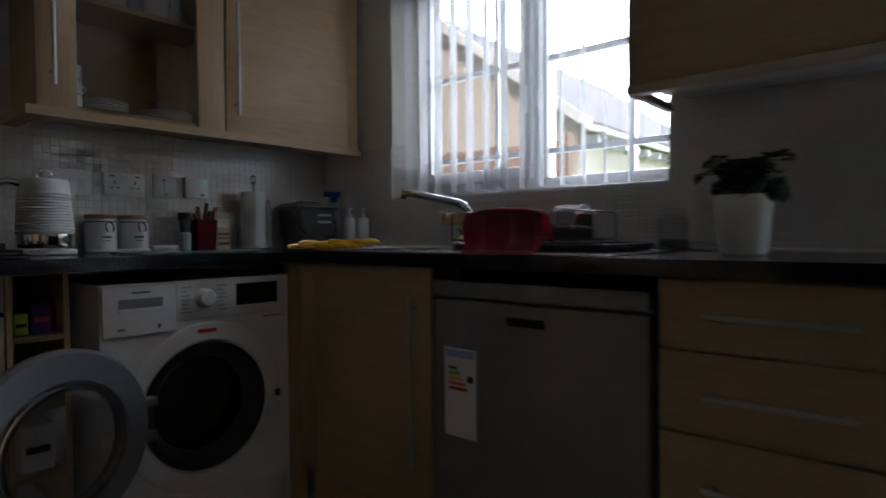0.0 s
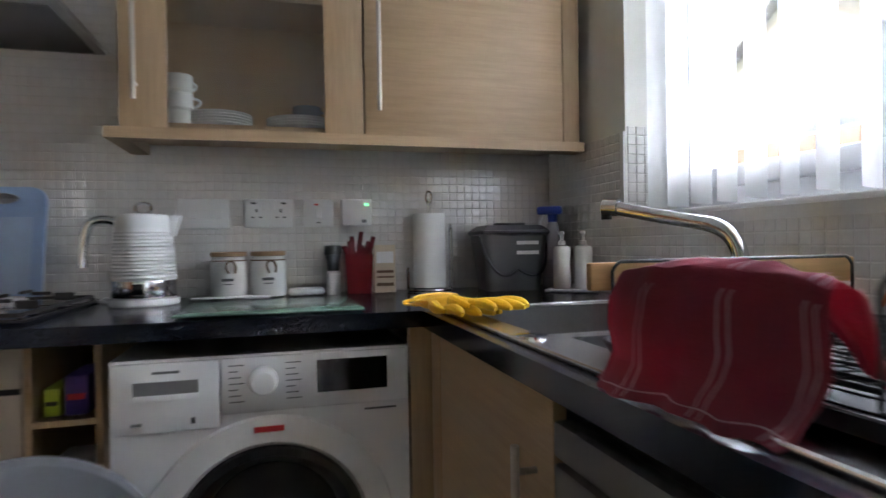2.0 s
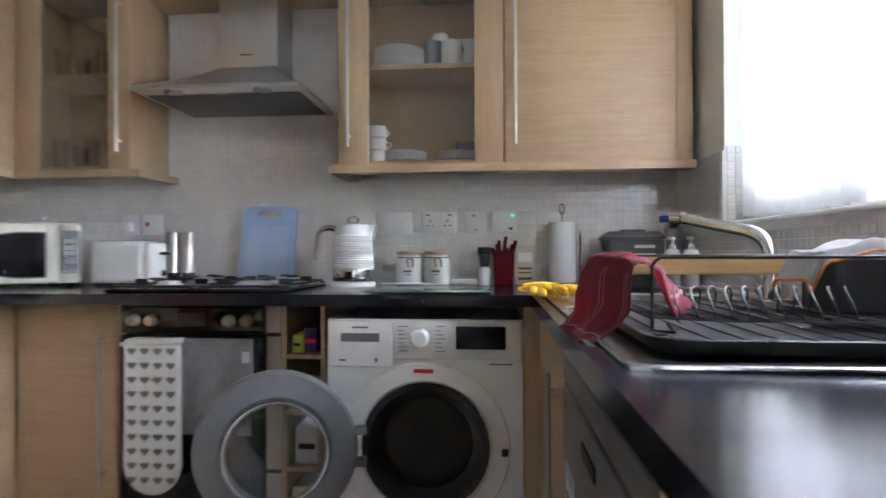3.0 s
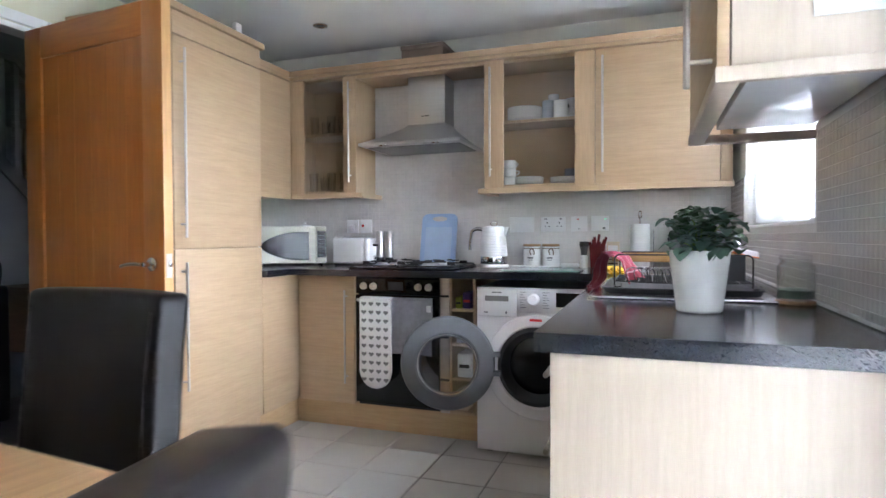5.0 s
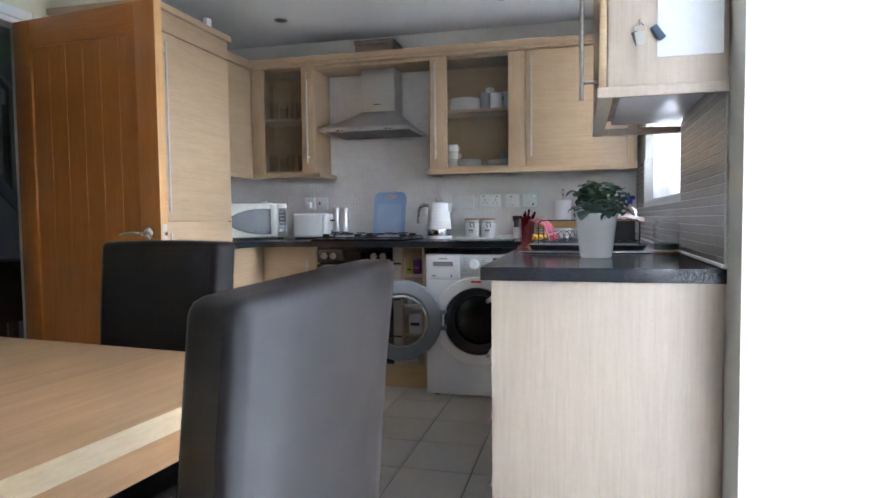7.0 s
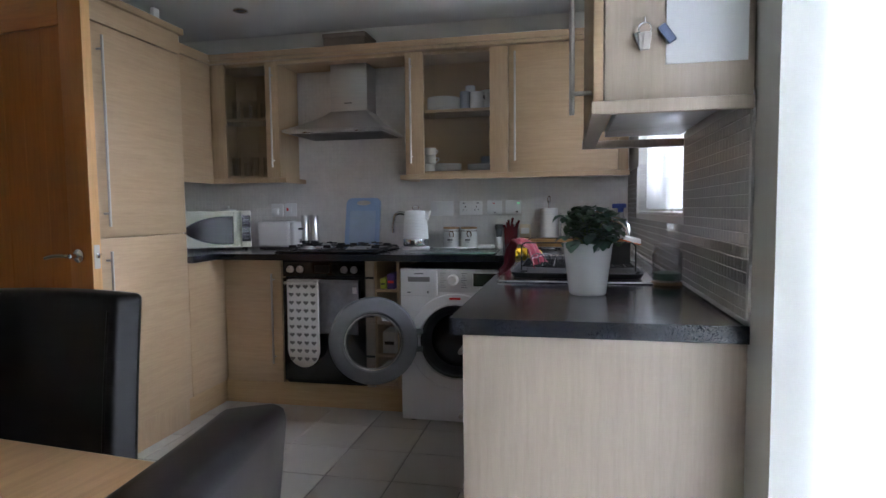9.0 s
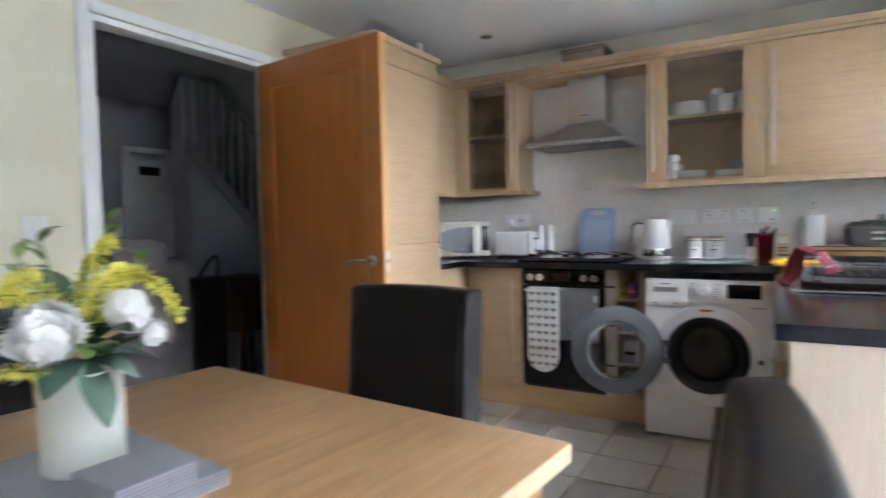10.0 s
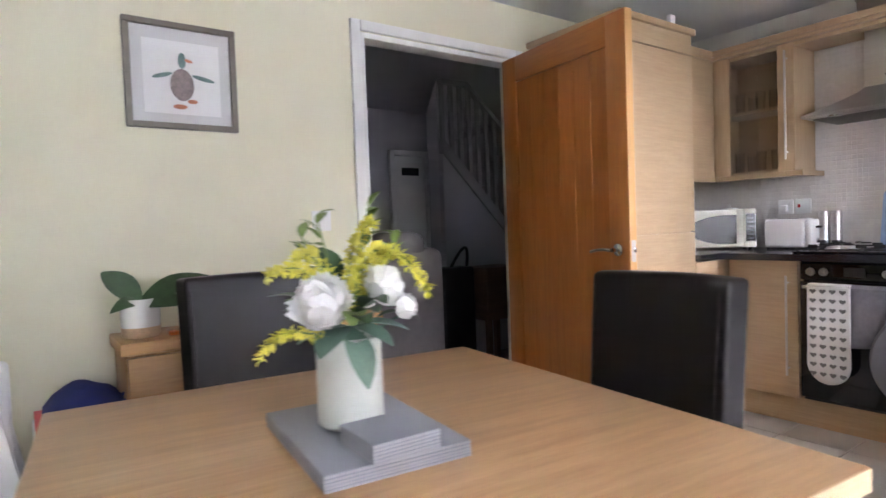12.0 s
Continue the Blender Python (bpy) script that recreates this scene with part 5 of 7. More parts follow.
def flat_disc(name, y, z, ry, rz_, mat, tilt=0.0):
    bm = lathe(B(), [(1, 0.0), (0.9, 0.0012), (0, 0.0015)], 24, (0, 0, 0), "x")
    for v in bm.verts:
        a, b = v.co.y * ry, v.co.z * rz_
        v.co.y, v.co.z = y + a * math.cos(tilt) - b * math.sin(tilt), z + a * math.sin(tilt) + b * math.cos(tilt)
        v.co.x += 0.0098
    return part(name, bm, mat, pf)


INKB = plain("brown_ink", (0.24, 0.19, 0.18), 0.8, var=0.4, scale=60, bumps=0.0)
INKG = plain("green_ink", (0.13, 0.22, 0.21), 0.8, var=0.4, scale=60, bumps=0.0)
INKO = plain("orange_ink", (0.55, 0.22, 0.13), 0.8, var=0.3, scale=60, bumps=0.0)
flat_disc("print_shape", -0.002, -0.03, 0.042, 0.06, INKB)
flat_disc("print_shape", 0.0, 0.06, 0.014, 0.03, INKG)
flat_disc("print_shape", 0.022, 0.062, 0.017, 0.006, INKO, -0.25)
flat_disc("print_shape", -0.07, 0.0, 0.036, 0.008, INKG, 0.3)
flat_disc("print_shape", 0.075, 0.0, 0.042, 0.008, INKG, -0.2)
flat_disc("print_shape", -0.012, -0.112, 0.025, 0.009, INKO)
flat_disc("print_shape", 0.032, -0.09, 0.018, 0.008, INKO)

sw = thing("light_switch", "white light switch on the cream wall", "switch", XW + 0.001, -2.125, 1.169)
part("plate", box(B(), 0, 0.009, -0.044, 0.044, -0.044, 0.044, 0.003), WPLAST, sw)
part("rocker", box(B(), 0.0095, 0.013, -0.01, 0.01, -0.016, 0.016, 0.001), WPLAST, sw)

# ---- table setting ----
TT = TZ + 0.0005
pmt = thing("placemat_stack", "stack of grey leatherette placemats on the table", "placemats", -0.248, -2.738, TT, -6)
for k in range(5):
    j = random.uniform(-0.002, 0.002)
    p = part("placemat", box(B(), -0.165 + j, 0.165 + j, -0.117 - j, 0.117 - j, 0.0052 * k, 0.0052 * k + 0.0028), SLATE_E, pmt)
    part("cover", box(B(), -0.165 + j, 0.165 + j, -0.117 - j, 0.117 - j, 0.0052 * k + 0.0029, 0.0052 * k + 0.005, 0.0007, 1), SLATE, p)
cst = thing("coaster_stack", "stack of square grey leatherette coasters", "coasters", -0.131, -2.747, TT + 0.026, -2)
for k in range(6):
    j = random.uniform(-0.0015, 0.0015)
    p = part("coaster", box(B(), -0.056 + j, 0.056 + j, -0.056 - j, 0.056 - j, 0.0052 * k, 0.0052 * k + 0.0028), SLATE_E, cst)
    part("cover", box(B(), -0.056 + j, 0.056 + j, -0.056 - j, 0.056 - j, 0.0052 * k + 0.0029, 0.0052 * k + 0.005, 0.0007, 1), SLATE, p)
vs = thing("flower_vase", "pale stoneware vase with white and yellow artificial flowers", "vase", -0.272, -2.74, TT + 0.026)
part("vase", lathe(B(), [(0.05, 0), (0.056, 0.006), (0.0555, 0.137), (0.053, 0.147), (0.056, 0.151), (0.052, 0.149), (0.048, 0.14), (0.048, 0.02), (0, 0.02)], 36), STONEW, vs, "cylindrical pale stoneware vase")
Rv, Fv = Vector((0.44, 0.898, 0)), Vector((0.898, -0.44, 0))
def fl(r, f, z):
    return Rv * r + Fv * f + Vector((0, 0, z - TT - 0.026))
rng = random.Random(5)
def stem_to(p, mat=LEAF3):
    part("stem", tube(B(), arc((0, 0, 0.05), (p.x * 0.3, p.y * 0.3, 0.17), p, 6), 0.002, 5), mat, vs)
def peony(c, r, axis, n=34, squash=1.0):
    """A ball of overlapping cupped petals with ruffled, slightly lifted rims."""
    bm = B()
    ax = Vector(axis).normalized()
    turn = Vector((0, 0, 1)).rotation_difference(ax).to_matrix()
    for i in range(n):
        h = 1 - 1.75 * (i + 0.5) / n
        a = 2.39996 * i + rng.uniform(-0.25, 0.25)
        q = math.sqrt(1 - h * h)
        d = Vector((q * math.cos(a), q * math.sin(a), h))
        side = d.cross(Vector((0, 0, 1))).normalized()
        up = side.cross(d)
        wide, tall, lift, ph = rng.uniform(0.42, 0.66), rng.uniform(0.5, 0.75), rng.uniform(0.04, 0.3), rng.uniform(0, 6)
        size = r * (0.9 + 0.12 * i / n) * rng.uniform(0.96, 1.04)

        def f(u, v):
            x, y = (u - 0.5) * 2, (v - 0.45) * 2
            w = math.sqrt(max(0.03, 1 - (0.82 * y) ** 2))
            p = (d + side * x * w * wide + up * y * tall).normalized()
            rim = max(0.0, y) ** 2 + 0.4 * x * x
            k = size * (0.94 + lift * rim + 0.05 * rim * math.sin(7 * x + ph) + 0.015 * math.sin(5 * y + ph))
            g = turn @ Vector((p.x * k, p.y * k, p.z * k * squash))
            return c + g
        sheet(bm, f, 7, 7)
    return bm


for c, r, axis, n, sq in ((fl(-0.04, 0.05, 1.006), 0.0405, Fv * 0.8 - Rv * 0.15 + Vector((0, 0, 0.6)), 36, 0.92), (fl(0.062, 0.012, 1.03), 0.04, Rv * 0.8 + Fv * 0.4 + Vector((0, 0, 0.7)), 26, 0.75), (fl(0.098, 0.02, 0.99), 0.022, Rv + Fv * 0.6 - Vector((0, 0, 0.2)), 16, 0.8)):
    stem_to(c - Vector((0, 0, r * 0.6)))
    part("peony", peony(c, r, axis, n, sq), PETAL, vs, "white fabric peony")


heads = ((fl(-0.047, 0.05, 1.008), 0.0455), (fl(0.062, 0.012, 1.03), 0.04), (fl(0.098, 0.02, 0.99), 0.022))


def spray(p0, p1, p2, r0=0.013, n=26):
    """A drooping spray: a thin stem set with small clustered florets, thinner towards the tip."""
    pts = arc(p0, p1, p2, 10)
    part("stem", tube(B(), pts, [0.0018] * 8 + [0.0012] * 3, 5), LEAF2, vs)
    bm = B()
    for k in range(n):
        t_ = (k + 0.5) / n
        f_ = t_ * 10
        i = min(int(f_), 9)
        p = pts[i].lerp(pts[i + 1], f_ - i)
        wide = r0 * (1.4 - 0.9 * t_)
        for j in range(6):
            o = Vector((rng.gauss(0, 1), rng.gauss(0, 1), rng.gauss(0, 1))).normalized() * wide * rng.uniform(0.35, 1.0)
            q = p + o
            d = (o.normalized() + (p2 - p0).normalized() * 0.5).normalized()
            leaf_blade(bm, q - d * 0.004, q + d * rng.uniform(0.006, 0.011), rng.uniform(0.007, 0.011), 0.0, 0.5, 3)
    part("flower_spray", bm, BLOOM, vs, "yellow flower spray")


for p0, p1, p2, r0, n in (((-0.02, 0.0, 0.985), (-0.06, 0.03, 1.1), (-0.128, 0.03, 1.05), 0.015, 30), ((-0.02, 0.0, 1.0), (-0.05, 0.01, 1.12), (-0.085, 0.02, 1.075), 0.016, 24),
                          ((-0.04, 0.05, 0.95), (-0.11, 0.06, 0.99), (-0.142, 0.05, 0.918), 0.008, 18),
                          ((0.01, 0.0, 1.0), (0.03, 0.01, 1.16), (0.05, 0.02, 1.13), 0.014, 26), ((0.02, 0.01, 1.02), (0.075, 0.03, 1.15), (0.14, 0.03, 1.012), 0.015, 38),
                          ((0.01, 0.02, 1.0), (0.03, 0.03, 1.11), (0.075, 0.03, 1.085), 0.016, 26), ((0.0, -0.03, 1.0), (0.01, -0.04, 1.13), (0.035, -0.05, 1.1), 0.015, 22)):
    spray(fl(*p0), fl(*p1), fl(*p2), r0, n)
for k in range(70):
    a, el = rng.uniform(0, 2 * math.pi), rng.uniform(-0.1, 1.15)
    L = rng.uniform(0.09, 0.135)
    base = Vector((0.02 * math.cos(a), 0.02 * math.sin(a), rng.uniform(0.15, 0.19)))
    tip = base + Vector((L * math.cos(a) * math.cos(el), L * math.sin(a) * math.cos(el), L * math.sin(el) + 0.02))
    if any((tip - c).length < r * 1.9 or (base.lerp(tip, 0.6) - c).length < r * 1.6 for c, r in heads):
        continue
    part("leaf", leaf_blade(B(), base.lerp(tip, 0.3), tip, rng.uniform(0.028, 0.05), 0.02), (LEAF, LEAF3, LEAF, LEAF2)[k % 4], vs)
for tip in (fl(-0.045, 0.0, 1.15), fl(0.045, 0.0, 1.165), fl(-0.07, 0.0, 1.115), fl(0.09, -0.02, 1.11)):
    part("stem", tube(B(), arc((0, 0, 0.1), (tip.x * 0.4, tip.y * 0.4, 0.24), tip, 6), 0.0016, 5), LEAF2, vs)
    bm = B()
    for k in range(6):
        p = tip * (0.82 + 0.036 * k)
        q = Vector((rng.uniform(-1, 1), rng.uniform(-1, 1), rng.uniform(0.0, 0.8))).normalized()
        leaf_blade(bm, p, p + q * 0.034, 0.02, 0.0)
    part("leaf_sprig", bm, LEAF2, vs)
for tip, w_ in ((fl(0.028, 0.085, 0.872), 0.05), (fl(-0.045, 0.085, 0.925), 0.06), (fl(0.07, 0.075, 0.935), 0.055), (fl(0.1, 0.05, 0.955), 0.05), (fl(-0.08, 0.06, 0.945), 0.05)):
    part("leaf", leaf_blade(B(), fl(0.0, 0.03, 0.965), tip, w_, 0.0), LEAF3, vs)

# ---- things on the worktop ----
def on_worktop(name, label, category, x, y, rz=0.0, group=""):
    return thing(name, label, category, x, y, WZ + 0.0008, rz, group)


kt = on_worktop("kettle", "white ribbed electric kettle with a chrome handle", "kettle", -0.012, 0.385)
kt.scale = (1.07, 1.07, 1.04)
part("base", lathe(B(), [(0.075, 0), (0.078, 0.004), (0.077, 0.016), (0.06, 0.02), (0, 0.02)], 36), WPLAST, kt)
prof = [(0.0705, 0.062)]
for i in range(14):
    z = 0.066 + 0.0085 * i
    prof += [(0.0715 - 0.0006 * i, z), (0.0735 - 0.0006 * i, z + 0.003), (0.0715 - 0.0006 * i, z + 0.006)]
prof += [(0.063, 0.19), (0.062, 0.215), (0.058, 0.222), (0.03, 0.226), (0, 0.227)]
part("body", lathe(B(), prof, 40), WPLAST, kt, "white ribbed kettle body")
part("chrome_band", lathe(B(), [(0.0705, 0.021), (0.0712, 0.024), (0.0712, 0.058), (0.0705, 0.0615)], 40), CHROME, kt)
part("water_gauge", box(B(), -0.012, 0.012, -0.0735, -0.0715, 0.03, 0.055, 0.001), BLACKG, kt)
part("spout", frustum(B(), (0.045, 0.07, -0.02, 0.02), 0.17, (0.05, 0.085, -0.016, 0.016), 0.221), WPLAST, kt)
part("lid_ring", tube(B(), [(0.018 * math.cos(t), 0, 0.238 + 0.014 * math.sin(t)) for t in (2 * math.pi * i / 16 for i in range(17))], 0.004, 8), CHROME, kt)
hp = arc((-0.055, 0, 0.205), (-0.105, 0, 0.225), (-0.122, 0, 0.19), 6) + arc((-0.122, 0, 0.19), (-0.134, 0, 0.14), (-0.132, 0, 0.095), 5)[1:]
part("handle", tube(B(), hp, [0.011] * 8 + [0.0095] * (len(hp) - 8), 12), CHROME, kt, "curved chrome handle")
part("cord", tube(B(), [(-0.07, 0.03, 0.006), (-0.12, 0.08, 0.005), (-0.13, 0.2, 0.005)], 0.004, 6), WPLAST, kt)
for x, y in ((0.185, 0.497), (0.293, 0.5)):
    jr = on_worktop("storage_jar", "white ceramic storage jar with wooden lid and twine bow", "jar", x, y, group="storage jars")
    part("jar", lathe(B(), [(0.042, 0), (0.048, 0.004), (0.05, 0.02), (0.05, 0.095), (0.044, 0.112), (0.045, 0.118), (0, 0.118)], 32), CERAM, jr)
    part("lid", lathe(B(), [(0.046, 0.1185), (0.05, 0.12), (0.05, 0.13), (0.048, 0.132), (0, 0.132)], 30), LIDW, jr, "round wooden lid")
    bm = tube(B(), [(0.0465 * math.cos(t), 0.0465 * math.sin(t), 0.107) for t in (2 * math.pi * i / 20 for i in range(21))], 0.0022, 6)
    for s in (-1, 1):
        tube(bm, arc((0.008, -0.048, 0.107), (0.008 + 0.02 * s, -0.058, 0.1), (0.012 + 0.008 * s, -0.052, 0.072), 6), 0.003, 6)
    part("twine_bow", bm, TWINE, jr)
    part("word_bar", box(B(), -0.016, 0.016, -0.0508, -0.0496, 0.05, 0.058), GPLAST, jr)
    part("word_bar", box(B(), -0.012, 0.012, -0.0508, -0.0496, 0.04, 0.043), GPLAST, jr)
pp = on_worktop("pepper_mill", "black and clear pepper mill with white band", "pepper mill", 0.479, 0.49)
part("body", lathe(B(), [(0.02, 0), (0.021, 0.003), (0.021, 0.065), (0.017, 0.07)], 24), WPLAST, pp)
part("glass", lathe(B(), [(0.017, 0.0705), (0.019, 0.1), (0.024, 0.118)], 24), DGREY, pp)
part("cap", lathe(B(), [(0.025, 0.1185), (0.026, 0.122), (0.026, 0.142), (0.024, 0.146), (0, 0.147)], 24), BLACKM, pp)
ut = on_worktop("utensil_holder", "dark red plastic holder with red utensils", "utensil holder", 0.552, 0.49)
part("holder", frustum(B(), (-0.036, 0.036, -0.03, 0.03), 0, (-0.042, 0.042, -0.034, 0.034), 0.12), REDGLASS, ut)
for k in range(7):
    x = -0.034 + 0.011 * k
    bm = box(B(), -0.007, 0.007, -0.004, 0.004, 0.0, 0.03 + 0.014 * ((k * 5) % 4), 0.002, 1)
    bm.transform(pose(x, -0.012 + 0.01 * (k % 3), 0.115, 0, (k - 3) * 5 + 9 * ((k * 3) % 2), 0))
    part("utensil", bm, REDGLASS, ut)
cb = on_worktop("card_box", "cream and brown printed card box", "box", 0.634, 0.51)
part("carton", box(B(), -0.032, 0.032, -0.025, 0.025, 0, 0.145, 0.001), CARD, cb)
for z0, z1, m_ in ((0.09, 0.125, PAPER), (0.06, 0.068, W_BROWN), (0.045, 0.05, W_BROWN), (0.02, 0.03, TWINE)):
    part("print_bar", box(B(), -0.026, 0.026, -0.0262, -0.0252, z0, z1), m_, cb)
pr = on_worktop("kitchen_roll", "white kitchen paper roll on a chrome wire holder", "kitchen roll", 0.775, 0.49)
part("roll", lathe(B(), [(0.016, 0.012), (0.049, 0.012), (0.05, 0.015), (0.05, 0.237), (0.049, 0.24), (0.016, 0.24)], 36), PAPER, pr)
part("base_ring", tube(B(), [(0.068 * math.cos(t), 0.068 * math.sin(t), 0.005) for t in (2 * math.pi * i / 24 for i in range(25))], 0.004, 8), CHROME, pr)
part("pole", tube(B(), [(0, 0, 0.005), (0, 0, 0.285)], 0.004, 8), CHROME, pr)
part("pole_loop", tube(B(), [(0.009 * math.cos(t), 0, 0.29 + 0.02 * math.sin(t)) for t in (2 * math.pi * i / 14 for i in range(15))], 0.003, 6), CHROME, pr)
part("side_wire", tube(B(), [(0.068, -0.015, 0.005), (0.068, -0.015, 0.19)] + arc((0.068, -0.015, 0.19), (0.068, 0.0, 0.225), (0.068, 0.015, 0.19), 6) + [(0.068, 0.015, 0.005)], 0.003, 6), CHROME, pr)
part("side_wire", tube(B(), [(-0.068, -0.012, 0.005), (-0.068, -0.012, 0.06)] + arc((-0.068, -0.012, 0.06), (-0.068, 0.0, 0.09), (-0.068, 0.012, 0.06), 6) + [(-0.068, 0.012, 0.005)], 0.003, 6), CHROME, pr)
fc = on_worktop("food_waste_caddy", "dark grey plastic food waste caddy with a handle", "caddy", 1.025, 0.46, -4)
bm = frustum(B(), (-0.085, 0.085, -0.075, 0.075), 0, (-0.105, 0.105, -0.09, 0.09), 0.17)
bmesh.ops.bevel(bm, geom=[e for e in bm.edges if abs(e.verts[0].co.z - e.verts[1].co.z) > 0.05], offset=0.025, segments=4, profile=0.5, affect="EDGES")
part("bin", bm, GPLAST, fc)
part("rim", box(B(), -0.108, 0.108, -0.094, 0.094, 0.171, 0.184, 0.006), GPLAST, fc)
part("lid", frustum(B(), (-0.104, 0.104, -0.09, 0.09), 0.1845, (-0.085, 0.085, -0.07, 0.07), 0.2), GPLAST, fc)
part("lid_grip", box(B(), -0.04, 0.05, -0.03, 0.03, 0.2005, 0.209, 0.004), GPLAST, fc)
part("handle", tube(B(), arc((-0.107, -0.05, 0.165), (-0.085, -0.15, 0.0), (0.0, -0.1, 0.065), 10) + arc((0.0, -0.1, 0.065), (0.085, -0.15, 0.0), (0.107, -0.05, 0.165), 10)[1:], 0.004, 6), DGREY, fc)
for z in (0.14, 0.11):
    part("word_bar", box(B(), -0.0, 0.07, -0.0905, -0.088, z, z + 0.011), WPLAST, fc)
sp = on_worktop("spray_bottle", "clear cleaning spray bottle with a blue trigger", "spray bottle", 1.178, 0.45, -35)
part("bottle", lathe(B(), [(0.03, 0), (0.034, 0.005), (0.033, 0.1), (0.026, 0.15), (0.02, 0.19), (0.014, 0.21)], 24), plain("frosted_bottle", (0.42, 0.42, 0.44), 0.25, bumps=0.02), sp)
bm = box(B(), -0.05, 0.03, -0.016, 0.016, 0.235, 0.262, 0.008)
lathe(bm, [(0.015, 0.211), (0.017, 0.235)], 16)
part("spray_head", bm, plain("blue_trigger", (0.03, 0.07, 0.4), 0.35, bumps=0.02), sp, "blue spray head")
part("trigger", tube(B(), arc((-0.03, 0, 0.238), (-0.045, 0, 0.215), (-0.042, 0, 0.19), 5), 0.005, 8), WPLAST, sp)
part("label", lathe(B(), [(0.0345, 0.03), (0.0345, 0.09)], 24), SLATE, sp)
ty = on_worktop("soap_tray", "small grey tray under the soap bottles", "tray", 1.15, 0.27, -35)
part("tray", box(B(), -0.075, 0.075, -0.04, 0.04, 0, 0.008, 0.003), SLATE, ty)
for x, y in ((1.125, 0.285), (1.175, 0.25)):
    sd = thing("soap_dispenser", "white pump soap bottle on the tray", "soap bottle", x, y, WZ + 0.0092, -120, group="soap bottles")
    part("bottle", lathe(B(), [(0.024, 0), (0.026, 0.004), (0.026, 0.115), (0.022, 0.124), (0.011, 0.128)], 24), CERAM, sd)
    bm = lathe(B(), [(0.011, 0.1285), (0.011, 0.14), (0.005, 0.142), (0.005, 0.158)], 14)
    box(bm, -0.012, 0.034, -0.008, 0.008, 0.1585, 0.168, 0.003)
    part("pump", bm, WPLAST, sd)
gb = on_worktop("glass_chopping_board", "green tinted glass chopping board", "chopping board", 0.31, 0.145, 0)
part("board", box(B(), -0.195, 0.195, -0.15, 0.15, 0.003, 0.008, 0.002), GREENGL, gb)
for sx in (-1, 1):
    for sy in (-1, 1):
        part("foot", lathe(B(), [(0.008, 0), (0.008, 0.0029)], 10, (sx * 0.17, sy * 0.125, 0)), BLACKM, gb)
kn = on_worktop("spatula", "white plastic spatula lying before the jars", "spatula", 0.2, 0.37, 4)
part("blade", box(B(), -0.1, 0.03, -0.012, 0.012, 0.009, 0.014, 0.003), WPLAST, kn)
part("grip", tube(B(), [(0.03, 0, 0.011), (0.1, 0, 0.008)], 0.005, 8), WPLAST, kn)
cl = on_worktop("cling_film", "clear packet lying behind the chopping board", "packet", 0.4, 0.5, 0)
part("packet", box(B(), -0.05, 0.05, -0.03, 0.03, 0, 0.022, 0.008), WPLAST, cl)


def glove(x, y, rz, z0, label, seed):
    g = on_worktop("rubber_glove", label, "glove", x, y, rz, "rubber gloves")
    g.location.z += z0
    r = random.Random(seed)
    bm = sheet(B(), lambda u, v: ((u - 0.5) * (0.085 + 0.03 * (v < 0.25) * (0.25 - v) * 4) * (1 + 0.06 * math.sin(7 * v)), -0.13 + 0.2 * v, 0.008 + 0.009 * math.sin(math.pi * u) + 0.003 * math.sin(11 * v + 5 * u)), 10, 12, 0.006)
    for v in bm.verts:
        v.co.z = max(0.001, v.co.z + 0.004 * noise.noise(v.co * 35 + Vector((seed, 0, 0))))
    part("palm", bm, YELLOW, g)
    for k in range(4):
        x0 = -0.034 + 0.022 * k
        pts = arc((x0, 0.05, 0.013), (x0 * 1.1, 0.1, 0.016 + 0.006 * r.random()), (x0 * 1.2 + r.uniform(-0.004, 0.004), 0.13 + 0.014 * (k in (1, 2)), 0.011), 6)
        part("finger", tube(B(), pts, [0.0105, 0.0105, 0.01, 0.01, 0.0095, 0.008, 0.004], 10), YELLOW, g)
    part("thumb", tube(B(), arc((0.03, -0.02, 0.013), (0.055, 0.02, 0.015), (0.05, 0.07, 0.011), 6), [0.012, 0.012, 0.011, 0.011, 0.01, 0.008, 0.004], 10), YELLOW, g)
    part("cuff", tube(B(), [(0.056 * math.cos(t), -0.13, 0.011 + 0.007 * math.sin(t)) for t in (2 * math.pi * i / 16 for i in range(17))], 0.004, 6), YELLOW, g)
    return g


glove(0.662, -0.14, 189, 0.006, "yellow rubber glove lying on the sink edge", 1)
glove(0.69, -0.175, 197, 0.018, "yellow rubber glove lying over the other one", 2)

mw = on_worktop("microwave", "ivory microwave oven with a dark leaf-shaped window", "microwave", -1.345, 0.362, 35)
mw.scale = (0.915, 1, 1)
part("body", box(B(), -0.23, 0.23, -0.125, 0.105, 0.012, 0.245, 0.008), CREAMP, mw)
dd = part("door", box(B(), -0.23, 0.15, -0.15, -0.126, 0.014, 0.243, 0.01, 3), CREAMP, mw)


def leaf_outline(grow=0.0, n=26):
    """A window pointed on one side, swelling to a straight upright edge."""
    top = [(-0.2 - grow + (0.31 + 2 * grow) * t, 0.122 + (0.082 + grow) * math.sin(math.pi * 0.5 * min(1, t * 1.25)) ** 0.62) for t in (i / n for i in range(n + 1))]
    return top + [(x, 0.244 - z) for x, z in reversed(top[1:])]


part("window_bezel", prism(B(), leaf_outline(0.006), -0.1525, -0.1505, "y"), GPLAST, dd)
part("window", prism(B(), leaf_outline(), -0.156, -0.1527, "y"), BLACKG, dd, "dark glass window with a pointed end")
bm = box(B(), 0.112, 0.148, -0.16, -0.1505, 0.02, 0.237, 0.004)
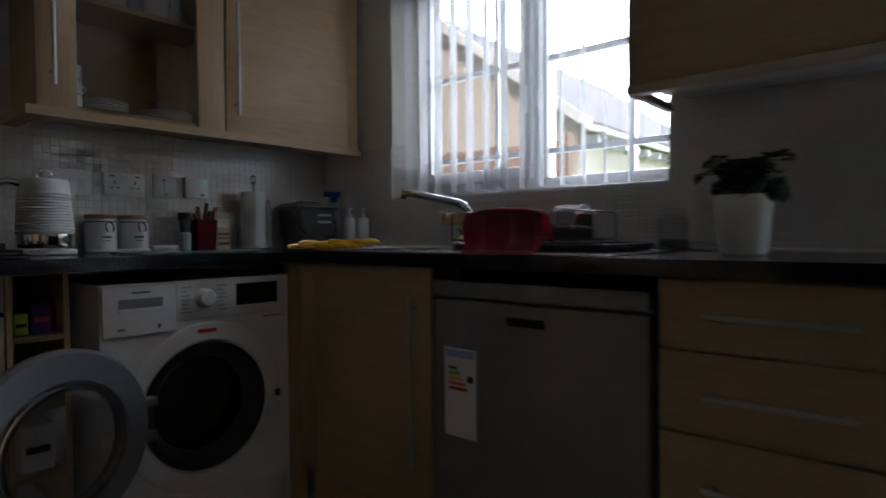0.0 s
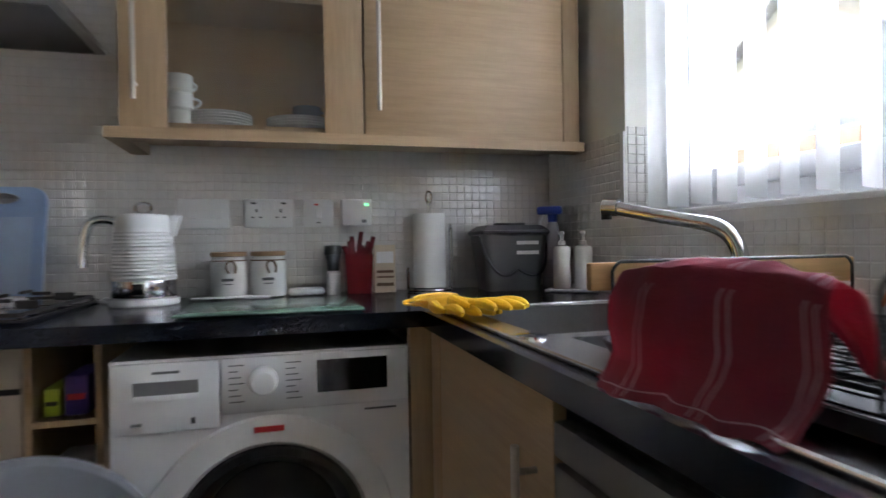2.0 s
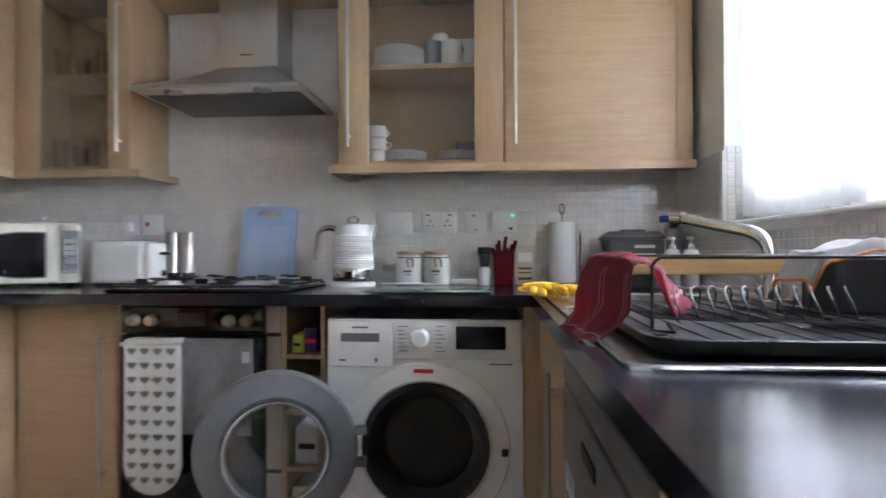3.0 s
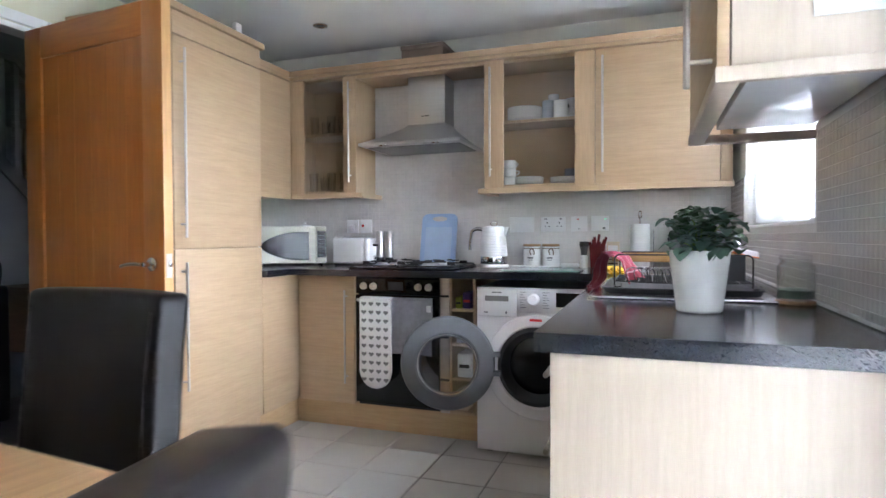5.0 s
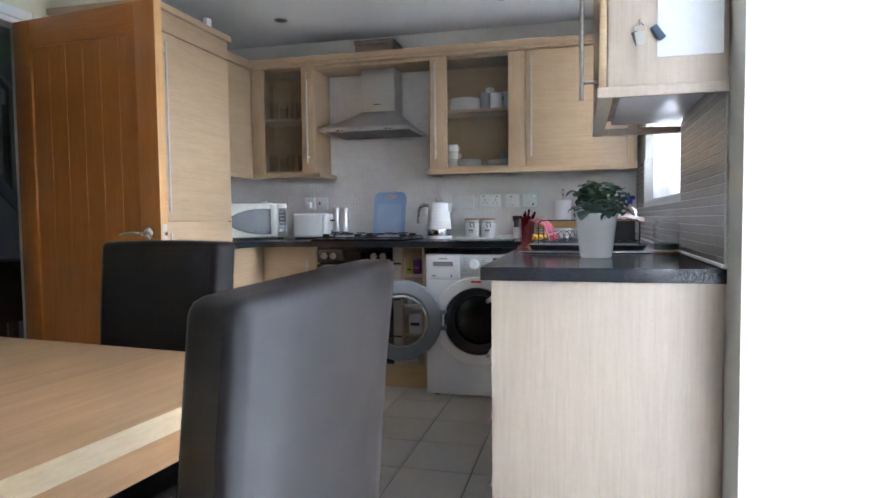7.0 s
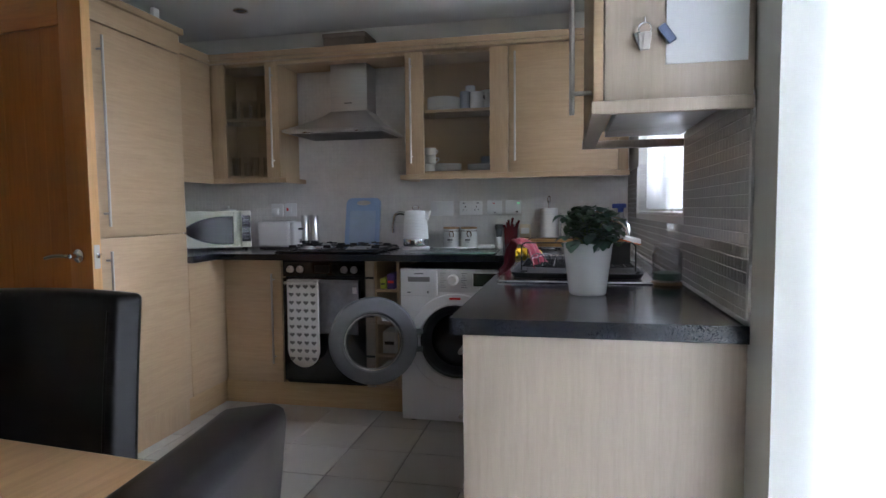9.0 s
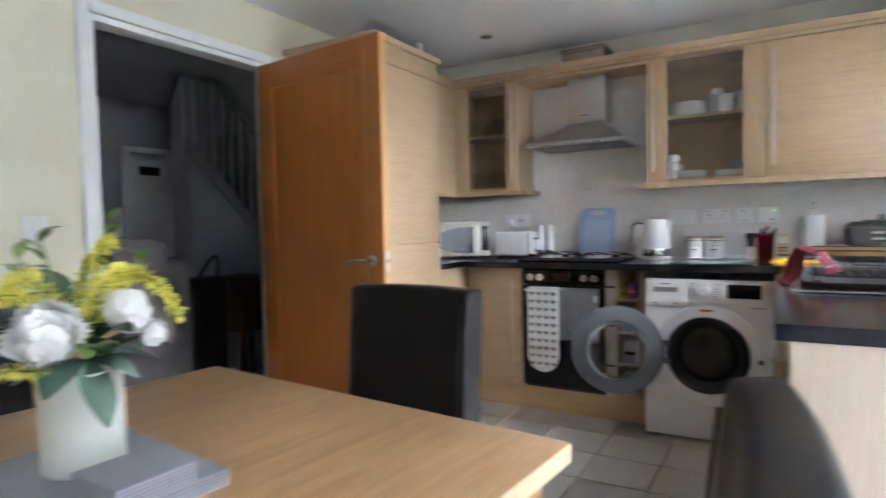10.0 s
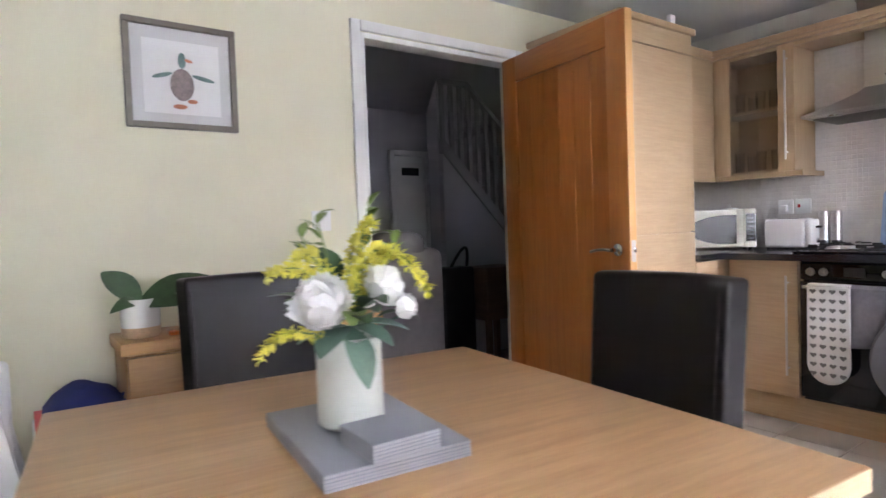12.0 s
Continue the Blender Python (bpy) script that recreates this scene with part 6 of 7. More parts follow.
for v in bm.verts:
    v.co.x += 0.012 * (1 - ((v.co.z - 0.128) / 0.11) ** 2)
part("door_pull", bm, CREAMP, dd, "curved ivory pull edge")
pn = part("control_panel", box(B(), 0.163, 0.23, -0.148, -0.126, 0.014, 0.243, 0.006), CREAMP, mw)
part("button_pad", box(B(), 0.168, 0.227, -0.1495, -0.148, 0.05, 0.215), BLACKG, pn, "dark glossy button panel")
for k in range(6):
    part("button_mark", box(B(), 0.178, 0.216, -0.1503, -0.1496, 0.065 + 0.024 * k, 0.069 + 0.024 * k), GPLAST, pn)
for sx in (-0.2, 0.2):
    for sy in (-0.1, 0.1):
        part("foot", lathe(B(), [(0.012, 0), (0.012, 0.012)], 10, (sx, sy, 0)), BLACKM, mw)
mt = thing("oven_dish_lid", "white lid lying on the microwave", "lid", -1.27, 0.4, WZ + 0.2465)
part("lid", lathe(B(), [(0.05, 0), (0.05, 0.006), (0.02, 0.012), (0.008, 0.014), (0.01, 0.028), (0, 0.03)], 20), CERAM, mt)
to = on_worktop("toaster", "white two slice toaster with grey trim", "toaster", -0.92, 0.42, 0)
bm = box(B(), -0.118, 0.1, -0.075, 0.075, 0.012, 0.175, 0.018, 4)
part("body", bm, WPLAST, to)
part("end_panel", box(B(), 0.1002, 0.135, -0.072, 0.072, 0.014, 0.17, 0.012, 3), WPLAST, to)
part("lever", box(B(), 0.1352, 0.155, -0.02, 0.02, 0.12, 0.132, 0.003), BLACKM, to)
part("dial", lathe(B(), [(0.014, 0), (0.013, 0.008), (0, 0.009)], 16, (0.1352, 0, 0.05), "x"), CHROME, to)
for y in (-0.028, 0.028):
    part("slot", box(B(), -0.1, 0.07, y - 0.012, y + 0.012, 0.1752, 0.177), BLACKM, to)
part("foot_rail", box(B(), -0.11, 0.12, -0.06, 0.06, 0, 0.0118), BLACKM, to)
for x in (-0.768, -0.705):
    gr_ = on_worktop("salt_mill", "tall steel electric salt or pepper mill", "mill", x, 0.47, group="mills")
    part("body", lathe(B(), [(0.026, 0.05), (0.026, 0.205), (0.022, 0.212), (0, 0.213)], 24), STEEL, gr_)
    part("foot", lathe(B(), [(0.025, 0), (0.025, 0.049)], 24), DGREY, gr_)
bd = on_worktop("chopping_board", "translucent blue plastic chopping board leaning on the tiles", "chopping board", -0.4, 0.50, 0)
bm = holed_plate(B(), -0.115, 0.115, 0.0, 0.318, 0.0, 0.286, 0.0155, -0.005, 0.005, 96)
for v in bm.verts:
    if abs(v.co.x) > 0.075 and v.co.z > 0.278:
        d = Vector((abs(v.co.x) - 0.075, v.co.z - 0.278))
        if d.length > 0.04:
            d = d.normalized() * 0.04
            v.co.x, v.co.z = math.copysign(0.075 + d.x, v.co.x), 0.278 + d.y
    if abs(v.co.x) < 0.02 and abs(v.co.z - 0.286) < 0.02:
        v.co.x *= 3.1
    v.co.y += v.co.z * 0.2
part("board", bm, BLUEP, bd)
PALEB = plain("pale_blue_plastic", (0.4, 0.53, 0.7), 0.35, var=0.1, scale=10, bumps=0.05)
bm = box(B(), -0.085, 0.085, -0.0065, -0.0052, 0.03, 0.235, 0.0005, 1)
for v in bm.verts:
    v.co.y += v.co.z * 0.2
part("cutting_face", bm, PALEB, bd, "paler scored cutting face")

# sockets and switches on the tiled wall
YT = YN - 0.0075


def wall_plate(name, label, x0, x1, z0, z1, depth=0.009):
    t = thing(name, label, "socket", (x0 + x1) / 2, YT, (z0 + z1) / 2)
    w, h = (x1 - x0) / 2, (z1 - z0) / 2
    part("plate", box(B(), -w, w, -depth, 0, -h, h, 0.003), WPLAST, t)
    return t


def socket_holes(t, cx, d):
    for dx, dz, w, h in ((0, 0.008, 0.0025, 0.005), (-0.011, -0.012, 0.004, 0.002), (0.011, -0.012, 0.004, 0.002)):
        part("pin_hole", box(B(), cx + dx - w, cx + dx + w, -d - 0.0006, -d, dz - h, dz + h), BLACKM, t)


def rocker(t, cx, cz, d, w=0.008, h=0.012):
    part("rocker", box(B(), cx - w, cx + w, -d - 0.003, -d, cz - h, cz + h, 0.001, 1), WPLAST, t)


t = wall_plate("switch_plate", "white triple switch plate on the mosaic tiles", 0.038, 0.183, 1.123, 1.212)
for x in (-0.03, 0.012, 0.04):
    rocker(t, x, 0, 0.009, 0.011, 0.014)
t = wall_plate("double_socket", "white double power socket on the mosaic tiles", 0.224, 0.366, 1.126, 1.212)
for x in (-0.035, 0.035):
    socket_holes(t, x, 0.009)
    rocker(t, x * 0.25, 0.022, 0.009)
    part("indicator", box(B(), x * 1.25 - 0.007, x * 1.25 + 0.007, -0.0096, -0.009, 0.028, 0.033), BLACKM, t)
t = wall_plate("cooker_switch", "white cooker switch with a red neon", 0.397, 0.488, 1.126, 1.212)
rocker(t, 0.0, 0.0, 0.009, 0.008, 0.017)
part("neon", box(B(), -0.012, 0.0, -0.0105, -0.009, 0.024, 0.03), RED, t)
part("word_bar", box(B(), -0.006, 0.006, -0.0096, -0.009, -0.03, -0.027), BLACKM, t)
t = wall_plate("wireless_box", "white control box with a green light", 0.512, 0.606, 1.129, 1.212, 0.028)
part("indicator_light", box(B(), 0.026, 0.034, -0.0288, -0.028, 0.022, 0.028), LED, t)
part("label_bar", box(B(), 0.015, 0.03, -0.0286, -0.028, -0.032, -0.022), GPLAST, t)
t = wall_plate("single_socket", "white single power socket behind the toaster", -1.056, -0.97, 1.126, 1.212)
rocker(t, 0.022, 0.022, 0.009)
part("plug", box(B(), -0.022, 0.016, -0.04, -0.0092, -0.03, 0.01, 0.006), WPLAST, t)
t = wall_plate("spur_switch", "white switched spur with a red neon", -0.96, -0.874, 1.126, 1.212)
rocker(t, 0.0, 0.0, 0.009, 0.008, 0.017)
part("neon", box(B(), -0.028, -0.014, -0.0105, -0.009, -0.006, 0.012), RED, t)

# tap
tp = thing("mixer_tap", "tall chrome mixer tap with a swivel spout", "tap", 1.14, -0.39, WZ + 0.0055)
part("body", lathe(B(), [(0.028, 0), (0.028, 0.008), (0.022, 0.014), (0.022, 0.05), (0.016, 0.06), (0.0155, 0.085)], 24), CHROME, tp)
pts = [(0, 0, 0.075), (0, 0, 0.11)] + arc((0, 0, 0.11), (-0.002, 0.01, 0.162), (-0.035, 0.055, 0.172), 8)[1:] + [(-0.085, 0.125, 0.19), (-0.14, 0.2, 0.211)]
part("spout", tube(B(), pts, [0.0155] * 9 + [0.0145] * (len(pts) - 9), 16), CHROME, tp, "curved chrome spout")
part("nozzle", tube(B(), [(-0.132, 0.188, 0.21), (-0.15, 0.214, 0.212)], 0.0185, 16), CHROME, tp)
part("aerator", lathe(B(), [(0.011, 0.198), (0.011, 0.186), (0, 0.186)], 14, (-0.147, 0.21, 0)), BLACKM, tp)
for s in (-1, 1):
    part("tap_head", tube(B(), [(0, s * 0.02, 0.03), (0, s * 0.05, 0.034)], [0.013, 0.017], 14), CHROME, tp)
    part("lever", tube(B(), [(0, s * 0.045, 0.045), (-0.01, s * 0.055, 0.075)], 0.005, 10), CHROME, tp)

# drying rack
rx0, rx1, ry0, ry1 = 0.692, 1.125, -1.1, -0.62
dr_ = thing("dish_rack", "black wire dish rack with bamboo rail on a drip tray", "dish rack", 0, 0, WZ + 0.0085)


def rounded_loop(bm, inset, z, r=0.06, n=8):
    """A loop of vertices round a rectangle with rounded corners."""
    r = max(0.012, r - inset)
    x0, x1, y0, y1 = rx0 + inset, rx1 - inset, ry0 + inset, ry1 - inset
    vs = []
    for cx, cy, a0 in ((x1 - r, y1 - r, 0), (x0 + r, y1 - r, 90), (x0 + r, y0 + r, 180), (x1 - r, y0 + r, 270)):
        vs += [bm.verts.new((cx + r * math.cos(radians(a0 + 90 * i / n)), cy + r * math.sin(radians(a0 + 90 * i / n)), z)) for i in range(n + 1)]
    return vs


bm = B()
loops = [rounded_loop(bm, i_, z_) for i_, z_ in ((0.016, 0.0), (0.01, 0.002), (0.001, 0.017), (0.0, 0.0185), (0.002, 0.02), (0.006, 0.0195), (0.012, 0.0085), (0.02, 0.0065))]
bm.faces.new(list(reversed(loops[0])))
bm.faces.new(loops[-1])
for la, lb in zip(loops, loops[1:]):
    for i in range(len(la)):
        j = (i + 1) % len(la)
        bm.faces.new((la[i], la[j], lb[j], lb[i]))
TRAYM = plain("black_plastic_tray", (0.022, 0.023, 0.025), 0.5, var=0.1, bumps=0.08)
part("drip_tray", bm, TRAYM, dr_, "black plastic drip tray")
for k in range(9):
    x = rx0 + 0.05 + 0.042 * k
    part("tray_rib", box(B(), x, x + 0.003, ry0 + 0.05, ry1 - 0.05, 0.0067, 0.0085, 0.0008, 1), TRAYM, dr_)
wx0, wx1, wy0, wy1 = 0.724, 1.105, -0.97, -0.636
for y in (wy0, wy1):
    c = 0.012
    pts = [(wx0, y, 0.013), (wx0, y, 0.111 - c)] + arc((wx0, y, 0.111 - c), (wx0 + 0.3 * c, y, 0.111 - 0.3 * c), (wx0 + c, y, 0.111), 5)[1:] + [(wx1 - c, y, 0.111)] + arc((wx1 - c, y, 0.111), (wx1 - 0.3 * c, y, 0.111 - 0.3 * c), (wx1, y, 0.111 - c), 5)[1:] + [(wx1, y, 0.013)]
    part("end_wire", tube(B(), pts, 0.0023, 8), BLACKM, dr_)
for x in (wx0, wx1):
    for y in (wy0, wy1):
        part("foot", box(B(), x - 0.004, x + 0.012, y - 0.03, y - 0.012, 0.0098, 0.0135, 0.0015, 1), BLACKM, dr_)
        part("foot_wire", tube(B(), [(x, y, 0.0145), (x + 0.003, y - 0.02, 0.0145), (x + 0.02, y - 0.028, 0.0145), (x + 0.02, y, 0.022)], 0.0022, 6), BLACKM, dr_)
for x in (wx0, wx1):
    part("side_wire", tube(B(), [(x, wy0, 0.03), (x, wy1, 0.03)], 0.0025, 6), BLACKM, dr_)
for k in range(16):
    y = wy0 + (wy1 - wy0 - 0.02) * k / 15
    part("floor_wire", tube(B(), [(wx0, y, 0.03), (wx0 + 0.1, y, 0.026), (wx1 - 0.1, y, 0.026), (wx1, y, 0.03)], 0.0013, 6), BLACKM, dr_)
for k in range(11):
    x = wx0 + 0.04 + 0.0225 * k
    pts = []
    for i in range(17):
        a = math.pi * i / 16
        pts.append((x + 0.016 * (1 - math.cos(a)) - 0.006 * math.sin(2 * a) - 0.006 * math.sin(a), wy0 + 0.006 + 0.048 * (1 - math.cos(a)), 0.027 + 0.042 * math.sin(a) ** 0.7))
    part("plate_hoop", tube(B(), pts, 0.0016, 6), BLACKM, dr_)
for k in range(9):
    x = wx0 + 0.03 + 0.04 * k
    part("cross_wire", tube(B(), [(x, wy0, 0.029), (x, wy1, 0.029)], 0.0018, 6), BLACKM, dr_)
part("bamboo_rail", box(B(), rx0 + 0.005, rx1 - 0.01, wy1 + 0.004, wy1 + 0.018, 0.075, 0.11, 0.003), wood("bamboo", (0.45, 0.24, 0.08), (0.62, 0.38, 0.16), (2, 30, 30)), dr_, "bamboo rail")

ck = thing("utensil_caddy", "dark grey cutlery caddy in the dish rack", "caddy", 1.045, -0.855, WZ + 0.04)
bm = B()
box(bm, -0.05, 0.05, -0.045, -0.041, 0, 0.075, 0.001, 1)
box(bm, -0.05, 0.05, 0.041, 0.045, 0, 0.075, 0.001, 1)
box(bm, -0.05, -0.046, -0.04, 0.04, 0, 0.075, 0.001, 1)
box(bm, 0.046, 0.05, -0.04, 0.04, 0, 0.075, 0.001, 1)
box(bm, -0.045, 0.045, -0.04, 0.04, 0, 0.004)
part("box", bm, TRAYM, ck)
CLOTHW = plain("white_microfibre", (0.74, 0.74, 0.74), 0.95, var=0.05, bumps=0.5, fine=300)
CLOTHO = plain("orange_hem", (0.75, 0.2, 0.05), 0.9, bumps=0.3)
wc = thing("cleaning_cloth", "white microfibre cloth with an orange hem over the caddy", "cloth", 1.035, -0.845, WZ + 0.1165)


def cloth_fn(u, v):
    x, y = (u - 0.5) * 0.19, (v - 0.5) * 0.15
    z = 0.008 + 0.018 * math.exp(-((x - 0.02) / 0.05) ** 2) + 0.007 * noise.noise(Vector((x * 26, y * 26, 3)))
    over = max(0, -x - 0.052)
    z -= over * 0.95
    x += over * 0.5
    over = max(0, abs(y) - 0.047)
    z -= over * 0.6
    y -= math.copysign(over * 0.7, y)
    return (x, y, z)


part("cloth", sheet(B(), cloth_fn, 26, 20, 0.004), CLOTHW, wc)
for a, b in (((0, 0), (0, 1)), ((0, 0), (1, 0)), ((0, 1), (1, 1))):
    part("hem", tube(B(), [Vector(cloth_fn(a[0] + (b[0] - a[0]) * i / 20, a[1] + (b[1] - a[1]) * i / 20)) + Vector((0, 0, 0.001)) for i in range(21)], 0.0022, 6), CLOTHO, wc)

# red checked towel over the rack's side
TOWEL = plain("red_towel_cloth", (0.27, 0.03, 0.05), 0.95, var=0.25, scale=14, bumps=0.6, fine=380, dist=0.0012)
STRIPE = plain("towel_stripe", (0.5, 0.25, 0.28), 0.95, var=0.2, scale=60, bumps=0.5, fine=380)
tw = thing("tea_towel", "red tea towel with pale stripes hung over the dish rack", "tea towel", 0, 0, WZ)
TY0, TY1 = -0.948, -0.715
TOWEL_LINE = [(0.631, 0.0031), (0.643, 0.0125), (0.653, 0.0302), (0.654, 0.0603), (0.661, 0.0936), (0.68, 0.1217), (0.711, 0.1269), (0.735, 0.1113), (0.743, 0.078), (0.758, 0.0312)]


def towel_fn(u, v, lift=0.0):
    """u along the rack's side, v from the outer hem over the wire to the inner hem."""
    f = v * (len(TOWEL_LINE) - 1)
    i = min(int(f), len(TOWEL_LINE) - 2)
    k = f - i
    k = k * k * (3 - 2 * k) * 0.5 + k * 0.5
    (xa, za), (xb, zb) = TOWEL_LINE[i], TOWEL_LINE[i + 1]
    x, z = xa + (xb - xa) * k, za + (zb - za) * k
    low = max(0.0, 1 - z / 0.12)
    y = TY0 + (TY1 - TY0) * u - 0.014 * low * (v < 0.6) + (0.05 * u * (v - 0.6) * -1.5 if v > 0.6 else 0)
    x += low * (0.007 * math.sin(u * 13 + 1.2) + 0.004 * math.sin(u * 27)) + 0.006 * math.sin(u * 7 + 2 * v) + 0.007 * noise.noise(Vector((u * 5, v * 6, 4.1)))
    if x < 0.712:
        x += (0.712 - x) * 0.75 * max(0, 1 - u / 0.6) * min(1, z / 0.05)
    if v > 0.6:
        w = (v - 0.6) / 0.4
        x += 0.045 * w * u
        y -= (y - TY0) * 0.7 * w
        z += 0.02 * (v - 0.6) / 0.4 * u
    z = z * (1 - 0.1 * (2 * u - 1) ** 2) + 0.004 * noise.noise(Vector((u * 9, v * 9, 1.7)))
    out = -1 if v < 0.5 else 1
    return (x + out * lift * 0.8, y, max(0.003, z) + lift * 0.7)


part("cloth", sheet(B(), towel_fn, 34, 40, 0.004), TOWEL, tw)
for u0 in (0.03, 0.065, 0.3, 0.335, 0.63, 0.665):
    part("stripe", sheet(B(), lambda u, v, u0=u0: towel_fn(u0 + 0.008 * u, 0.01 + 0.98 * v, 0.0026), 1, 40), STRIPE, tw)
for v0 in (0.06, 0.94):
    part("stripe", sheet(B(), lambda u, v, v0=v0: towel_fn(0.01 + 0.98 * u, v0 + 0.01 * v, 0.003), 34, 1), STRIPE, tw)

# plant on the worktop end
pl_ = on_worktop("potted_herb", "leafy green pot plant in a white ceramic pot", "plant", 0.935, -1.365)
part("pot", lathe(B(), [(0.046, 0), (0.05, 0.004), (0.066, 0.134), (0.0685, 0.142), (0.0635, 0.142), (0.06, 0.12), (0, 0.118)], 36), CERAM, pl_, "white ceramic pot")
part("soil", lathe(B(), [(0.058, 0.1185), (0.03, 0.126), (0, 0.128)], 16), BLACKM, pl_)
rng = random.Random(11)
for s_ in range(14):
    a = 2 * math.pi * s_ / 14 + rng.uniform(-0.2, 0.2)
    reach, hgt = rng.uniform(0.015, 0.066), rng.uniform(0.145, 0.218)
    tip = Vector((reach * math.cos(a), reach * math.sin(a), hgt))
    part("stem", tube(B(), arc((tip.x * 0.2, tip.y * 0.2, 0.12), (tip.x * 0.5, tip.y * 0.5, hgt), tip, 5), 0.0018, 5), LEAF2, pl_)
    bm = B()
    for k in range(13):
        p = tip + Vector((rng.uniform(-1, 1), rng.uniform(-1, 1), rng.uniform(-0.8, 0.7))) * 0.03
        d = Vector((rng.uniform(-1, 1), rng.uniform(-1, 1), rng.uniform(-0.4, 0.5))).normalized()
        leaf_blade(bm, p, p + d * rng.uniform(0.026, 0.042), rng.uniform(0.028, 0.042), 0.008, 0.3, 4)
    part("foliage", bm, LEAF if s_ % 3 else LEAF3, pl_)
sj = on_worktop("glass_jar", "clear glass storage jar on a wooden coaster", "jar", 1.182, -1.115)
part("coaster", lathe(B(), [(0.047, 0), (0.048, 0.004), (0.047, 0.008), (0, 0.008)], 28), LIDW, sj)
part("jar", lathe(B(), [(0.042, 0.0085), (0.044, 0.014), (0.044, 0.095), (0.036, 0.105), (0.036, 0.112), (0.034, 0.112), (0.034, 0.104), (0.0415, 0.094), (0.0415, 0.014), (0, 0.013)], 32), TUMBLER, sj)
part("contents", lathe(B(), [(0.041, 0.0145), (0.041, 0.035), (0.02, 0.04), (0, 0.039)], 24), LEAF3, sj, "green contents in the bottom")
part("lid", lathe(B(), [(0.0365, 0.1125), (0.038, 0.114), (0.038, 0.124), (0.02, 0.128), (0, 0.128)], 28), TUMBLER, sj)

# crockery in the right glazed cabinet
def plates(x, y, z, n, r, label, mat=CERAM):
    for k in range(n):
        p = thing("plate", label, "plate", x, y, z + 0.0075 * k, group="crockery in the cabinet")
        part("dish", lathe(B(), [(r * 0.55, 0.0), (r * 0.6, 0.002), (r, 0.014), (r * 0.99, 0.0165), (r * 0.6, 0.006), (0, 0.005)], 32), mat, p)


ZS, ZL = 1.7445, ZB + 0.0185
plates(0.175, 0.45, ZL, 5, 0.085, "white dinner plate stacked in the cabinet")
plates(0.39, 0.45, ZL, 4, 0.095, "white side plate stacked in the cabinet")
plates(0.155, 0.45, ZS, 9, 0.1, "white dinner plate stacked on the shelf")

def mug(x, y, z, r, h, label, mat, rz=0.0):
    m_ = thing("mug", label, "mug", x, y, z, rz, group="mugs in the cabinet")
    part("cup", lathe(B(), [(r * 0.85, 0), (r, 0.006), (r, h), (r * 0.93, h), (r * 0.9, 0.01), (0, 0.008)], 26), mat, m_)
    part("handle", tube(B(), arc((r * 0.95, 0, h * 0.8), (r * 2.1, 0, h * 0.75), (r * 0.95, 0, h * 0.2), 8), 0.004, 8), mat, m_)
    return m_


GREYM = plain("grey_ceramic", (0.35, 0.38, 0.42), 0.25, var=0.1, bumps=0.02)
mug(0.285, 0.45, ZS, 0.033, 0.11, "tall pale grey mug on the shelf", GREYM, 60)
m_ = mug(0.36, 0.43, ZS, 0.042, 0.1, "white mug with a small dark print", CERAM, 80)
part("print", box(B(), -0.012, 0.012, -0.0435, -0.041, 0.06, 0.08, 0.001), BLACKM, m_)
mug(0.42, 0.47, ZS, 0.04, 0.115, "white mug at the back of the shelf", CERAM, 20)
mug(0.31, 0.49, ZS + 0.0, 0.03, 0.15, "tall white jug on the shelf", CERAM, 20)
mug(0.41, 0.5, ZL + 0.04, 0.04, 0.05, "grey cup on the plates", GREYM, 10)
for k in range(3):
    mug(0.075, 0.42, ZL + 0.048 * k, 0.034, 0.046, "small white teacup in a stack", CERAM, -15 + 30 * k)
# tumblers in the left glazed cabinet
for zz, xs_ in ((ZS, (-1.2, -1.14, -1.08, -1.02, -0.96)), (ZL, (-1.21, -1.15, -1.08, -1.01, -0.95))):
    for k, x in enumerate(xs_):
        g = thing("tumbler", "clear drinking glass in the cabinet", "glass", x, 0.42 + 0.035 * (k % 2), zz, group="tumblers")
        h = 0.12 - 0.025 * (k % 3 == 1)
        part("glass", lathe(B(), [(0.022, 0), (0.024, 0.004), (0.029, h), (0.0275, h), (0.022, 0.008), (0, 0.007)], 20), TUMBLER, g)

# oven glove and towel on the oven handle
GLOVEW = plain("quilted_cotton", (0.62, 0.61, 0.58), 0.95, var=0.08, scale=30, bumps=0.5, fine=300)
HEART = plain("grey_heart_print", (0.16, 0.155, 0.15), 0.95, var=0.15, bumps=0.3)
GTOWEL = plain("grey_terry", (0.34, 0.34, 0.36), 0.95, var=0.15, scale=40, bumps=0.8, fine=420, dist=0.0015)
og = thing("oven_glove", "white double oven glove with grey hearts on the oven door", "oven glove", -0.585, 0.0, 0)
outline = [(-0.095, 0.756), (0.095, 0.756)] + [(0.095 * math.cos(t), 0.365 + 0.095 * math.sin(t)) for t in (-math.pi * i / 12 for i in range(13))]
bm = prism(B(), outline, 0.018, 0.036, "y")
bmesh.ops.bevel(bm, geom=[e for e in bm.edges if abs(e.verts[0].co.y - e.verts[1].co.y) < 1e-4], offset=0.006, segments=2, profile=0.5, affect="EDGES")
part("quilted_pad", bm, GLOVEW, og)
part("pocket_hem", box(B(), -0.09, 0.09, 0.0145, 0.0175, 0.47, 0.478, 0.001, 1), GLOVEW, og)
part("fold", box(B(), -0.094, 0.094, 0.019, 0.075, 0.757, 0.772, 0.006), GLOVEW, og)
hm = B()
pts = []
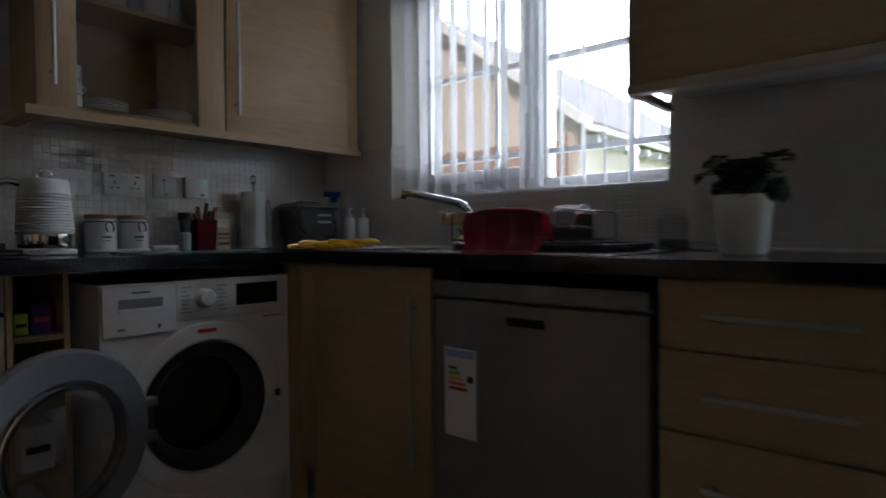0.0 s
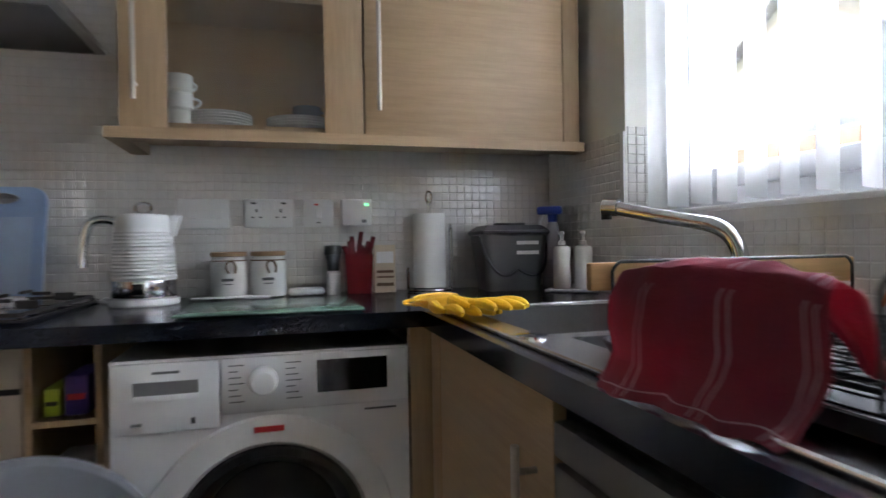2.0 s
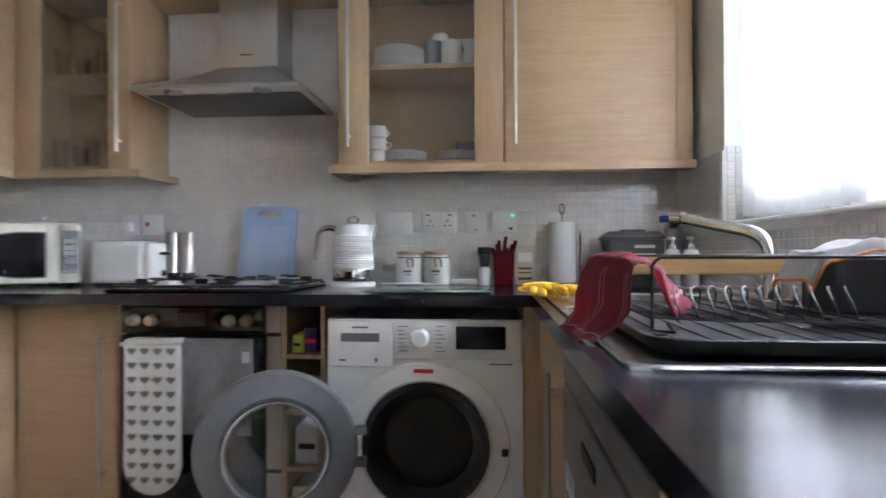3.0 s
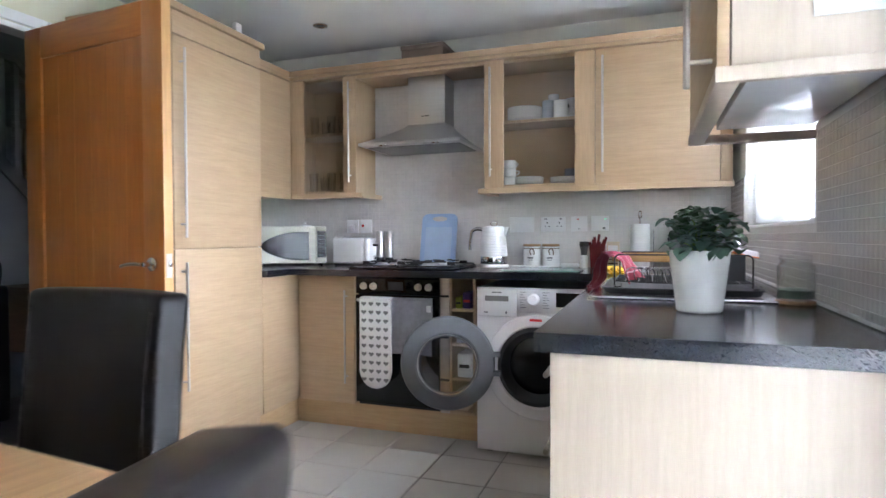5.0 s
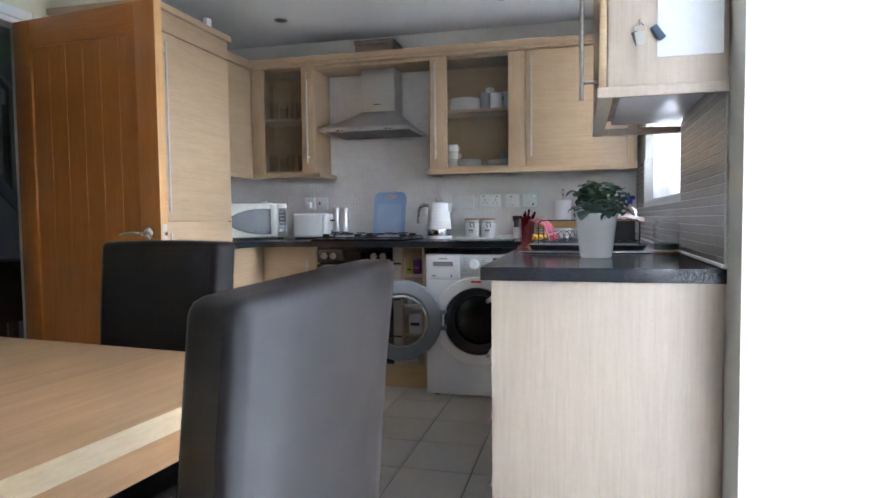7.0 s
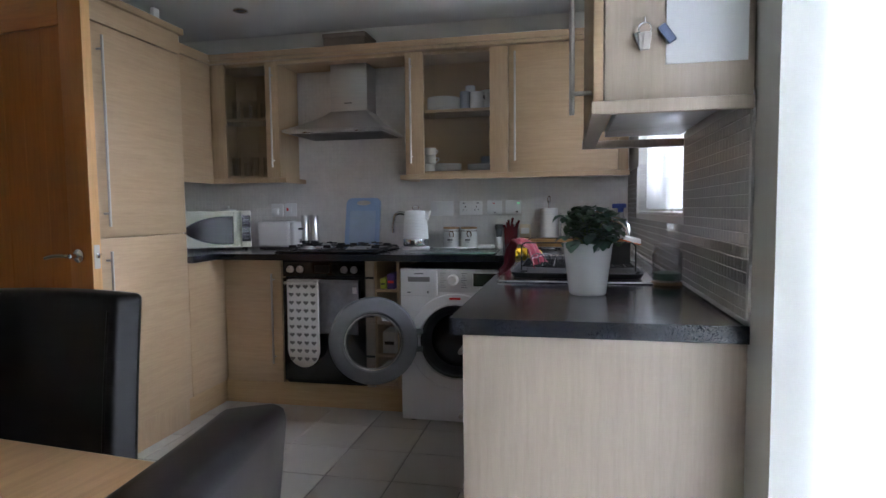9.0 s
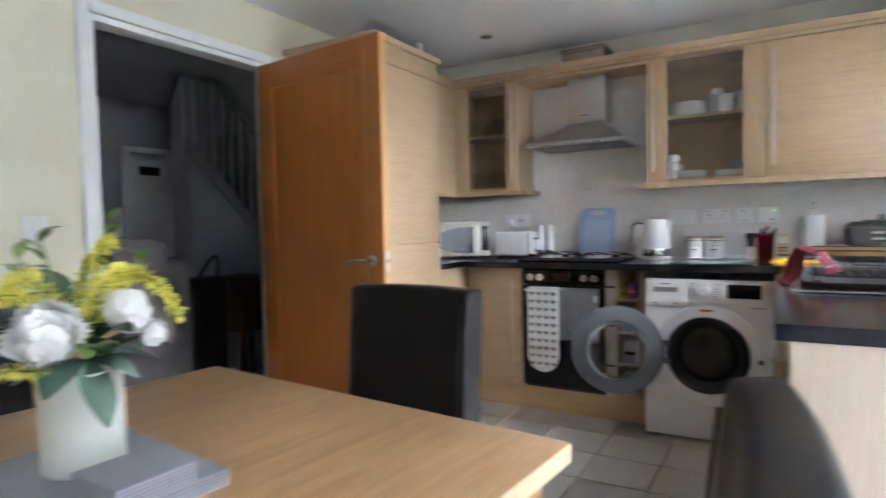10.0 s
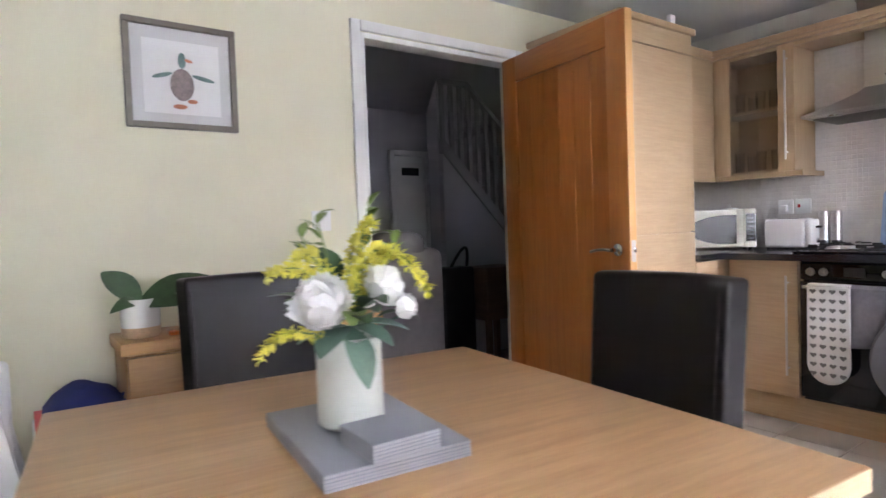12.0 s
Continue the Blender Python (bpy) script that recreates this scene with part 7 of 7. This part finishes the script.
for i in range(20):
    t = 2 * math.pi * i / 20
    pts.append((0.0012 * 16 * math.sin(t) ** 3 * 0.8, 0.00085 * (13 * math.cos(t) - 5 * math.cos(2 * t) - 2 * math.cos(3 * t) - math.cos(4 * t))))
prism(hm, pts, 0.0158, 0.0178, "y")
h0 = part("heart_print", hm, HEART, og)
h0.location = (-0.066, 0, 0.735)
for r in range(10):
    for c in range(4):
        if r == c == 0:
            continue
        z = 0.735 - 0.046 * r
        if z < 0.32 and c in (0, 3):
            continue
        h = new("heart_print", h0.data)
        h.parent, h.location = og, (-0.066 + 0.044 * c, -0.001 if 0.46 < z < 0.485 else 0, z)
gt = thing("hand_towel", "grey terry towel hung over the oven handle", "towel", -0.385, 0.0, 0)


def gt_fn(u, v):
    z = 0.772 - 0.31 * v if v > 0.04 else 0.772
    return (-0.125 + 0.25 * u, 0.034 + 0.008 * math.sin(u * 11 + 2 * v) * min(1, 3 * v) - (0.0 if v > 0.04 else -0.02), z + 0.012 * math.sin(u * 3) * v)


part("cloth", sheet(B(), gt_fn, 26, 18, 0.007), GTOWEL, gt)
part("back_fold", box(B(), -0.122, 0.122, 0.052, 0.058, 0.6, 0.765, 0.002), GTOWEL, gt)
part("hang_tag", box(B(), 0.1, 0.124, 0.022, 0.024, 0.7, 0.735), WPLAST, gt)

# paper and keys on the end of the wall cabinet
ky = thing("paper_sheet", "blank white paper sheets pinned to the cabinet side", "paper", 1.143, -1.7725, 1.441)
part("sheet", box(B(), -0.075, 0.075, -0.004, -0.002, 0.0, 0.4), PAPER, ky)
kb = thing("key_bunch", "bunch of keys with a grey-blue tag hung on a hook", "keys", 1.027, -1.7725, 1.522)
part("hook", tube(B(), [(0, 0, 0.0), (0, -0.012, 0.0), (0, -0.015, 0.01)], 0.002, 6), CHROME, kb)
part("ring", tube(B(), [(0.012 * math.cos(t), -0.012, -0.012 + 0.012 * math.sin(t)) for t in (2 * math.pi * i / 16 for i in range(17))], 0.0014, 6), CHROME, kb)
for k, (dx, m_) in enumerate(((-0.022, GPLAST), (-0.01, BAR), (0.002, BAR), (0.008, BAR))):
    bm = box(B(), -0.007, 0.007, -0.0155 - 0.002 * k, -0.014 - 0.002 * k, -0.055, -0.02, 0.0006, 1)
    bm.transform(pose(dx, 0, 0, 0, dx * 900, 0))
    part("key", bm, m_, kb)
bm = box(B(), -0.009, 0.009, -0.018, -0.011, -0.04, 0.0, 0.003)
bm.transform(pose(0.03, 0, -0.008, 0, -35, 0))
part("key_tag", bm, plain("grey_blue_plastic", (0.13, 0.17, 0.26), 0.4, var=0.1, bumps=0.05), kb, "grey-blue plastic key tag")
bt = thing("wall_hook", "blue plastic hook on the cabinet side", "hook", 1.02, -1.7725, 1.6)
part("hook", box(B(), -0.012, 0.012, -0.012, 0, -0.018, 0.012, 0.004), BLUEP, bt)

# ceiling spots and small things on the cabinet tops
for x, y in ((-0.956, 0.095), (0.437, 0.07), (-0.3, -1.5)):
    cs = thing("ceiling_spotlight", "chrome recessed ceiling spotlight, switched off", "spotlight", x, y, ZC, group="ceiling spotlights")
    part("bezel", ring_band(B(), [(0.042, -0.0005), (0.041, -0.006), (0.03, -0.008), (0.027, -0.002), (0.028, -0.0005)], 30, (0, 0, 0), "z"), CHROME, cs)
    part("bulb", lathe(B(), [(0.0265, -0.002), (0.02, -0.004), (0, -0.003)], 20), DGREY, cs)
sn = thing("sensor", "small white sensor standing on the fridge cabinet", "sensor", -1.135, -0.4, 2.1255)
part("case", box(B(), -0.012, 0.012, -0.022, 0.022, 0, 0.05, 0.004), WPLAST, sn)
dk = thing("basket", "small dark basket stored on the cabinet top", "basket", 0.78, 0.45, ZT + 0.0205)
part("body", lathe(B(), [(0.06, 0), (0.075, 0.06), (0.07, 0.065), (0.055, 0.01), (0, 0.008)], 20), BLACKM, dk)

# ---- floor tiles and mosaic, last ----
floor_ob = bpy.data.objects["floor"]
bm = box(B(), -0.15, 0.15, -0.1475, 0.1475, -0.0075, 0.0, 0.002, 1)
tile0 = part("tile", bm, FTILE, floor_ob)
tile0.location = (-0.3125, -0.54, 0)
TX, TY = 0.305, 0.30
for i in range(-5, 6):
    for j in range(-17, 4):
        x, y = -0.3125 + TX * i, -0.54 + TY * j
        if (i, j) == (0, 0) or not (XW - 0.15 < x < XE + 0.2 and YS < y < YN):
            continue
        t = new("tile", tile0.data)
        t.parent, t.location = floor_ob, (x, y, 0)
        t.rotation_euler = (random.uniform(-0.002, 0.002), random.uniform(-0.002, 0.002), 0)

P, S = 0.026, 0.0119
bm = B()
vt = [bm.verts.new((x, y, z)) for z, s in ((0.0, S), (0.0024, S), (0.0034, S - 0.0012)) for x, y in ((-s, -s), (s, -s), (s, s), (-s, s))]
for k in (0, 4):
    for i in range(4):
        j = (i + 1) % 4
        bm.faces.new((vt[k + i], vt[k + j], vt[k + 4 + j], vt[k + 4 + i]))
bm.faces.new(vt[8:12])
wn_ob, we_ob = bpy.data.objects["wall_north"], bpy.data.objects["wall_east"]
mt0 = part("mosaic_tile", bm, MTILE, wn_ob)
gn = box(B(), XW + 0.001, XE - 0.001, YN - 0.0056, YN - 0.0005, WZ + 0.001, 1.366)
box(gn, -0.85, -0.046, YN - 0.0056, YN - 0.0005, 1.3665, 2.055)
structure("trim", gn, GROUT_M, "pale grout bed of the mosaic splashback", "splashback")
ge = box(B(), XE - 0.0056, XE - 0.0005, -1.772, YN - 0.004, WZ + 0.001, WZ0 - 0.001)
box(ge, XE - 0.0056, XE - 0.0005, -1.772, WY0 - 0.001, WZ0 - 0.0005, 1.385)
box(ge, XE - 0.0056, XE - 0.0005, WY1 + 0.001, YN - 0.004, WZ0 - 0.0005, 1.366)
structure("trim", ge, GROUT_E, "pale grout bed of the mosaic splashback", "splashback")
BASE_N = Matrix(((1, 0, 0, 0), (0, 0, -1, 0), (0, 1, 0, 0), (0, 0, 0, 1)))
BASE_E = Matrix(((0, 0, -1, 0), (-1, 0, 0, 0), (0, 1, 0, 0), (0, 0, 0, 1)))
BASE_R = Matrix(((1, 0, 0, 0), (0, 0, -1, 0), (0, 1, 0, 0), (0, 0, 0, 1)))
rng = random.Random(3)
field = {"n": [[], []], "e": [[], []]}
tv = [v.co.copy() for v in mt0.data.vertices]
tf = [tuple(p.vertices) for p in mt0.data.polygons]
made = 0


def lay(base, centre, which):
    global made
    loose = 0.017 if which == "n" else 0.006
    tilt = Matrix.Rotation(rng.gauss(0, loose), 4, "X") @ Matrix.Rotation(rng.gauss(0, loose), 4, "Y")
    m = Matrix.Translation(centre) @ base @ tilt
    if which == "n" and 0.2 < centre[0] < 0.74 and centre[2] < 1.345 and made < 300:
        if made == 0:
            t = mt0
        else:
            t = new("mosaic_tile", mt0.data)
            t.parent = wn_ob
        t.matrix_basis = m
        made += 1
        return
    vs_, fs_ = field[which]
    n = len(vs_)
    vs_.extend(tuple(m @ c) for c in tv)
    fs_.extend(tuple(i + n for i in f) for f in tf)


z0 = WZ + 0.002 + P / 2
for i in range(int((XE - XW) / P) + 1):
    x = XE - 0.004 - P * (i + 0.5)
    for j in range(46):
        z = z0 + P * j
        if x < XW + P / 2:
            continue
        if z < 1.355 or (-0.845 < x < -0.055 and z < 2.04):
            lay(BASE_N, (x, YN - 0.0035, z), "n")
for i in range(92):
    y = YN - 0.006 - P * (i + 0.5)
    if y < -1.765:
        break
    for j in range(19):
        z = z0 + P * j
        if z < WZ0 - P / 2 or (y < WY0 - P / 2 and z < 1.375) or (y > WY1 + P / 2 and z < 1.355):
            lay(BASE_E, (XE - 0.0035, y, z), "e")
for i in range(5):
    for j in range(9):
        lay(BASE_R, (XE + 0.018 + P * i, WY1 - 0.0005, WZ0 + 0.03 + P * j), "e")
for key, ob in (("n", wn_ob), ("e", we_ob)):
    me = bpy.data.meshes.new("mosaic_field")
    me.from_pydata(field[key][0], [], field[key][1])
    me.update()
    me.materials.append(MTILE_I)
    f = new("mosaic_field", me)
    f.parent = ob
    tagged(f, kind="stuff")
